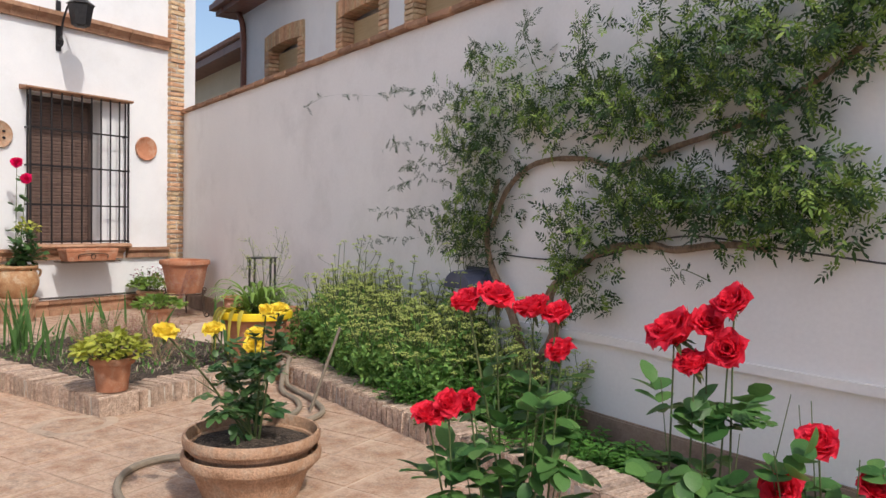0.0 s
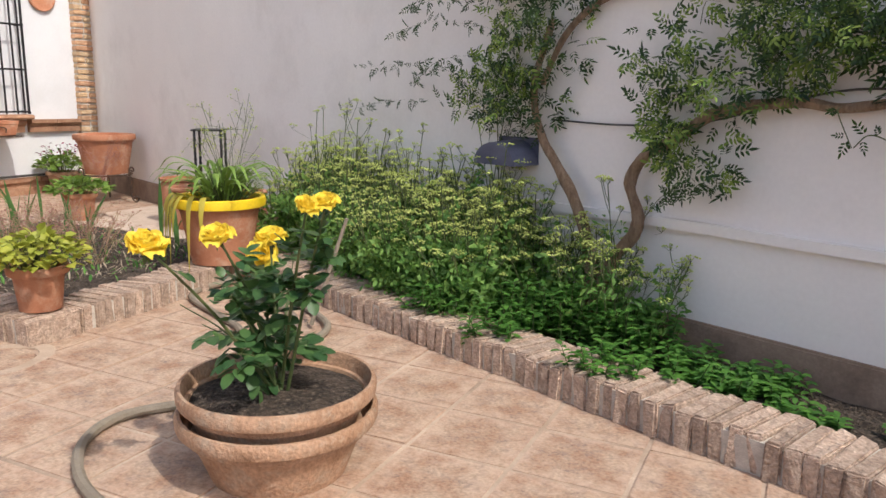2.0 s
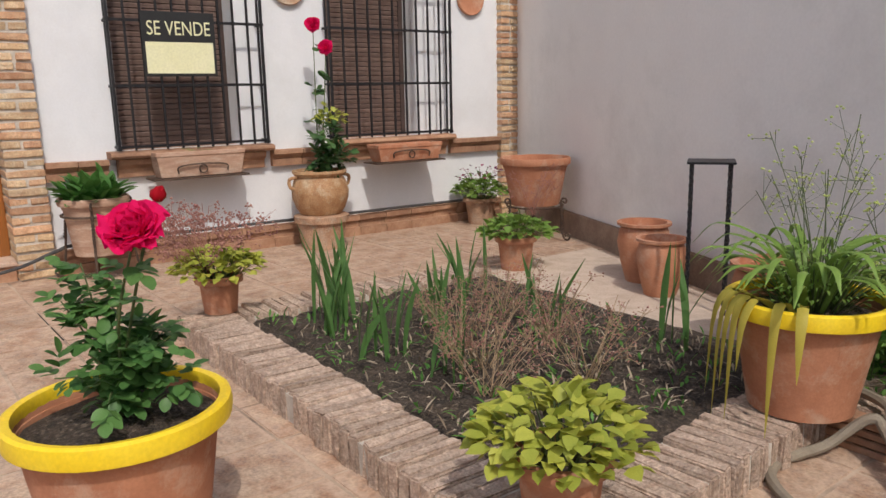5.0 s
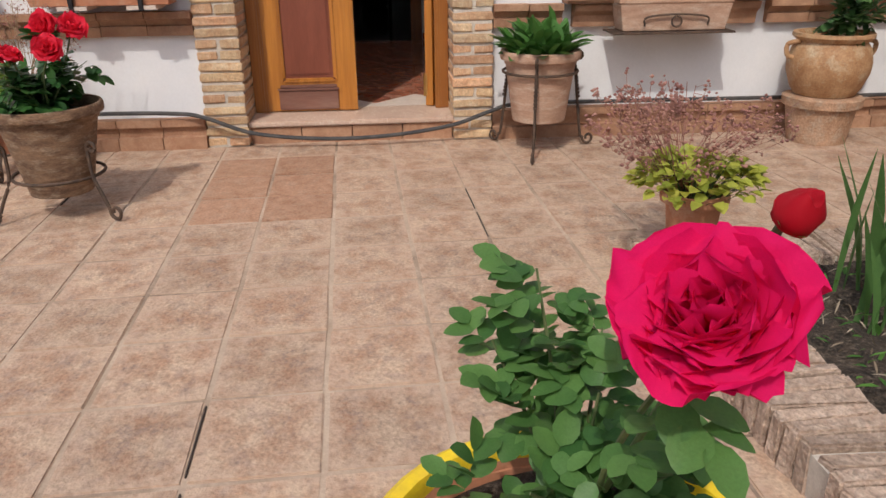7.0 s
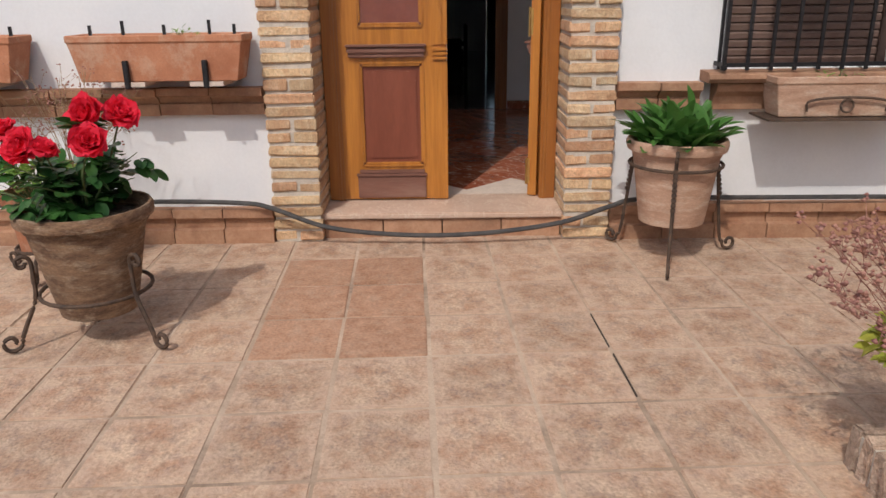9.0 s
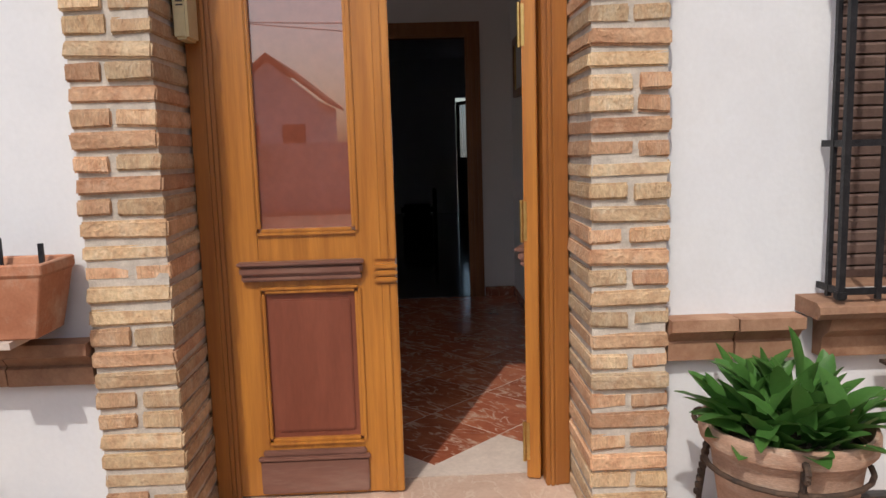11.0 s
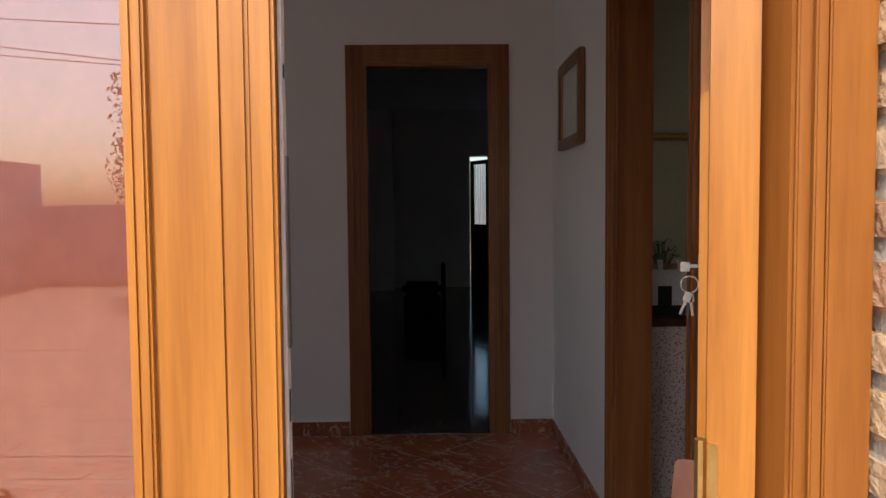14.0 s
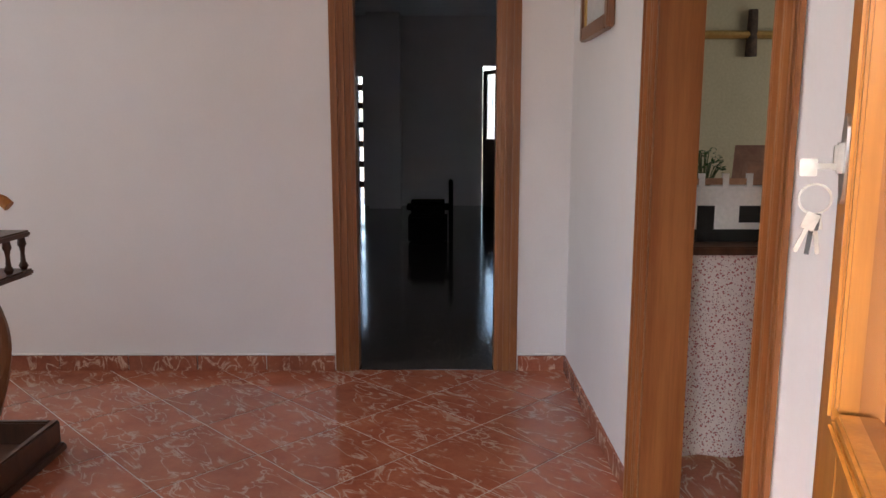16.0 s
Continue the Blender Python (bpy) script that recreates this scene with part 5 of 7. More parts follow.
for i in range(135):
    a, q = rr.uniform(0, 6.283), math.sqrt(rr.random())
    o = Vector((math.cos(a), math.sin(a), 0))
    b0 = o * q * 0.17
    d = o * 0.55 * q + rand_dir(rr) * 0.75 + Vector((0, 0, rr.uniform(0.6, 1.2)))
    L = Leaves(i)
    L.oval(b0 + Vector((0, 0, rr.uniform(0.0, 0.10))), d, o * -0.3 + rand_dir(rr) * 0.4 + Vector((0, 0, 1)), rr.uniform(0.12, 0.19), rr.uniform(0.050, 0.078), 0.35, 0.22)
    part("leaf", L.mesh("leaf", STAND_LEAF), None, bl)

# red rose on the scrolled stand
QX, QY = -6.99, 0.27
pot("terracotta_pot", "mossy brown terracotta pot standing in a scrolled iron stand", QX, QY, 0.115, 0.243, 0.41, BROWN_POT, rim=0.05, taper=0.57)
pot_stand("iron_stand", "scrolled wrought-iron pot stand on the patio", QX, QY, 62, 0.20, 0.20, 0.28, 0.36, False)
q = thing("red_rose", "red rose bush in bloom in a mossy pot", "rose bush", Matrix.Translation((QX, QY, 0.47)), "red roses")
rose_plant(q, (0, 0, 0), [((0.02, -0.24, 0.32), 0.15), ((0.10, -0.12, 0.29), 0.16), ((-0.02, 0.06, 0.38), 0.17), ((0.08, 0.10, 0.30), 0.15), ((-0.08, 0.15, 0.37), 0.15), ((0.12, -0.33, 0.16), 0.12), ((0.12, -0.05, 0.28), 0.13)],
           RED_BLOOM, 0.86, 73, 0.065, 140, 0.30, 0.04, 0.26, 0.006, Vector((0.6, 0.1, 0.7)), DARK_LEAF)
pot("terracotta_pot", "terracotta pot behind the rose by the plinth", -7.72, -0.30, 0.12, 0.16, 0.28, TERRACOTTA)
pot_stand("iron_stand", "scrolled iron stand of the pot by the plinth", -7.72, -0.30, 10, 0.13, 0.13, 0.19, 0.3, False)
tuft("geranium", "yellowish leafy plant in a pot by the plinth", -7.72, -0.30, 0.38, 0.2, 0.2, 200, 0.05, FRESH_LEAF, 76, 0.8)
airy("dry_flower_stems", "brown dry flower stems in a pot", -7.75, -0.12, 0.4, 0.55, 0.35, 36, 77, STEM_DRY, DRY_SEED, 0.006)

# urn with climbing rose
urn = thing("urn", "two-handled clay urn with worn glaze on an upturned pot", "urn", Matrix.Translation((-7.86, 4.45, 0)))
part("pedestal", lathe([(0.10, 0), (0.17, 0), (0.20, 0.20), (0.20, 0.215), (0.225, 0.22), (0.23, 0.27), (0.20, 0.28), (0.1, 0.282)], 36), OLD_TERRACOTTA, urn, "upturned terracotta pot", True)
part("body", lathe([(0.1, 0.282), (0.17, 0.285), (0.20, 0.33), (0.232, 0.42), (0.235, 0.48), (0.215, 0.56), (0.19, 0.595), (0.21, 0.61), (0.225, 0.625), (0.222, 0.645), (0.195, 0.645), (0.18, 0.6), (0.0, 0.59)], 36), URN_GLAZE, urn, smooth=True)
for s in (1, -1):
    part("handle", tube(smooth_path([(0, s * 0.20, 0.60), (0, s * 0.27, 0.58), (0, s * 0.265, 0.52), (0, s * 0.225, 0.50)], 5), 0.014), URN_GLAZE, urn)
cr = thing("climbing_rose", "tall climbing rose with two crimson blooms growing from the urn", "rose bush", Matrix.Translation((-7.86, 4.45, 0.6)))
rose_plant(cr, (0, 0, 0), [((-0.02, 0.02, 1.20), 0.13), ((0.03, 0.10, 1.02), 0.135)], PINK_BLOOM, 0.9, 81, 0.07, 95, 0.32, 0.05, 0.45, 0.006, Vector((0.8, -0.3, 0.4)))
tuft("yellow_leaf_shoot", "yellow-green young leaves on the climbing rose", -7.82, 4.55, 0.95, 0.12, 0.22, 60, 0.06, LIME_LEAF, 82, 0.7)

# clay pots by the wall
for x, y, r, h, lab in ((-5.35, 5.50, 0.17, 0.40, "round-bellied terracotta urn by the garden wall"), (-5.05, 5.30, 0.15, 0.36, "small terracotta urn beside another"), (-4.05, 4.85, 0.2, 0.44, "patterned terracotta urn behind the large pot")):
    t = thing("clay_urn", lab, "urn", Matrix.Translation((x, y, 0)), "urns by the wall")
    part("body", lathe([(r * 0.3, 0), (r * 0.62, 0), (r * 0.85, h * 0.35), (r, h * 0.68), (r * 0.92, h * 0.86), (r * 0.86, h * 0.92), (r * 1.02, h * 0.96), (r * 1.02, h), (r * 0.85, h), (r * 0.78, h * 0.85), (0, h * 0.8)], 32), TERRACOTTA, t, smooth=True)
st = thing("iron_plant_stand", "tall narrow black iron plant stand with twisted legs", "plant stand", pose(-4.68, 5.22, 0, 0, 0, 35))
for sx in (-1, 1):
    for sy in (-1, 1):
        lg = bmesh.new()
        for i in range(40):
            a = i * 0.9
            box(sx * 0.10 - 0.008, sx * 0.10 + 0.008, sy * 0.10 - 0.008, sy * 0.10 + 0.008, i * 0.021, i * 0.021 + 0.02, lg)
            for v in lg.verts[-8:]:
                dx, dy = v.co.x - sx * 0.10, v.co.y - sy * 0.10
                v.co.x, v.co.y = sx * 0.10 + dx * math.cos(a) - dy * math.sin(a), sy * 0.10 + dx * math.sin(a) + dy * math.cos(a)
            lg.verts.ensure_lookup_table()
        part("leg", lg, IRON, st)
part("top", box(-0.125, 0.125, -0.125, 0.125, 0.838, 0.85, bevel=0.003), IRON, st)


# ---- flower bed soil and plants ----
def soil_sheet(name, corners, label, z=0.09, n=26):
    bm = bmesh.new()
    a, b, c, d = [Vector(p) for p in corners]
    g = [[bm.verts.new((*(a.lerp(b, i / n).lerp(d.lerp(c, i / n), j / n)).xy, 0)) for i in range(n + 1)] for j in range(n + 1)]
    for row in g:
        for v in row:
            v.co.z = z + noise.noise(v.co * 5) * 0.03 + noise.noise(v.co * 23) * 0.018
    for j in range(n):
        for i in range(n):
            bm.faces.new((g[j][i], g[j][i + 1], g[j + 1][i + 1], g[j + 1][i]))
    return tagged(part(name, bm, SOIL), label, "soil", kind="structure")


soil_sheet("soil_bed", [(-5.88, 2.93, 0), (-3.60, 2.93, 0), (-3.66, 4.62, 0), (-5.88, 4.62, 0)], "dark turned soil of the flower bed")
soil_sheet("soil_border", [(-4.0, 4.70, 0), (2.2, 2.40, 0), (2.6, 2.75, 0), (-4.0, 5.25, 0)], "dark soil of the border along the garden wall", 0.06, 34)


def iris_clump(x, y, n, h, seed):
    t = thing("iris", "clump of upright sword-shaped iris leaves in the bed", "iris", Matrix.Translation((x, y, 0.08)), "irises")
    r = random.Random(seed)
    L = Leaves(seed)
    for i in range(n):
        b = Vector((r.uniform(-.09, .09), r.uniform(-.09, .09), 0))
        l = Vector((r.uniform(-.14, .14), r.uniform(-.14, .14), 0))
        hh = h * r.uniform(0.6, 1.0)
        L = Leaves(seed * 50 + i)
        L.strap(smooth_path([b, b + l * 0.3 + Vector((0, 0, hh * 0.5)), b + l + Vector((0, 0, hh))], 4), r.uniform(0.022, 0.036), rand_dir(r))
        part("blade", L.mesh("blade", IRIS_LEAF), None, t)


for x, y, n, h, s in ((-5.55, 3.35, 13, 0.58, 1), (-5.42, 3.22, 8, 0.5, 2), (-4.95, 3.25, 10, 0.46, 3), (-5.15, 3.75, 8, 0.5, 4), (-4.75, 4.05, 7, 0.42, 5), (-4.25, 4.35, 6, 0.55, 6), (-5.5, 4.2, 8, 0.45, 7), (-4.55, 3.35, 6, 0.36, 8)):
    iris_clump(x, y, n, h, s)
for x, y, s in ((-4.55, 3.50, 1), (-4.30, 3.35, 2), (-4.85, 3.60, 3), (-4.2, 3.75, 4), (-4.6, 3.95, 5), (-5.1, 4.1, 6)):
    airy("dry_weed", "tangled dry straw-coloured weed in the bed", x, y, 0.08, 0.34, 0.32, 26, 100 + s, STEM_DRY, DRY_SEED, 0.005)
L = Leaves(120)
rr = random.Random(120)
for i in range(700):
    x, y = rr.uniform(-5.8, -3.75), rr.uniform(3.0, 4.5)
    L.blade(Vector((x, y, 0.10 + rr.random() * 0.05)), rand_dir(rr, 0.4), Vector((0, 0, 1)), rr.uniform(0.02, 0.07), rr.uniform(0.006, 0.02))
tagged(part("weeds", L.mesh("weeds", MINT), None), "scattered green weeds on the bed soil", "weeds", kind="stuff")
L = Leaves(121)
for i in range(1500):
    x, y = rr.uniform(-5.8, -3.75), rr.uniform(3.0, 4.5)
    if rr.random() < 0.35 + 0.3 * (x + 5.8):
        L.blade(Vector((x, y, 0.115 + rr.random() * 0.02)), rand_dir(rr, 0.1), Vector((0, 0, 1)), rr.uniform(0.015, 0.07), rr.uniform(0.005, 0.012))
tagged(part("dry_litter", L.mesh("dry_litter", DRY_LITTER), None), "dry straw and leaf bits strewn over the bed soil", "litter", kind="stuff")


# ---- border plants along the garden wall ----
def umbel_plant(x, y, h, seed, dense=1.0, leafy=1.0):
    h *= 0.88
    t = thing("umbel_plant", "tall feathery green herb with yellow-green umbels", "herb", Matrix.Translation((x, y, 0.05)), "umbel herbs")
    r = random.Random(seed)
    S, F, D = Leaves(seed), Leaves(seed + 1), Leaves(seed + 2)
    for i in range(int(9 * dense)):
        b = Vector((r.uniform(-.10, .10), r.uniform(-.07, .07), 0))
        tip = b + Vector((r.uniform(-.22, .22), r.uniform(-.16, .16), h * r.uniform(0.55, 1.0)))
        m = b.lerp(tip, 0.5) + Vector((r.uniform(-.02, .02), 0, 0.03))
        S.stem([b, m, tip], 0.003)
        heads = [tip]
        for k in range(3):
            q = m.lerp(tip, r.uniform(0.0, 0.8))
            e = q + (rand_dir(r, 1.0) * h * r.uniform(0.12, 0.26))
            S.stem([q, q.lerp(e, 0.5) + Vector((0, 0, -0.01)), e], 0.002)
            heads.append(e)
        for e in heads:
            w = r.uniform(0.018, 0.045)
            for k in range(16):
                a, g = r.uniform(0, 6.283), math.sqrt(r.random())
                p = e + Vector((math.cos(a) * w * g, math.sin(a) * w * g, 0.035 - 0.016 * g))
                if k < 7:
                    S.stem([e, e.lerp(p, 0.5), p], 0.0009)
                D.dot(p, r.uniform(0.0035, 0.0075))
        for k in range(int(17 * leafy)):
            q = b.lerp(tip, r.uniform(0.02, 0.72))
            d = rand_dir(r, 0.25)
            for j in range(8):
                qq = q + d * 0.018 * j + rand_dir(r) * 0.02
                F.blade(qq, d + rand_dir(r), rand_dir(r, 0.6), r.uniform(0.026, 0.048), r.uniform(0.014, 0.024), 0.3)
    part("stems", S.mesh("stems", STEM_GREEN), None, t)
    part("leaves", F.mesh("leaves", UMBEL_LEAF), None, t, "feathery dark green leaves")
    part("umbels", D.mesh("umbels", UMBEL), None, t, "yellow-green flower umbels")


rr = random.Random(7)
for i in range(40):
    f = rr.random()
    x = -3.35 + 2.05 * f
    off = rr.uniform(0.05, 0.52)
    p = wall_at(x, off, 0)
    umbel_plant(p.x, p.y, (0.90 - 0.16 * f) * (0.72 + 0.5 * (1 - off)) * rr.uniform(0.75, 1.05), 200 + i * 3)
for i in range(11):
    p = wall_at(-1.45 + 0.055 * i, rr.uniform(0.12, 0.35), 0)
    umbel_plant(p.x, p.y, rr.uniform(0.55, 0.85), 330 + i * 3, 0.55, 0.35)
for i in range(7):
    p = wall_at(-3.2 + 0.27 * i, rr.uniform(0.06, 0.25), 0)
    umbel_plant(p.x, p.y, rr.uniform(0.95, 1.2), 370 + i * 3, 0.6, 0.5)


def mint_plant(x, y, h, n, seed):
    t = thing("mint", "low bushy mint with bright green leaves", "herb", Matrix.Translation((x, y, 0.06)), "mint plants")
    r = random.Random(seed)
    L, S = Leaves(seed), Leaves(seed + 1)
    for i in range(n):
        b = Vector((r.uniform(-.13, .13), r.uniform(-.10, .10), 0))
        tip = b + Vector((r.uniform(-.06, .06), r.uniform(-.06, .06), h * r.uniform(0.5, 1.0)))
        S.stem([b, b.lerp(tip, 0.5), tip], 0.002)
        a = r.uniform(0, 3)
        for k in range(6):
            q = b.lerp(tip, 0.25 + 0.15 * k)
            a += 1.57
            for s in (0, 3.1416):
                d = Vector((math.cos(a + s), math.sin(a + s), 0.25))
                L.blade(q, d, Vector((0, 0, 1)), r.uniform(0.035, 0.06), r.uniform(0.018, 0.03), 0.2, 0.2)
    part("foliage", L.mesh("foliage", MINT), None, t)
    part("stems", S.mesh("stems", STEM_GREEN), None, t)


rr = random.Random(9)
for i in range(26):
    x = -2.6 + 1.9 * rr.random()
    p = wall_at(x, rr.uniform(0.22, 0.62), 0)
    mint_plant(p.x, p.y, rr.uniform(0.14, 0.30), 20, 400 + 2 * i)
for i in range(15):
    x = -0.75 + 1.7 * rr.random()
    p = wall_at(x, rr.uniform(0.10, 0.40), 0)
    mint_plant(p.x, p.y, rr.uniform(0.05, 0.13), 11, 500 + 2 * i)

# ---- climbing jasmine on the garden wall ----
vine = thing("jasmine_vine", "old climbing jasmine trained over the garden wall", "climbing vine", Matrix.Translation(wall_at(-1.25, 0.1, 0.05)))
VO = vine.matrix_basis.translation


def vine_limb(pts, r0, r1):
    P = smooth_path([wall_at(x, o, z) - VO for x, z, o in pts], 8)
    part("limb", tube(P, r0, r1, 9, rough=0.35), BARK, vine, smooth=True)
    return P


limbs = [
    vine_limb([(-1.15, 0.02, 0.13), (-1.16, 0.20, 0.12), (-1.18, 0.40, 0.10), (-1.27, 0.62, 0.09), (-1.40, 0.80, 0.08), (-1.52, 0.96, 0.07), (-1.58, 1.2, 0.06), (-1.48, 1.5, 0.06)], 0.038, 0.014),
    vine_limb([(-1.15, 0.16, 0.13), (-1.06, 0.42, 0.10), (-0.96, 0.60, 0.08), (-1.02, 0.77, 0.07), (-0.95, 0.90, 0.07), (-0.83, 0.97, 0.06), (-0.70, 1.07, 0.06), (-0.54, 1.115, 0.05), (-0.35, 1.13, 0.05), (-0.22, 1.115, 0.05), (0.05, 1.15, 0.05), (0.25, 1.14, 0.06)], 0.032, 0.016),
    vine_limb([(-1.53, 1.20, 0.06), (-1.42, 1.42, 0.05), (-1.27, 1.55, 0.04), (-1.07, 1.60, 0.04), (-0.80, 1.59, 0.04), (-0.60, 1.54, 0.04), (-0.38, 1.58, 0.04), (-0.21, 1.62, 0.04), (0.13, 1.70, 0.04), (0.43, 1.84, 0.05), (0.6, 1.95, 0.06)], 0.016, 0.013),
]
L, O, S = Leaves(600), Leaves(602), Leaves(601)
rr = random.Random(600)
CLUMPS = [  # x, z, half width, half height, how full, share of lit-toned leaves
    (-1.56, 1.50, 0.26, 0.50, 1.0, 0.35), (-1.72, 1.80, 0.30, 0.32, 0.55, 0.5), (-1.34, 2.06, 0.40, 0.26, 0.55, 0.6), (-0.90, 1.82, 0.44, 0.20, 1.2, 0.45), (-0.43, 1.83, 0.30, 0.19, 1.2, 0.4), (-0.15, 1.73, 0.25, 0.14, 0.9, 0.3),
    (-0.03, 1.98, 0.31, 0.26, 0.8, 0.5), (0.28, 1.92, 0.36, 0.30, 1.05, 0.35), (0.44, 2.06, 0.30, 0.22, 0.85, 0.8), (0.66, 2.15, 0.26, 0.28, 0.4, 0.8), (-0.86, 1.32, 0.26, 0.16, 0.45, 0.6), (-0.58, 1.22, 0.33, 0.17, 1.1, 0.6),
    (-0.22, 1.37, 0.30, 0.11, 0.9, 0.5), (0.10, 1.30, 0.27, 0.21, 1.4, 0.25), (0.37, 1.39, 0.32, 0.24, 1.3, 0.6), (0.49, 1.23, 0.20, 0.16, 1.0, 0.5), (-0.78, 1.0, 0.19, 0.15, 1.0, 0.7), (-0.66, 0.86, 0.16, 0.11, 0.7, 0.6),
    (-1.68, 1.08, 0.26, 0.17, 1.2, 0.2), (0.19, 1.72, 0.26, 0.16, 0.8, 0.3), (-0.6, 2.15, 0.5, 0.18, 0.3, 0.6)]


def pinnate(B, p, d, up, ln):
    """A jasmine leaf: pairs of pointed leaflets and a longer one at the tip."""
    s_ = d.cross(up).normalized()
    k = ln / 0.075
    for i in range(3):
        for sg in (1, -1):
            B.blade(p + d * ln * (0.25 + 0.25 * i), d * 0.75 + s_ * sg, up + rand_dir(rr) * 0.25, rr.uniform(0.024, 0.034) * k, rr.uniform(0.009, 0.012) * k, 0.2, 0.15)
    B.blade(p + d * ln * 0.85, d, up, rr.uniform(0.036, 0.046) * k, 0.012 * k, 0.15, 0.15)


def shoot(p0, p1, p2, lighter):
    path = smooth_path([p0, p1, p2], max(3, int((p2 - p0).length / 0.05)))
    S.stem(path, 0.0018)
    for i, q in enumerate(path[1:]):
        d0 = (path[min(i + 2, len(path) - 1)] - path[i]).normalized()
        for sg in (1, -1):
            if rr.random() < 0.85:
                sd = d0.cross(WN).normalized() * sg
                pinnate(L if rr.random() < lighter else O, q, (sd + d0 * 0.5 + rand_dir(rr) * 0.45 - Vector((0, 0, 0.25))).normalized(), (WN + rand_dir(rr) * 0.5).normalized(), rr.uniform(0.05, 0.085))


for cx, cz, hw, hh, full, lighter in CLUMPS:
    for i in range(int(160 * full * hw * hh / 0.1)):
        a, q = rr.uniform(0, 6.283), rr.random() ** 0.6
        x, z = cx + math.cos(a) * hw * q, cz + math.sin(a) * hh * q
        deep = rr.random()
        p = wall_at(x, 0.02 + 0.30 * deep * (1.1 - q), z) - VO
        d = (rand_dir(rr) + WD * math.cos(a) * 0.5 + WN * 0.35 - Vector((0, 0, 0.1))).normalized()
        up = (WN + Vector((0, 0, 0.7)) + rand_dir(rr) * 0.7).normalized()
        # Leaves nearer the wall take the shaded tone, so depth shade is coloured in.
        pinnate(L if deep * 0.8 + noise.noise(p * 5) * 0.6 > 1.0 - lighter * 0.9 else O, p, d, up, rr.uniform(0.06, 0.095))
    for i in range(int(16 * full * (hw + hh))):
        a, q = rr.uniform(0, 6.283), rr.uniform(0.3, 0.8)
        x, z, ln = cx + math.cos(a) * hw * q, cz + math.sin(a) * hh * q, rr.uniform(0.10, 0.26)
        side_ = -1 if cx < -1.3 else math.cos(a)
        p0, x1, z1 = wall_at(x, 0.08, z) - VO, x + side_ * ln * 0.5, z + ln * rr.uniform(0.2, 0.7)
        shoot(p0, wall_at(x1, 0.10 + 0.12 * rr.random(), z1) - VO, wall_at(x1 + side_ * ln * 0.6, 0.08 + 0.16 * rr.random(), z1 + ln * rr.uniform(-0.2, 0.4)) - VO, 0.4)
for (xa, za), (xb, zb) in (((-1.7, 2.0), (-2.83, 2.20)), ((-1.75, 1.7), (-2.81, 1.78)), ((-1.7, 1.45), (-2.6, 1.50)), ((-1.75, 1.2), (-2.97, 1.30)), ((-1.8, 1.1), (-3.14, 1.02)), ((-1.7, 1.9), (-2.45, 2.05)), ((-1.75, 1.55), (-2.5, 1.62)), ((-1.8, 1.35), (-2.45, 1.2)),
                           ((-2.83, 2.20), (-4.2, 2.27)), ((-0.22, 1.12), (-0.17, 0.98)), ((-0.17, 0.98), (0.0, 0.98)), ((-0.95, 0.62), (-0.62, 0.80)), ((-1.15, 2.1), (-1.2, 2.45)), ((-0.7, 1.95), (-0.75, 2.4)), ((-0.3, 1.95), (-0.2, 2.5)), ((0.0, 2.1), (0.05, 2.55)), ((-1.5, 2.1), (-1.7, 2.4))):
    path = smooth_path([wall_at(xa, 0.06, za) - VO, wall_at((xa + xb) / 2, 0.16, (za + zb) / 2 + 0.05) - VO, wall_at(xb, 0.08, zb) - VO], 9)
    S.stem(path, 0.0026)
    sparse = 0.25 if xb < -3.5 or (-0.3 < xa < -0.1 and za < 1.2) else 0.8
    for q in path[4:]:
        for k in range(2):
            if rr.random() < sparse:
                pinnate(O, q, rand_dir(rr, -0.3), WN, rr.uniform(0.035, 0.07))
part("foliage", L.mesh("foliage", LIT_VINE_LEAF), None, vine, "yellow-green jasmine leaves in the lit tone")
part("foliage", O.mesh("foliage", SHADED_VINE_LEAF), None, vine, "dark green jasmine leaves in the shaded tone")
part("twigs", S.mesh("twigs", STEM_GREEN), None, vine, "thin green twigs")
cab = thing("support_wire", "black cable strung along the wall for the vine", "cable", Matrix.Identity(4))
part("wire", tube(smooth_path([wall_at(-1.5, 0.02, 1.03), wall_at(-1.1, 0.02, 1.02), wall_at(-0.72, 0.02, 1.05), wall_at(-0.2, 0.03, 1.18), wall_at(0.3, 0.03, 1.14), wall_at(0.9, 0.03, 1.08)], 8), 0.0045, None, 6), BLACK_HOSE, cab)

# ---- wall lamp ----
wl = thing("wall_lamp", "dark blue half-round metal wall lamp shade", "wall lamp", GW @ Matrix.Translation(((-1.715 - W0.x) / WD.x, 0, 0.80)))
sh = bmesh.new()
rows_ = []
for i in range(13):
    a = math.pi * i / 12
    rows_.append([sh.verts.new((math.cos(a) * 0.14, -0.0 - k * 0.19, math.sin(a) * 0.125 * (1 - 0.10 * k))) for k in (0, 1)])
for a, b in zip(rows_, rows_[1:]):
    sh.faces.new((a[0], a[1], b[1], b[0]))
sh.faces.new([row[1] for row in rows_])
bmesh.ops.recalc_face_normals(sh, faces=sh.faces)
bmesh.ops.solidify(sh, geom=sh.faces, thickness=0.008)
part("shade", sh, LAMP_BLUE, wl)
part("back_plate", box(-0.14, 0.14, -0.012, 0, 0, 0.135, bevel=0.004), LAMP_BLUE, wl)

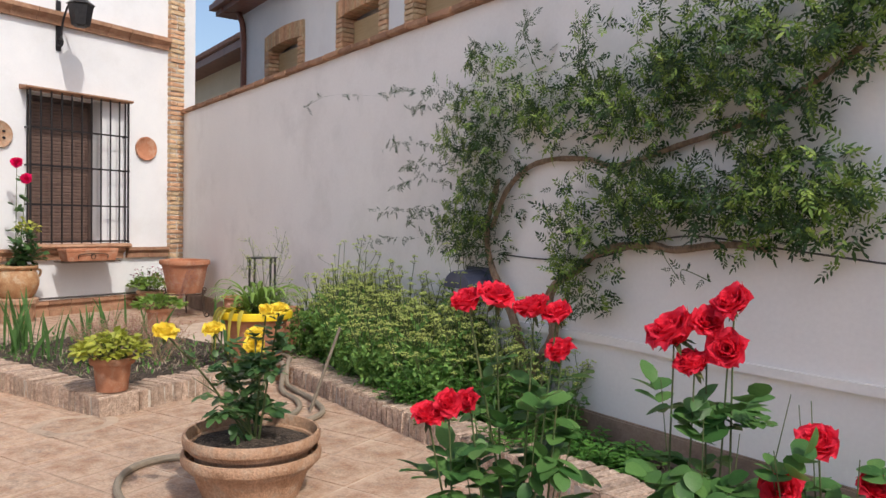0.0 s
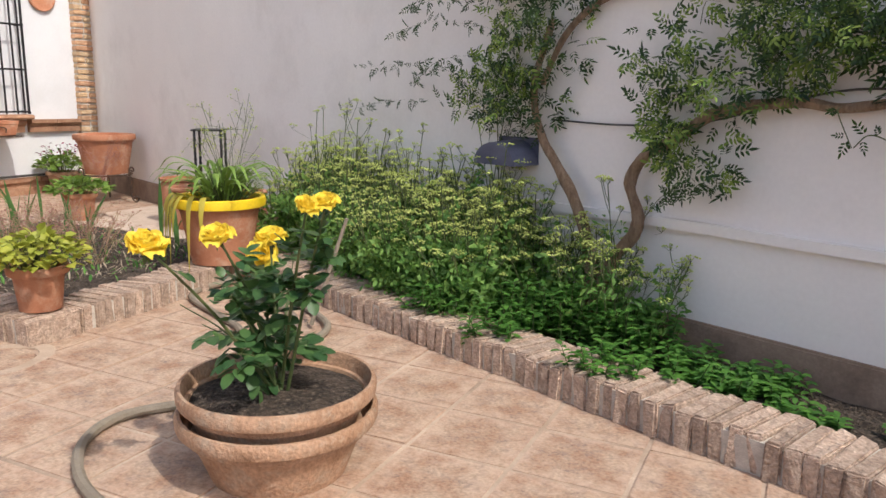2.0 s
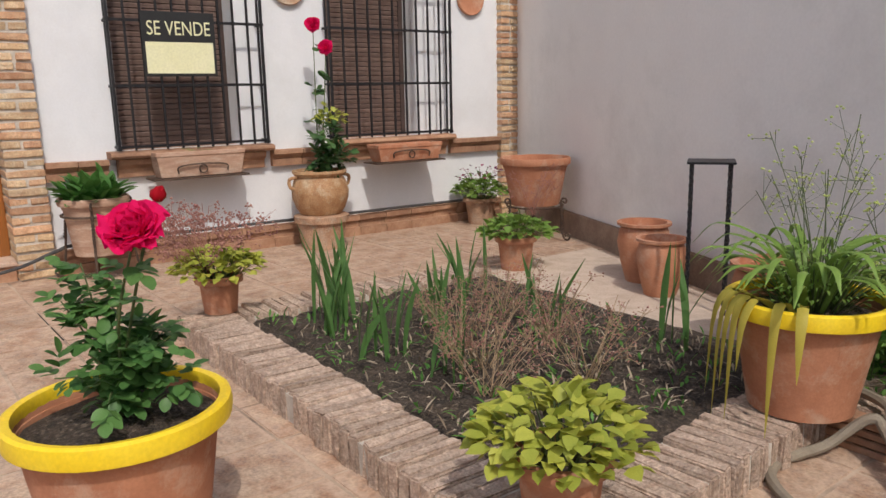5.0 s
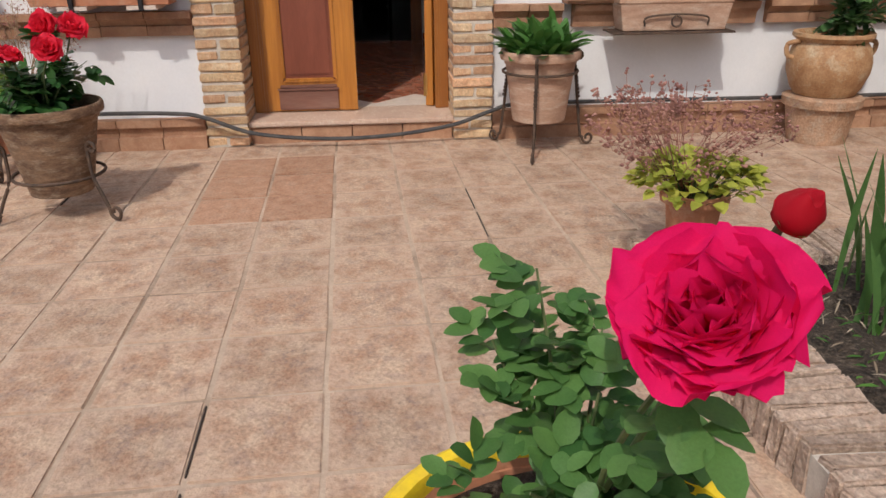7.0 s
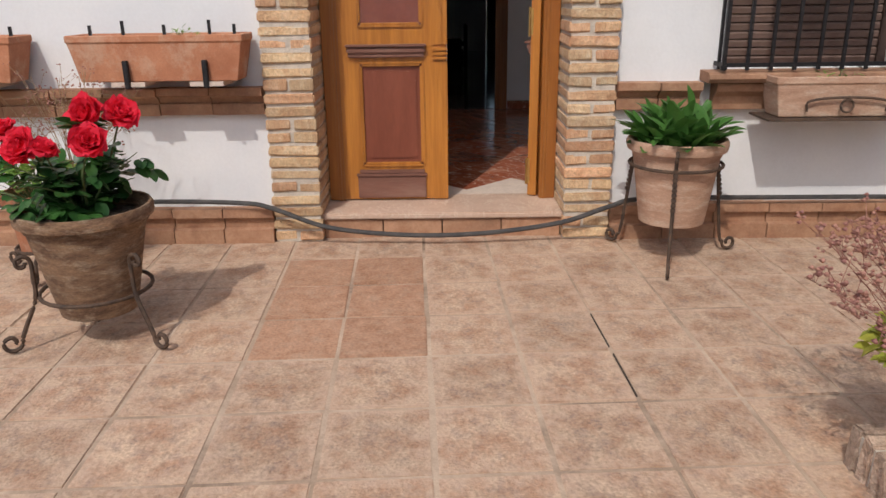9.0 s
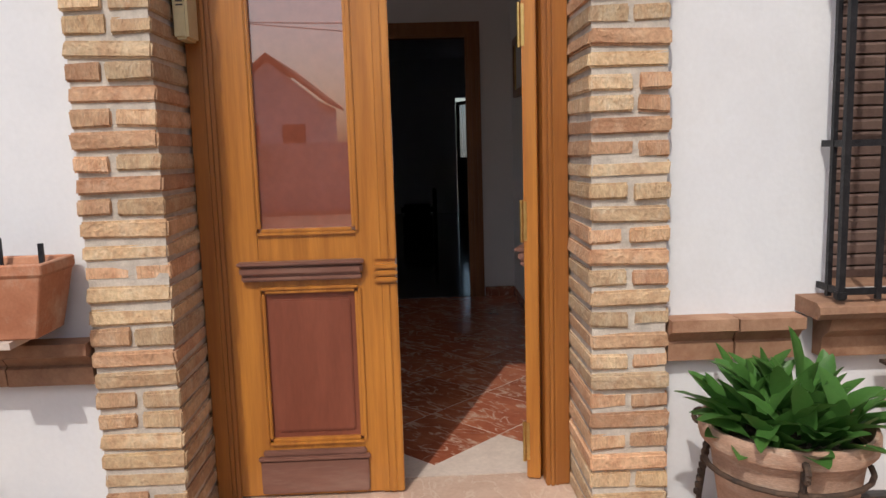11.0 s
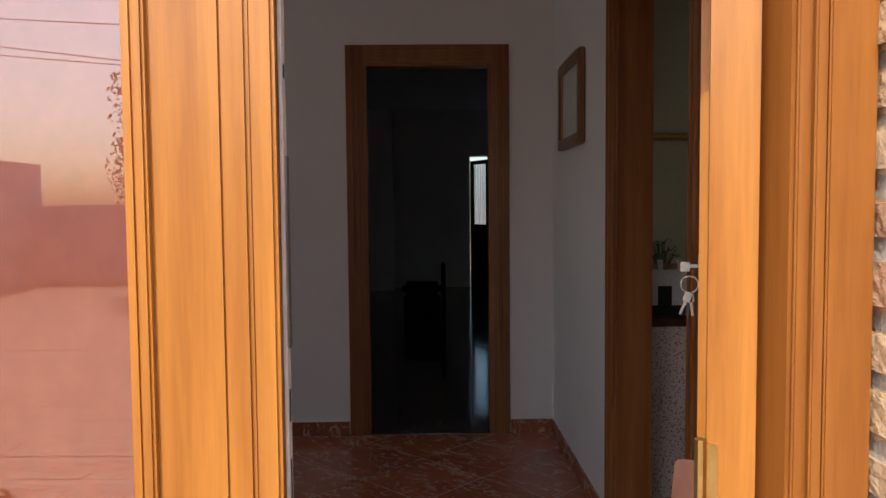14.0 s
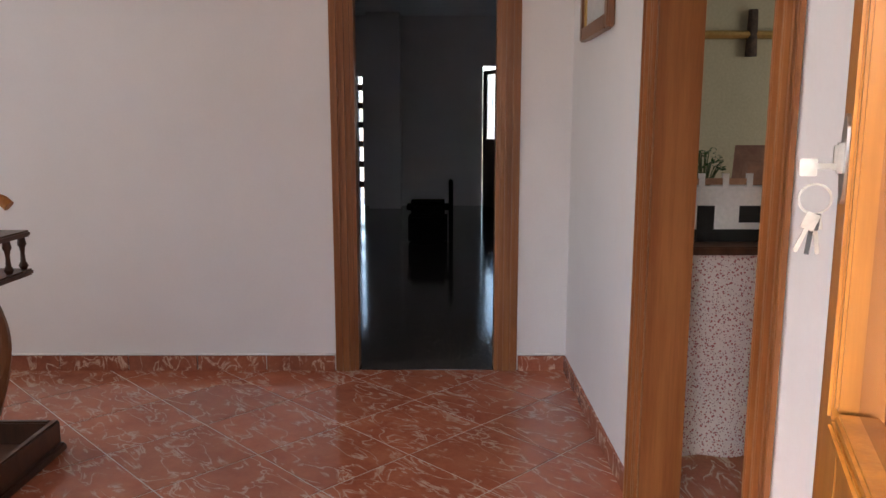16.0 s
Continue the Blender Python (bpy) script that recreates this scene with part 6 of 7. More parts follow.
# ---- hoses ----
hs = thing("garden_hose", "dusty grey-brown garden hose looping over the paving", "hose", Matrix.Identity(4))
part("hose", tube(smooth_path([(-3.95, 4.75, 0.15), (-3.70, 4.45, 0.14), (-3.30, 4.25, 0.17), (-3.22, 4.16, 0.14), (-3.12, 4.06, 0.03), (-2.95, 3.97, 0.02), (-2.63, 3.83, 0.02), (-2.35, 3.62, 0.02), (-2.3, 3.3, 0.02), (-2.5, 3.25, 0.02), (-2.75, 3.42, 0.02), (-3.0, 3.53, 0.02), (-3.32, 3.68, 0.02), (-3.42, 3.84, 0.02), (-3.36, 4.03, 0.05), (-3.27, 4.12, 0.15), (-3.2, 4.1, 0.12), (-3.0, 3.9, 0.022), (-2.7, 3.75, 0.02), (-2.5, 3.55, 0.02), (-2.32, 3.1, 0.02), (-2.1, 2.75, 0.02), (-2.25, 2.60, 0.02), (-2.35, 2.42, 0.02), (-2.28, 2.22, 0.02), (-2.05, 2.05, 0.02), (-1.7, 1.95, 0.02)], 8), 0.018, None, 8), HOSE, hs)
part("stake", tube([(-2.45, 3.62, 0.02), (-2.30, 3.72, 0.55)], 0.012, 0.009), HOSE, hs)
fh = thing("black_pipe", "black water pipe lying along the plinth and past the doorstep", "pipe", Matrix.Identity(4))
part("pipe", tube(smooth_path([(-8.12, -2.5, 0.21), (-8.10, -0.6, 0.225), (-8.10, 0.1, 0.235), (-8.09, 0.55, 0.225), (-8.06, 0.72, 0.20), (-8.05, 1.0, 0.10), (-8.05, 1.4, 0.055), (-8.05, 1.8, 0.06), (-8.06, 2.2, 0.11), (-8.07, 2.45, 0.19), (-8.09, 2.65, 0.225), (-8.10, 3.4, 0.222), (-8.10, 4.5, 0.215), (-8.10, 6.0, 0.21), (-8.10, 6.55, 0.21)], 8), 0.013, None, 8), BLACK_HOSE, fh)


# ---- window boxes ----
def planter(label, x, y0, y1, z, h, d, material, bracket):
    t = thing("window_box", label, "window box", Matrix.Translation((x, (y0 + y1) / 2, z)), "window boxes")
    w = (y1 - y0) / 2
    bm = bmesh.new()

    def ring(hw, hd, zz):
        return [bm.verts.new((sx * hd, sy * hw, zz)) for sx, sy in ((-1, -1), (1, -1), (1, 1), (-1, 1))]
    R = [ring(w * 0.9, d * 0.40, 0), ring(w * 0.985, d * 0.48, h - 0.035), ring(w, d * 0.5, h - 0.033), ring(w, d * 0.5, h), ring(w - 0.015, d * 0.5 - 0.015, h), ring(w - 0.03, d * 0.5 - 0.03, h - 0.05)]
    bm.faces.new(R[0])
    for a, b in zip(R, R[1:]):
        for k in range(4):
            bm.faces.new((a[k], a[(k + 1) % 4], b[(k + 1) % 4], b[k]))
    bm.faces.new(R[-1])
    bmesh.ops.bevel(bm, geom=[e for e in bm.edges], offset=0.004, segments=1, affect='EDGES')
    part("box", bm, material, t)
    part("soil", box(-d * 0.5 + 0.025, d * 0.5 - 0.025, -w + 0.025, w - 0.025, h - 0.06, h - 0.045), SOIL, t)
    if bracket == "strap":
        for yy in (-w * 0.35, w * 0.55):
            m = box(d * 0.44, d * 0.56, yy - 0.012, yy + 0.012, -0.03, 0.10, bevel=0.003)
            part("strap", m, IRON, t)
            part("batten", box(-d * 0.5, d * 0.5, yy - 0.08, yy + 0.08, -0.022, -0.002), WHITE_LINE, t)
        for k, yy in enumerate((-0.36, -0.2, 0.0, 0.22, 0.34)):
            part("stake", box(-0.06, -0.05, yy - 0.006, yy + 0.008, h - 0.06, h + 0.04 + 0.02 * (k % 2)), IRON, t)
    else:
        r = bmesh.new()
        tube(smooth_path([(d * 0.53, -w * 0.55, 0.03), (d * 0.54, -w * 0.52, 0.08), (d * 0.54, 0, 0.095), (d * 0.54, w * 0.52, 0.08), (d * 0.53, w * 0.55, 0.03)], 5), 0.006, None, 6, r)
        tube([(d * 0.54, math.cos(a) * 0.03, 0.055 + math.sin(a) * 0.03) for a in [i * 0.5236 for i in range(13)]], 0.006, None, 6, r)
        part("scroll", r, RUST_IRON, t)
        part("shelf", box(-d * 0.62, d * 0.62, -w * 1.08, w * 1.04, -0.014, -0.003), RUST_IRON, t)
    return t


planter("long terracotta window box on iron straps, almost bare", -8.05, -0.165, 0.665, 0.862, 0.215, 0.21, TERRACOTTA, "strap")
planter("long terracotta window box on iron straps, almost bare", -8.05, -1.25, -0.42, 0.862, 0.215, 0.21, TERRACOTTA, "strap")
planter("pale terracotta window box in an iron scroll bracket", -8.0, 3.165, 3.845, 0.665, 0.19, 0.20, PALE_POT, "scroll")
planter("red terracotta window box in an iron scroll bracket", -7.93, 5.01, 5.69, 0.665, 0.15, 0.20, TERRACOTTA, "scroll")
tuft("seedling", "sparse green seedlings in a window box", -8.05, 0.35, 1.04, 0.09, 0.06, 26, 0.03, FRESH_LEAF, 91, 0.3)
tuft("seedling", "few green shoots in a window box", -8.0, 3.5, 0.81, 0.1, 0.07, 22, 0.04, FRESH_LEAF, 92, 0.3)

# ---- clay plates, lantern bracket, sign ----
for y, z, lab, mat in ((6.29, 2.13, "round terracotta plate hung on the wall", TERRACOTTA), (4.40, 2.13, "pierced terracotta plate hung between the windows", OLD_TERRACOTTA)):
    t = thing("wall_plate", lab, "wall plate", pose(-8.178, y, z, 0, 90, 0), "wall plates")
    part("dish", lathe([(0.05, 0.0), (0.155, 0.004), (0.158, 0.03), (0.15, 0.036), (0.125, 0.02), (0.06, 0.012), (0.0, 0.012)], 36), mat, t, smooth=True)
    if mat is OLD_TERRACOTTA:
        for k in range(6):
            a = k * 1.047
            part("hole", lathe([(0.0, 0.012), (0.016, 0.012), (0.016, 0.022), (0.0, 0.022)], 10), BLACK, t, at=Matrix.Translation((math.cos(a) * 0.075, math.sin(a) * 0.075, 0)))
ln_ = thing("lantern_bracket", "black scrolled iron lantern bracket under the cornice", "bracket", Matrix.Translation((-8.18, 5.1, 3.25)))
part("scroll", tube(scroll((0.05, 0, 0.05), 0.06, 1.2, (1, 0, 0), (0, 0, 1), 0, -1)[::-1] + smooth_path([(0.08, 0, 0.12), (0.12, 0, 0.3), (0.26, 0, 0.48), (0.5, 0, 0.52)], 6), 0.013), IRON, ln_)
part("mount", box(0, 0.02, -0.03, 0.03, -0.05, 0.55, bevel=0.003), IRON, ln_)
lant = thing("lantern", "black iron wall lantern hanging from its bracket", "lantern", Matrix.Translation((-7.68, 5.1, 3.42)))
part("cage", lathe([(0.06, 0), (0.10, 0.02), (0.14, 0.25), (0.16, 0.26), (0.05, 0.34), (0.012, 0.36), (0.012, 0.352)], 6), IRON, lant)

sg = thing("sale_sign", "black and pale yellow for-sale sign tied to the window cage", "sign", Matrix.Translation((-8.018, 3.45, 1.405)))
part("board", box(-0.004, 0.0, -0.272, 0.265, 0, 0.46), SIGN_BLACK, sg)
part("field", box(0.0005, 0.003, -0.252, 0.245, 0.02, 0.245), SIGN_PALE, sg, "blank pale yellow field")
txt = bpy.data.curves.new("lettering", 'FONT')
txt.body, txt.size, txt.align_x, txt.extrude = "SE VENDE", 0.125, 'CENTER', 0.001
lo = new("lettering", txt)
lo.parent = sg
lo.matrix_basis = Matrix.Translation((0.003, -0.003, 0.295)) @ Matrix(((0, 0, 1, 0), (1, 0, 0, 0), (0, 1, 0, 0), (0, 0, 0, 1))) @ Matrix.Diagonal((0.86, 1.15, 1, 1))
txt.materials.append(SIGN_PALE)
ic = thing("intercom", "cream plastic intercom box on the brick jamb", "intercom", Matrix.Translation((-8.36, 0.962, 1.72)))
part("case", box(-0.07, 0.05, 0.0, 0.045, 0, 0.20, bevel=0.008), CREAM_PLASTIC, ic)
for k in range(5):
    part("slot", box(0.0505, 0.052, 0.012, 0.034, 0.10 + k * 0.012, 0.105 + k * 0.012), BLACK, ic)

# ---- hall and kitchen things ----
pf = thing("picture_frame", "wooden framed print hanging on the hall wall", "picture", Matrix.Translation((-11.30, 2.468, 1.70)))
fm = bmesh.new()
for a in (box(-0.27, -0.22, -0.03, 0, 0, 0.42, bevel=0.005), box(0.22, 0.27, -0.03, 0, 0, 0.42, bevel=0.005)):
    me = bpy.data.meshes.new("tmp")
    a.to_mesh(me)
    fm.from_mesh(me)
    a.free()
box(-0.22, 0.22, -0.03, 0, 0, 0.05, fm)
box(-0.22, 0.22, -0.03, 0, 0.37, 0.42, fm)
part("frame", fm, FRAME_WOOD, pf)
part("print", box(-0.22, 0.22, -0.012, -0.004, 0.05, 0.37), PAPER, pf)
part("gilt_edge", box(-0.22, -0.205, -0.022, -0.012, 0.05, 0.37), BRASS, pf)

ct = thing("kitchen_counter", "low counter with a floral curtain in front", "counter", Matrix.Translation((-10.86, 2.62, HZ)))
cw = bmesh.new()
rows_ = []
for i in range(60):
    y = 0.02 + i * 0.018
    rows_.append([cw.verts.new((0.012 * math.sin(i * 0.55) * (1 - 0.6 * z), y, 0.02 + 0.75 * z)) for z in (0, 0.5, 1)])
for a, b in zip(rows_, rows_[1:]):
    for k in range(2):
        cw.faces.new((a[k], b[k], b[k + 1], a[k + 1]))
part("curtain", cw, CLOTH, ct, "white curtain with small red flowers", True)
part("worktop", box(-0.62, 0.03, 0.0, 1.1, 0.77, 0.80, bevel=0.004), DARK_WOOD, ct)
part("side", box(-0.6, -0.03, 0.0, 0.03, 0, 0.77), WHITE_PAINT, ct)
mh = thing("model_house", "small white model farmhouse with a tiled roof terrace", "model house", Matrix.Translation((-10.95, 2.72, 0.94)))
part("wall", box(-0.25, 0.0, 0, 0.60, 0, 0.19, bevel=0.003), WHITE_PAINT, mh)
part("plinth", box(0.0, 0.004, 0, 0.6, 0, 0.045), SIGN_BLACK, mh)
part("door", box(0.0, 0.006, 0.05, 0.11, 0.0, 0.13), BLACK, mh)
part("window", box(0.0, 0.006, 0.20, 0.28, 0.07, 0.13), BLACK, mh)
part("ledge", box(-0.25, 0.012, 0, 0.6, 0.19, 0.20), WHITE_PAINT, mh)
for k in range(6):
    part("post", box(-0.012, 0.006, 0.05 + k * 0.085, 0.07 + k * 0.085, 0.20, 0.245), WHITE_PAINT, mh)
part("railing", box(-0.004, 0.0, 0.02, 0.58, 0.205, 0.228), BAND_BRICK, mh)
part("roof", extrude_y([(-0.2, 0.20), (-0.04, 0.20), (-0.05, 0.27), (-0.18, 0.34)], 0.24, 0.44), ROOF_TILE, mh)
tuft("model_tree", "little green model tree on the model house", -10.99, 2.80, 1.14, 0.06, 0.16, 90, 0.02, DARK_LEAF, 95, 0.5)
gp = thing("gas_pipe", "brass gas pipe with a valve on the kitchen wall", "pipe", Matrix.Translation((-13.09, 3.7, 1.9)))
part("pipe", tube([(0.03, -0.6, 0), (0.03, 0.6, 0)], 0.025), BRASS, gp)
part("valve", tube([(0.03, 0.06, -0.13), (0.03, 0.06, 0.15)], 0.035, 0.028, 12), RUST_IRON, gp)
bk = thing("black_cabinet", "black wall-hung box high in the kitchen", "wall cabinet", Matrix.Translation((-13.09, 3.05, 2.1)))
part("box", box(0, 0.08, 0, 0.3, 0, 0.6, bevel=0.005), BLACK, bk)

us = thing("umbrella_stand", "dark turned-wood hall stand with a gallery and drip tray", "hall stand", Matrix.Translation((-10.65, 0.135, HZ)))
part("tray_base", box(-0.31, 0.31, -0.33, 0.30, 0, 0.035, bevel=0.008), DARK_WOOD, us)
for x0, x1, y0, y1 in ((-0.30, 0.30, 0.255, 0.285), (-0.30, 0.30, -0.32, -0.29), (-0.30, -0.27, -0.29, 0.255), (0.27, 0.30, -0.29, 0.255)):
    part("tray_side", box(x0, x1, y0, y1, 0.035, 0.125, bevel=0.006), DARK_WOOD, us)
part("drip_dish", lathe([(0.10, 0.036), (0.13, 0.036), (0.135, 0.05), (0.12, 0.05), (0.10, 0.042), (0.0, 0.042)], 24), BLACK, us, at=Matrix.Translation((0.05, 0.05, 0)), smooth=True)
for z in (0.70, 0.835):
    part("gallery_rail", box(-0.20, 0.08, -0.30, 0.295, z, z + 0.022, bevel=0.006), DARK_WOOD, us)
sp = mesh_of("spindle", lathe([(0.010, 0.722), (0.016, 0.735), (0.009, 0.75), (0.007, 0.78), (0.010, 0.80), (0.015, 0.81), (0.011, 0.835)], 10), DARK_WOOD, True)
for x in (-0.18, -0.09, 0.0, 0.06):
    part("spindle", sp, None, us, at=Matrix.Translation((x, 0.27, 0)))
for y in (0.19, 0.11, 0.03, -0.05, -0.13, -0.21):
    part("spindle", sp, None, us, at=Matrix.Translation((0.06, y, 0)))
part("bracket", tube(smooth_path([(-0.1, 0.12, 0.12), (-0.1, 0.20, 0.35), (-0.1, 0.22, 0.52), (-0.1, 0.16, 0.70)], 6), 0.028, 0.022), FRAME_WOOD, us)
cn = thing("walking_cane", "varnished wooden walking cane leaning in the hall stand", "cane", Matrix.Translation((-10.75, 0.295, HZ)))
part("shaft", tube(smooth_path([(0.03, 0.0, 0.045), (0.02, 0.025, 0.35), (0.012, 0.05, 0.65), (0.0, 0.078, 0.96)], 5), 0.011, 0.014, 10, rough=0.12), WOOD, cn)
part("handle", tube(smooth_path([(0, 0.0, 0.955), (0, 0.05, 0.975), (0, 0.10, 0.97), (0, 0.125, 0.95)], 5), 0.016, 0.020, 10), WOOD, cn, smooth=True)
ch = thing("armchair", "dark upholstered chair in the unlit room", "chair", Matrix.Translation((-16.1, 1.70, HZ)) @ Matrix.Scale(0.72, 4))
part("seat", box(-0.25, 0.25, -0.28, 0.28, 0.0, 0.42, bevel=0.04), FELT, ch)
part("cushion", box(-0.26, 0.26, -0.3, 0.3, 0.42, 0.6, bevel=0.06), FELT, ch)
part("backrest", box(-0.24, 0.24, 0.3, 0.36, 0.0, 0.9, bevel=0.02), FELT, ch)
cl = thing("tube_light", "unlit fluorescent batten on the ceiling", "ceiling light", Matrix.Translation((-16.0, 1.75, 2.82)))
part("batten", box(-0.6, 0.6, -0.05, 0.05, 0, 0.078, bevel=0.01), WHITE_PAINT, cl)

# ---- neighbouring houses over the wall ----
NB = GW @ Matrix.Translation((0, 1.6, 0))
nh = thing("neighbour_house", "white neighbouring house with brick window surrounds and a tiled eave", "house", NB)
nw = [(-1.0, 0.5), (1.55, 2.9), (3.3, 4.6), (5.1, 6.4)]
body = bmesh.new()
edges = [-2.2] + [v for w in nw for v in w] + [14.0]
for a, b in zip(edges[::2], edges[1::2]):
    box(a, b, 0, 0.3, 0, 4.75, body)
for a, b in nw:
    box(a, b, 0, 0.3, 0, 2.9, body)
    box(a, b, 0, 0.3, 4.0, 4.75, body)
box(-2.2, 14, 0.3, 4, 0, 4.75, body)
part("wall", body, PLASTER, nh)
for a, b in nw:
    win = part("window", box(a + 0.22, b - 0.22, 0.13, 0.17, 2.9, 3.86), SHUTTER, nh, "ochre rolled-down shutter")
    sb = mesh_of("brick", box(0, 0.20, -0.035, 0.2, 0, 0.055, bevel=0.006), BRICK)
    vb = mesh_of("brick", box(0, 0.055, -0.035, 0.2, 0, 0.24, bevel=0.006), BRICK)
    for k in range(16):
        for xx in (a + 0.0, b - 0.20):
            part("brick", sb, None, win, at=Matrix.Translation((xx, 0, 2.9 + k * 0.063)))
    n = int((b - a) / 0.063)
    for k in range(n):
        part("brick", vb, None, win, at=Matrix.Translation((a + k * (b - a) / n, 0, 3.90 + 0.05 * math.sin(3.14 * (k + 0.5) / n))))
ev = box(-2.5, 14, -0.35, 4, 4.75, 4.90)
box(-2.55, 14, -0.45, -0.33, 4.84, 4.93, ev)
part("eave", ev, GUTTER, nh, "brown boxed eave and gutter")
for k in range(90):
    part("roof_tile", box(-2.5 + k * 0.18, -2.5 + k * 0.18 + 0.15, -0.42, 3.9, 4.935, 5.0, bevel=0.03), ROOF_TILE, nh) if k < 40 else None
part("downpipe", tube(smooth_path([(-2.15, -0.35, 4.8), (-1.95, -0.06, 4.55), (-1.95, -0.06, 2.4)], 4), 0.05), GUTTER, nh)
n2 = thing("cream_house", "cream neighbouring house with a low tiled eave", "house", NB)
part("wall", box(-9, -2.22, 0.8, 5, 0, 4.45), CREAM, n2)
part("eave", box(-9, -2.22, 0.35, 5, 4.45, 4.6), GUTTER, n2)
part("roof", box(-9, -2.22, 0.30, 5, 4.605, 4.72, bevel=0.02), ROOF_TILE, n2)
wd = part("window", box(-4.1, -3.1, 0.77, 0.795, 2.9, 3.75), SHUTTER, n2)
for bx in (box(-4.3, -4.1, 0.74, 0.79, 2.8, 3.95), box(-3.1, -2.9, 0.74, 0.79, 2.8, 3.95), box(-4.1, -3.1, 0.74, 0.79, 3.75, 3.95)):
    part("surround", bx, BRICK, wd)

# ---- tree and house behind, mirrored in the door pane ----
tr = thing("garden_tree", "leafy garden tree across the patio", "tree", Matrix.Translation((4.3, -2.6, -0.05)) @ Matrix.Scale(1.08, 4))
part("trunk", tube(smooth_path([(0, 0, 0), (0.05, 0.03, 0.7), (0, 0.1, 1.5), (0.1, 0.05, 2.6)], 6), 0.10, 0.04, 9, rough=0.3), BARK, tr)
L = Leaves(700)
rr = random.Random(700)
for k in range(19):
    a, hgt = rr.uniform(0, 6.283), rr.uniform(0.7, 3.2)
    wide = 1.05 - 0.22 * abs(hgt - 1.6)
    c = Vector((math.cos(a) * rr.uniform(.2, wide), math.sin(a) * rr.uniform(.2, wide), hgt))
    part("limb", tube(smooth_path([(0.03, 0.07, 0.7 + hgt * 0.2), Vector((0.03, 0.07, 0.9 + hgt * 0.2)).lerp(c, 0.5), c], 4), 0.028, 0.008, 6), BARK, tr)
    for i in range(330):
        p = c + rand_dir(rr) * 0.52 * rr.random() ** 0.5
        L.blade(p, rand_dir(rr), rand_dir(rr, 0.8), rr.uniform(0.06, 0.12), rr.uniform(0.03, 0.05))
for k in range(9):
    a = rr.uniform(0, 6.283)
    top = Vector((math.cos(a) * rr.uniform(0.1, 0.7), math.sin(a) * rr.uniform(0.1, 0.7), rr.uniform(3.3, 3.95)))
    for i in range(46):
        q = top - Vector((0, 0, 0.8)) * (i / 46) + rand_dir(rr) * 0.10
        L.blade(q, rand_dir(rr, 0.6), rand_dir(rr), rr.uniform(0.06, 0.11), 0.035)
part("crown", L.mesh("crown", ROSE_LEAF), None, tr)
fhs = thing("far_house", "white house with a gabled tiled roof beyond the garden wall", "house", Matrix.Translation((16, -3.35, -0.06)))
part("wall", box(0, 6, -1.7, 1.7, 0, 3.1), PLASTER, fhs)
gb = bmesh.new()
g0 = [gb.verts.new((-0.3, y, z)) for y, z in ((-2.0, 3.0), (0.0, 4.6), (2.0, 3.0), (2.0, 3.12), (0.0, 4.75), (-2.0, 3.12))]
g1 = [gb.verts.new((6.3, v.co.y, v.co.z)) for v in g0]
for k in range(6):
    gb.faces.new((g0[k], g0[(k + 1) % 6], g1[(k + 1) % 6], g1[k]))
gb.faces.new(g0)
gb.faces.new(g1)
part("roof", gb, ROOF_TILE, fhs, "clay tiled gable roof")
gw_ = bmesh.new()
t0, t1 = [[gw_.verts.new((x, y, z)) for y, z in ((-1.7, 3.1), (0.0, 4.5), (1.7, 3.1))] for x in (0.0, 0.2)]
gw_.faces.new(t0)
gw_.faces.new(t1)
for k in range(3):
    gw_.faces.new((t0[k], t0[(k + 1) % 3], t1[(k + 1) % 3], t1[k]))
part("gable", gw_, PLASTER, fhs)
for y in (-0.8, 0.8):
    part("window", box(-0.02, 0.03, y - 0.4, y + 0.4, 1.1, 2.3), DARK_BLIND, fhs)
for k, y in enumerate((-11.0, 7.0)):
    pl = thing("utility_pole", "wooden utility pole carrying cables behind the garden", "utility pole", Matrix.Translation((8, y, -0.06)), "utility poles")
    part("post", tube([(0, 0, 0), (0, 0, 6.2)], 0.11, 0.08, 10), DARK_WOOD, pl)
    if not k:
        for za, zb, sag in ((5.9, 5.3, 0.15), (5.5, 3.6, 0.1), (5.2, 4.4, 0.3)):
            part("cable", tube(smooth_path([(0, 0, za), (0, 9, (za + zb) / 2 - sag), (0, 18, zb)], 8), 0.012, None, 5), BLACK, pl)

# ---- concrete apron behind the flower bed ----
ap = bmesh.new()
lo_ = [ap.verts.new((x, y, -0.004)) for x, y in ((-6.30, 4.66), (-3.95, 4.66), (-3.95, 5.16), (-6.30, 6.04))]
hi_ = [ap.verts.new((v.co.x, v.co.y, 0.011)) for v in lo_]
ap.faces.new(lo_)
ap.faces.new(hi_)
for k in range(4):
    ap.faces.new((lo_[k], lo_[(k + 1) % 4], hi_[(k + 1) % 4], hi_[k]))
tagged(part("pavement_apron", ap, CONCRETE), "smooth pale concrete apron between the bed and the wall", "pavement", kind="structure")

# ---- kerbs of brick on edge ----
KB = brick_meshes("brick", 0.052, 0.262, 0.14, KERB_BRICK, 6, 0.012)


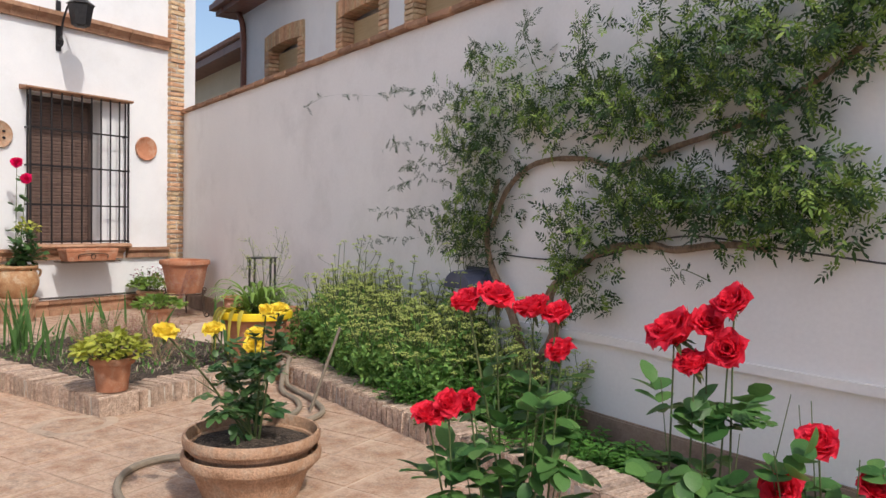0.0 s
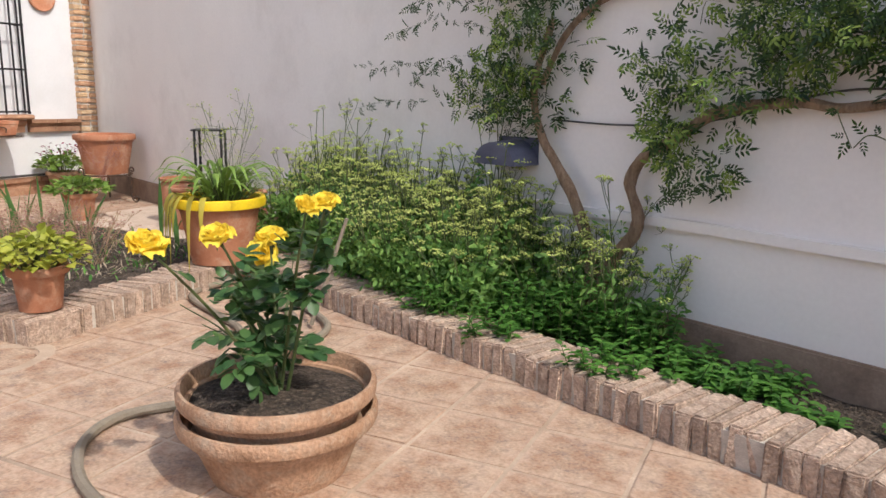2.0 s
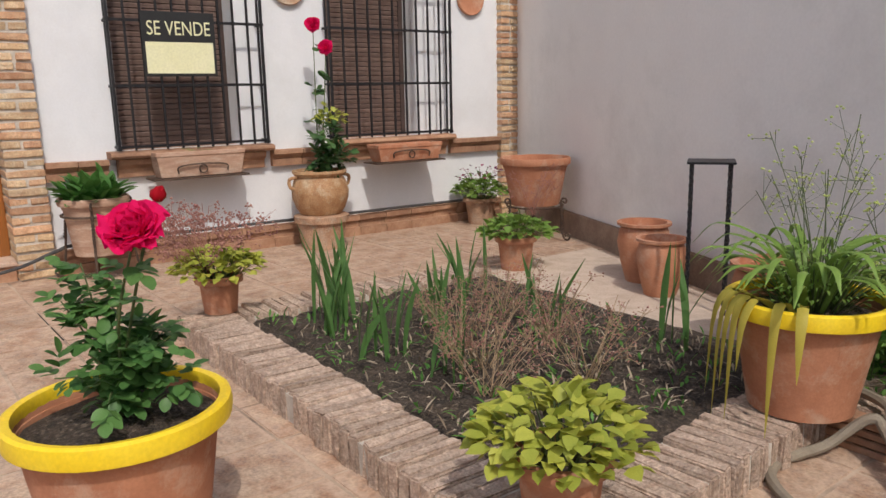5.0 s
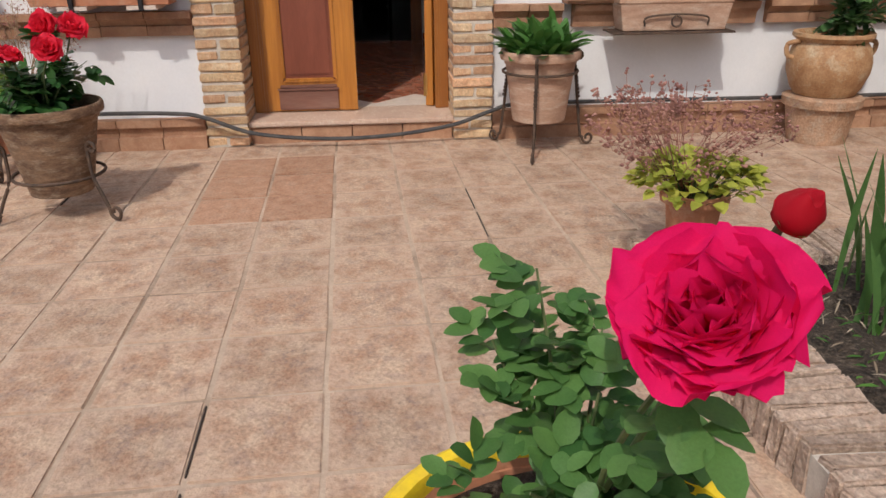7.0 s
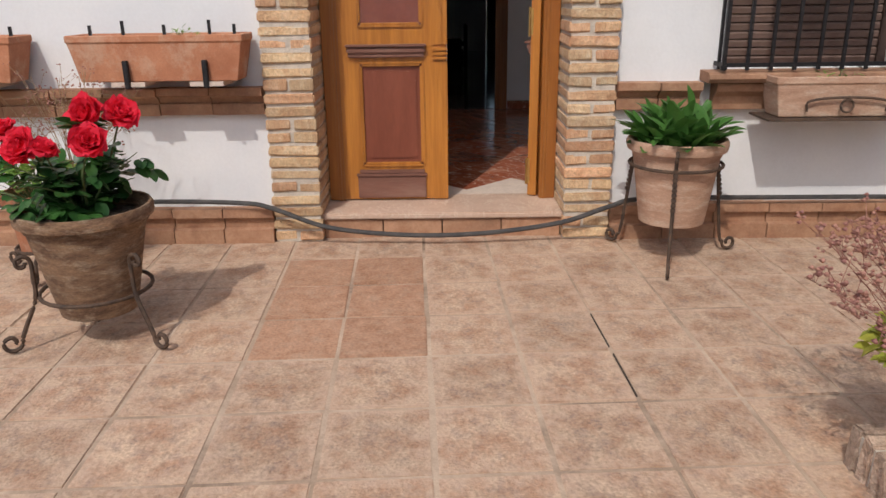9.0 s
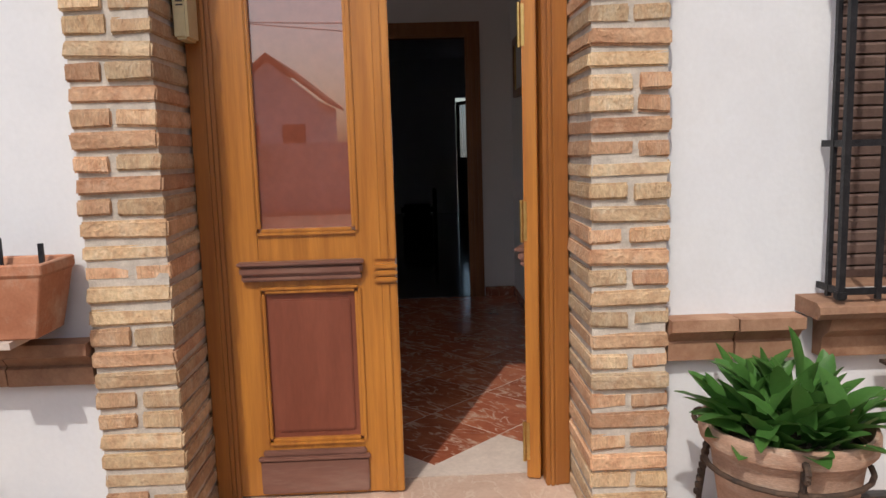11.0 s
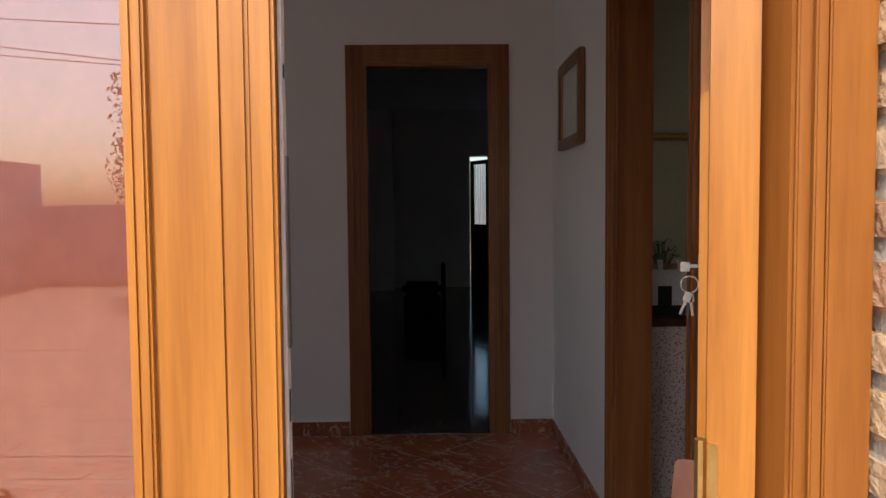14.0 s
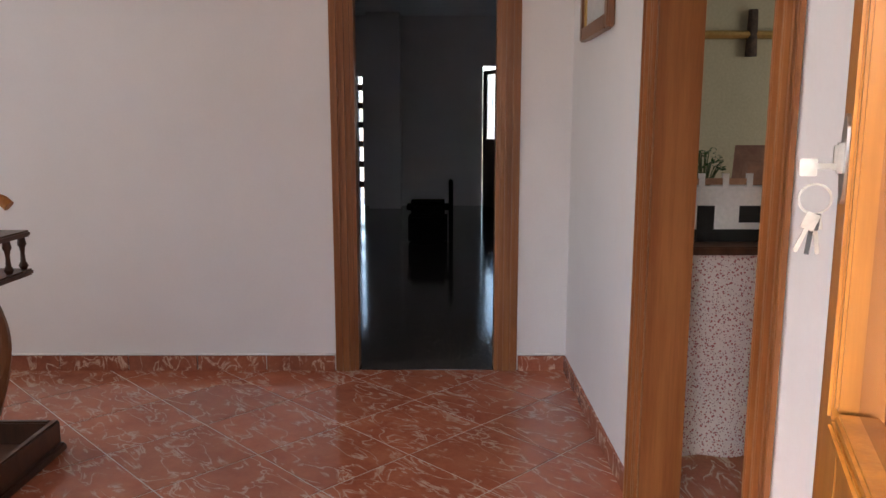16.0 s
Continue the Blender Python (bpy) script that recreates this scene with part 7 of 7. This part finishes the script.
def kerb(name, label, a, b, side):
    k = tagged(new(name), label, "kerb", kind="structure")
    a, b = Vector((*a, 0)), Vector((*b, 0))
    d = (b - a).normalized()
    s = Vector((-d.y, d.x, 0)) * side
    n = int((b - a).length / 0.0605)
    rng = random.Random(name)
    ang = math.degrees(math.atan2(d.y, d.x))
    mid = (a + b) / 2 + s * 0.13
    m = box(-(b - a).length / 2 + 0.03, (b - a).length / 2 - 0.03, -0.120, 0.120, -0.02, 0.112)
    part("mortar", m, MORTAR, k, at=pose(mid.x, mid.y, 0, 0, 0, ang))
    for i in range(n):
        p = a + d * (i + 0.5) * (b - a).length / n + s * (0.131 + rng.uniform(-0.008, 0.008))
        part("brick", rng.choice(KB), None, k, at=pose(p.x, p.y, -0.012 + rng.uniform(-0.004, 0.005), rng.uniform(-2, 2), rng.uniform(-2.5, 2.5), ang + rng.uniform(-2.5, 2.5) + (180 if rng.random() < .5 else 0)))
    return k


kerb("kerb_bed_front", "low kerb of upright bricks in front of the flower bed", (-6.11, 2.70), (-3.32, 2.74), 1)
kerb("kerb_bed_side", "low kerb of upright bricks at the side of the flower bed", (-3.335, 3.02), (-3.46, 4.45), 1)
kerb("kerb_bed_end", "low kerb of upright bricks at the end of the flower bed", (-6.10, 4.62), (-6.10, 2.98), 1)
kerb("kerb_border", "long low kerb of upright bricks along the border", (-3.42, 4.25), (2.4, 2.10), 1)
kerb("kerb_back", "brick strip behind the large pot", (-3.95, 4.95), (-3.50, 4.40), 1)

# ---- patio tiles ----
PITCH, PITCH_Y, TURN_T = 0.362, 0.334, 2.4
TM, TW = [], []
for mat_, out in ((TILE, TM), (WET_TILE, TW)):
    for s in range(3):
        b = box(-PITCH / 2 + 0.006, PITCH / 2 - 0.006, -PITCH_Y / 2 + 0.006, PITCH_Y / 2 - 0.006, -0.02, 0, bevel=0.004)
        for v in b.verts:
            v.co.x += noise.noise(v.co * 15 + Vector((s, 0, 0))) * 0.003
            v.co.y += noise.noise(v.co * 15 + Vector((0, s, 9))) * 0.003
        me = mesh_of("tile", b, mat_)
        uv = me.uv_layers.new(name="UVMap")
        for lp in me.loops:
            c = me.vertices[lp.vertex_index].co
            uv.data[lp.index].uv = (c.x * 2 / PITCH, c.y * 2 / PITCH_Y)
        out.append(me)
rng = random.Random(5)
org = Matrix.Translation((-6.416, 1.554, 0)) @ Matrix.Rotation(radians(TURN_T), 4, 'Z')
rest_w = []
for i in range(-6, 36):
    for j in range(-22, 17):
        p = org @ Vector(((i + 0.5) * PITCH, (j + 0.5) * PITCH_Y, 0))
        if not (-8.25 < p.x < 5.8 and -5.8 < p.y < 6.95) or p.y > 6.85 - 0.3772 * (p.x + 8.14) - 0.02:
            continue
        near = p.x < -3.2 and -0.5 < p.y < 3.1
        z = rng.uniform(-0.0025, 0.0025)
        m = org @ Matrix.Translation(((i + 0.5) * PITCH, (j + 0.5) * PITCH_Y, z)) @ Matrix.Rotation(radians(rng.choice((0, 180)) + rng.uniform(-0.5, 0.5)), 4, 'Z')
        wet = j in (-2, -1) and -4 <= i <= -2
        if near or wet:
            part("tile", rng.choice(TW if wet else TM), None, floor, at=m)
        else:
            rest_w.append(m)
vs, fs = [], []
cv = [v.co.copy() for v in TM[0].vertices]
cf = [tuple(p.vertices) for p in TM[0].polygons]
for m in rest_w:
    k = len(vs)
    vs += [tuple(m @ c) for c in cv]
    fs += [tuple(a + k for a in f) for f in cf]
me = bpy.data.meshes.new("tiles")
me.from_pydata(vs, [], fs)
uv = me.uv_layers.new(name="UVMap")
for lp in me.loops:
    c = cv[lp.vertex_index % len(cv)]
    uv.data[lp.index].uv = (c.x * 2 / PITCH, c.y * 2 / PITCH_Y)
me.materials.append(TILE)
tagged(part("tiles", me, None, floor), kind="stuff")

for i, j in ((-2, 2), (-1, 2), (3, -1), (4, -1), (5, -1), (6, -1), (-3, -4)):
    part("open_joint", box(-0.15, 0.15, -0.002, 0.002, -0.004, 0.0022), OPEN_JOINT, floor, at=org @ Matrix.Translation(((i + 0.5) * PITCH, j * PITCH_Y, 0)))

# ---- brick pilasters ----
pilaster("pilaster_left", 0.700, 0.955, -8.50, -8.12, 2.5, "rough brick pilaster beside the front door")
pilaster("pilaster_right", 2.220, 2.466, -8.50, -8.12, 2.5, "rough brick pilaster beside the front door")
pilaster("pilaster_corner", 6.63, 6.855, -8.5, -8.11, 5.9, "rough brick pilaster at the corner of the house")

# ---- patched drain cover and brick drain face ----
dc = thing("drain_cover", "round mortar-patched drain cover set in the paving", "drain cover", Matrix.Translation((-3.31, 2.56, 0.003)))
part("mortar_patch", lathe([(0.16, 0.0), (0.225, 0.0), (0.218, 0.003), (0.163, 0.004), (0.16, 0.0)], 36, wobble=0.22), GROUT, dc, "pale mortar patch round the lid")
part("lid", lathe([(0.0, 0.004), (0.155, 0.004), (0.158, 0.0)], 32, wobble=0.04), TILE, dc)
df = thing("brick_block", "low block of thin red bricks closing the gap between the kerbs", "brick block", Matrix.Translation((-3.30, 4.20, 0)))
for k in range(4):
    part("brick", box(-0.16, 0.16, -0.05, 0.05, k * 0.032, k * 0.032 + 0.026, bevel=0.004), BAND_BRICK, df)
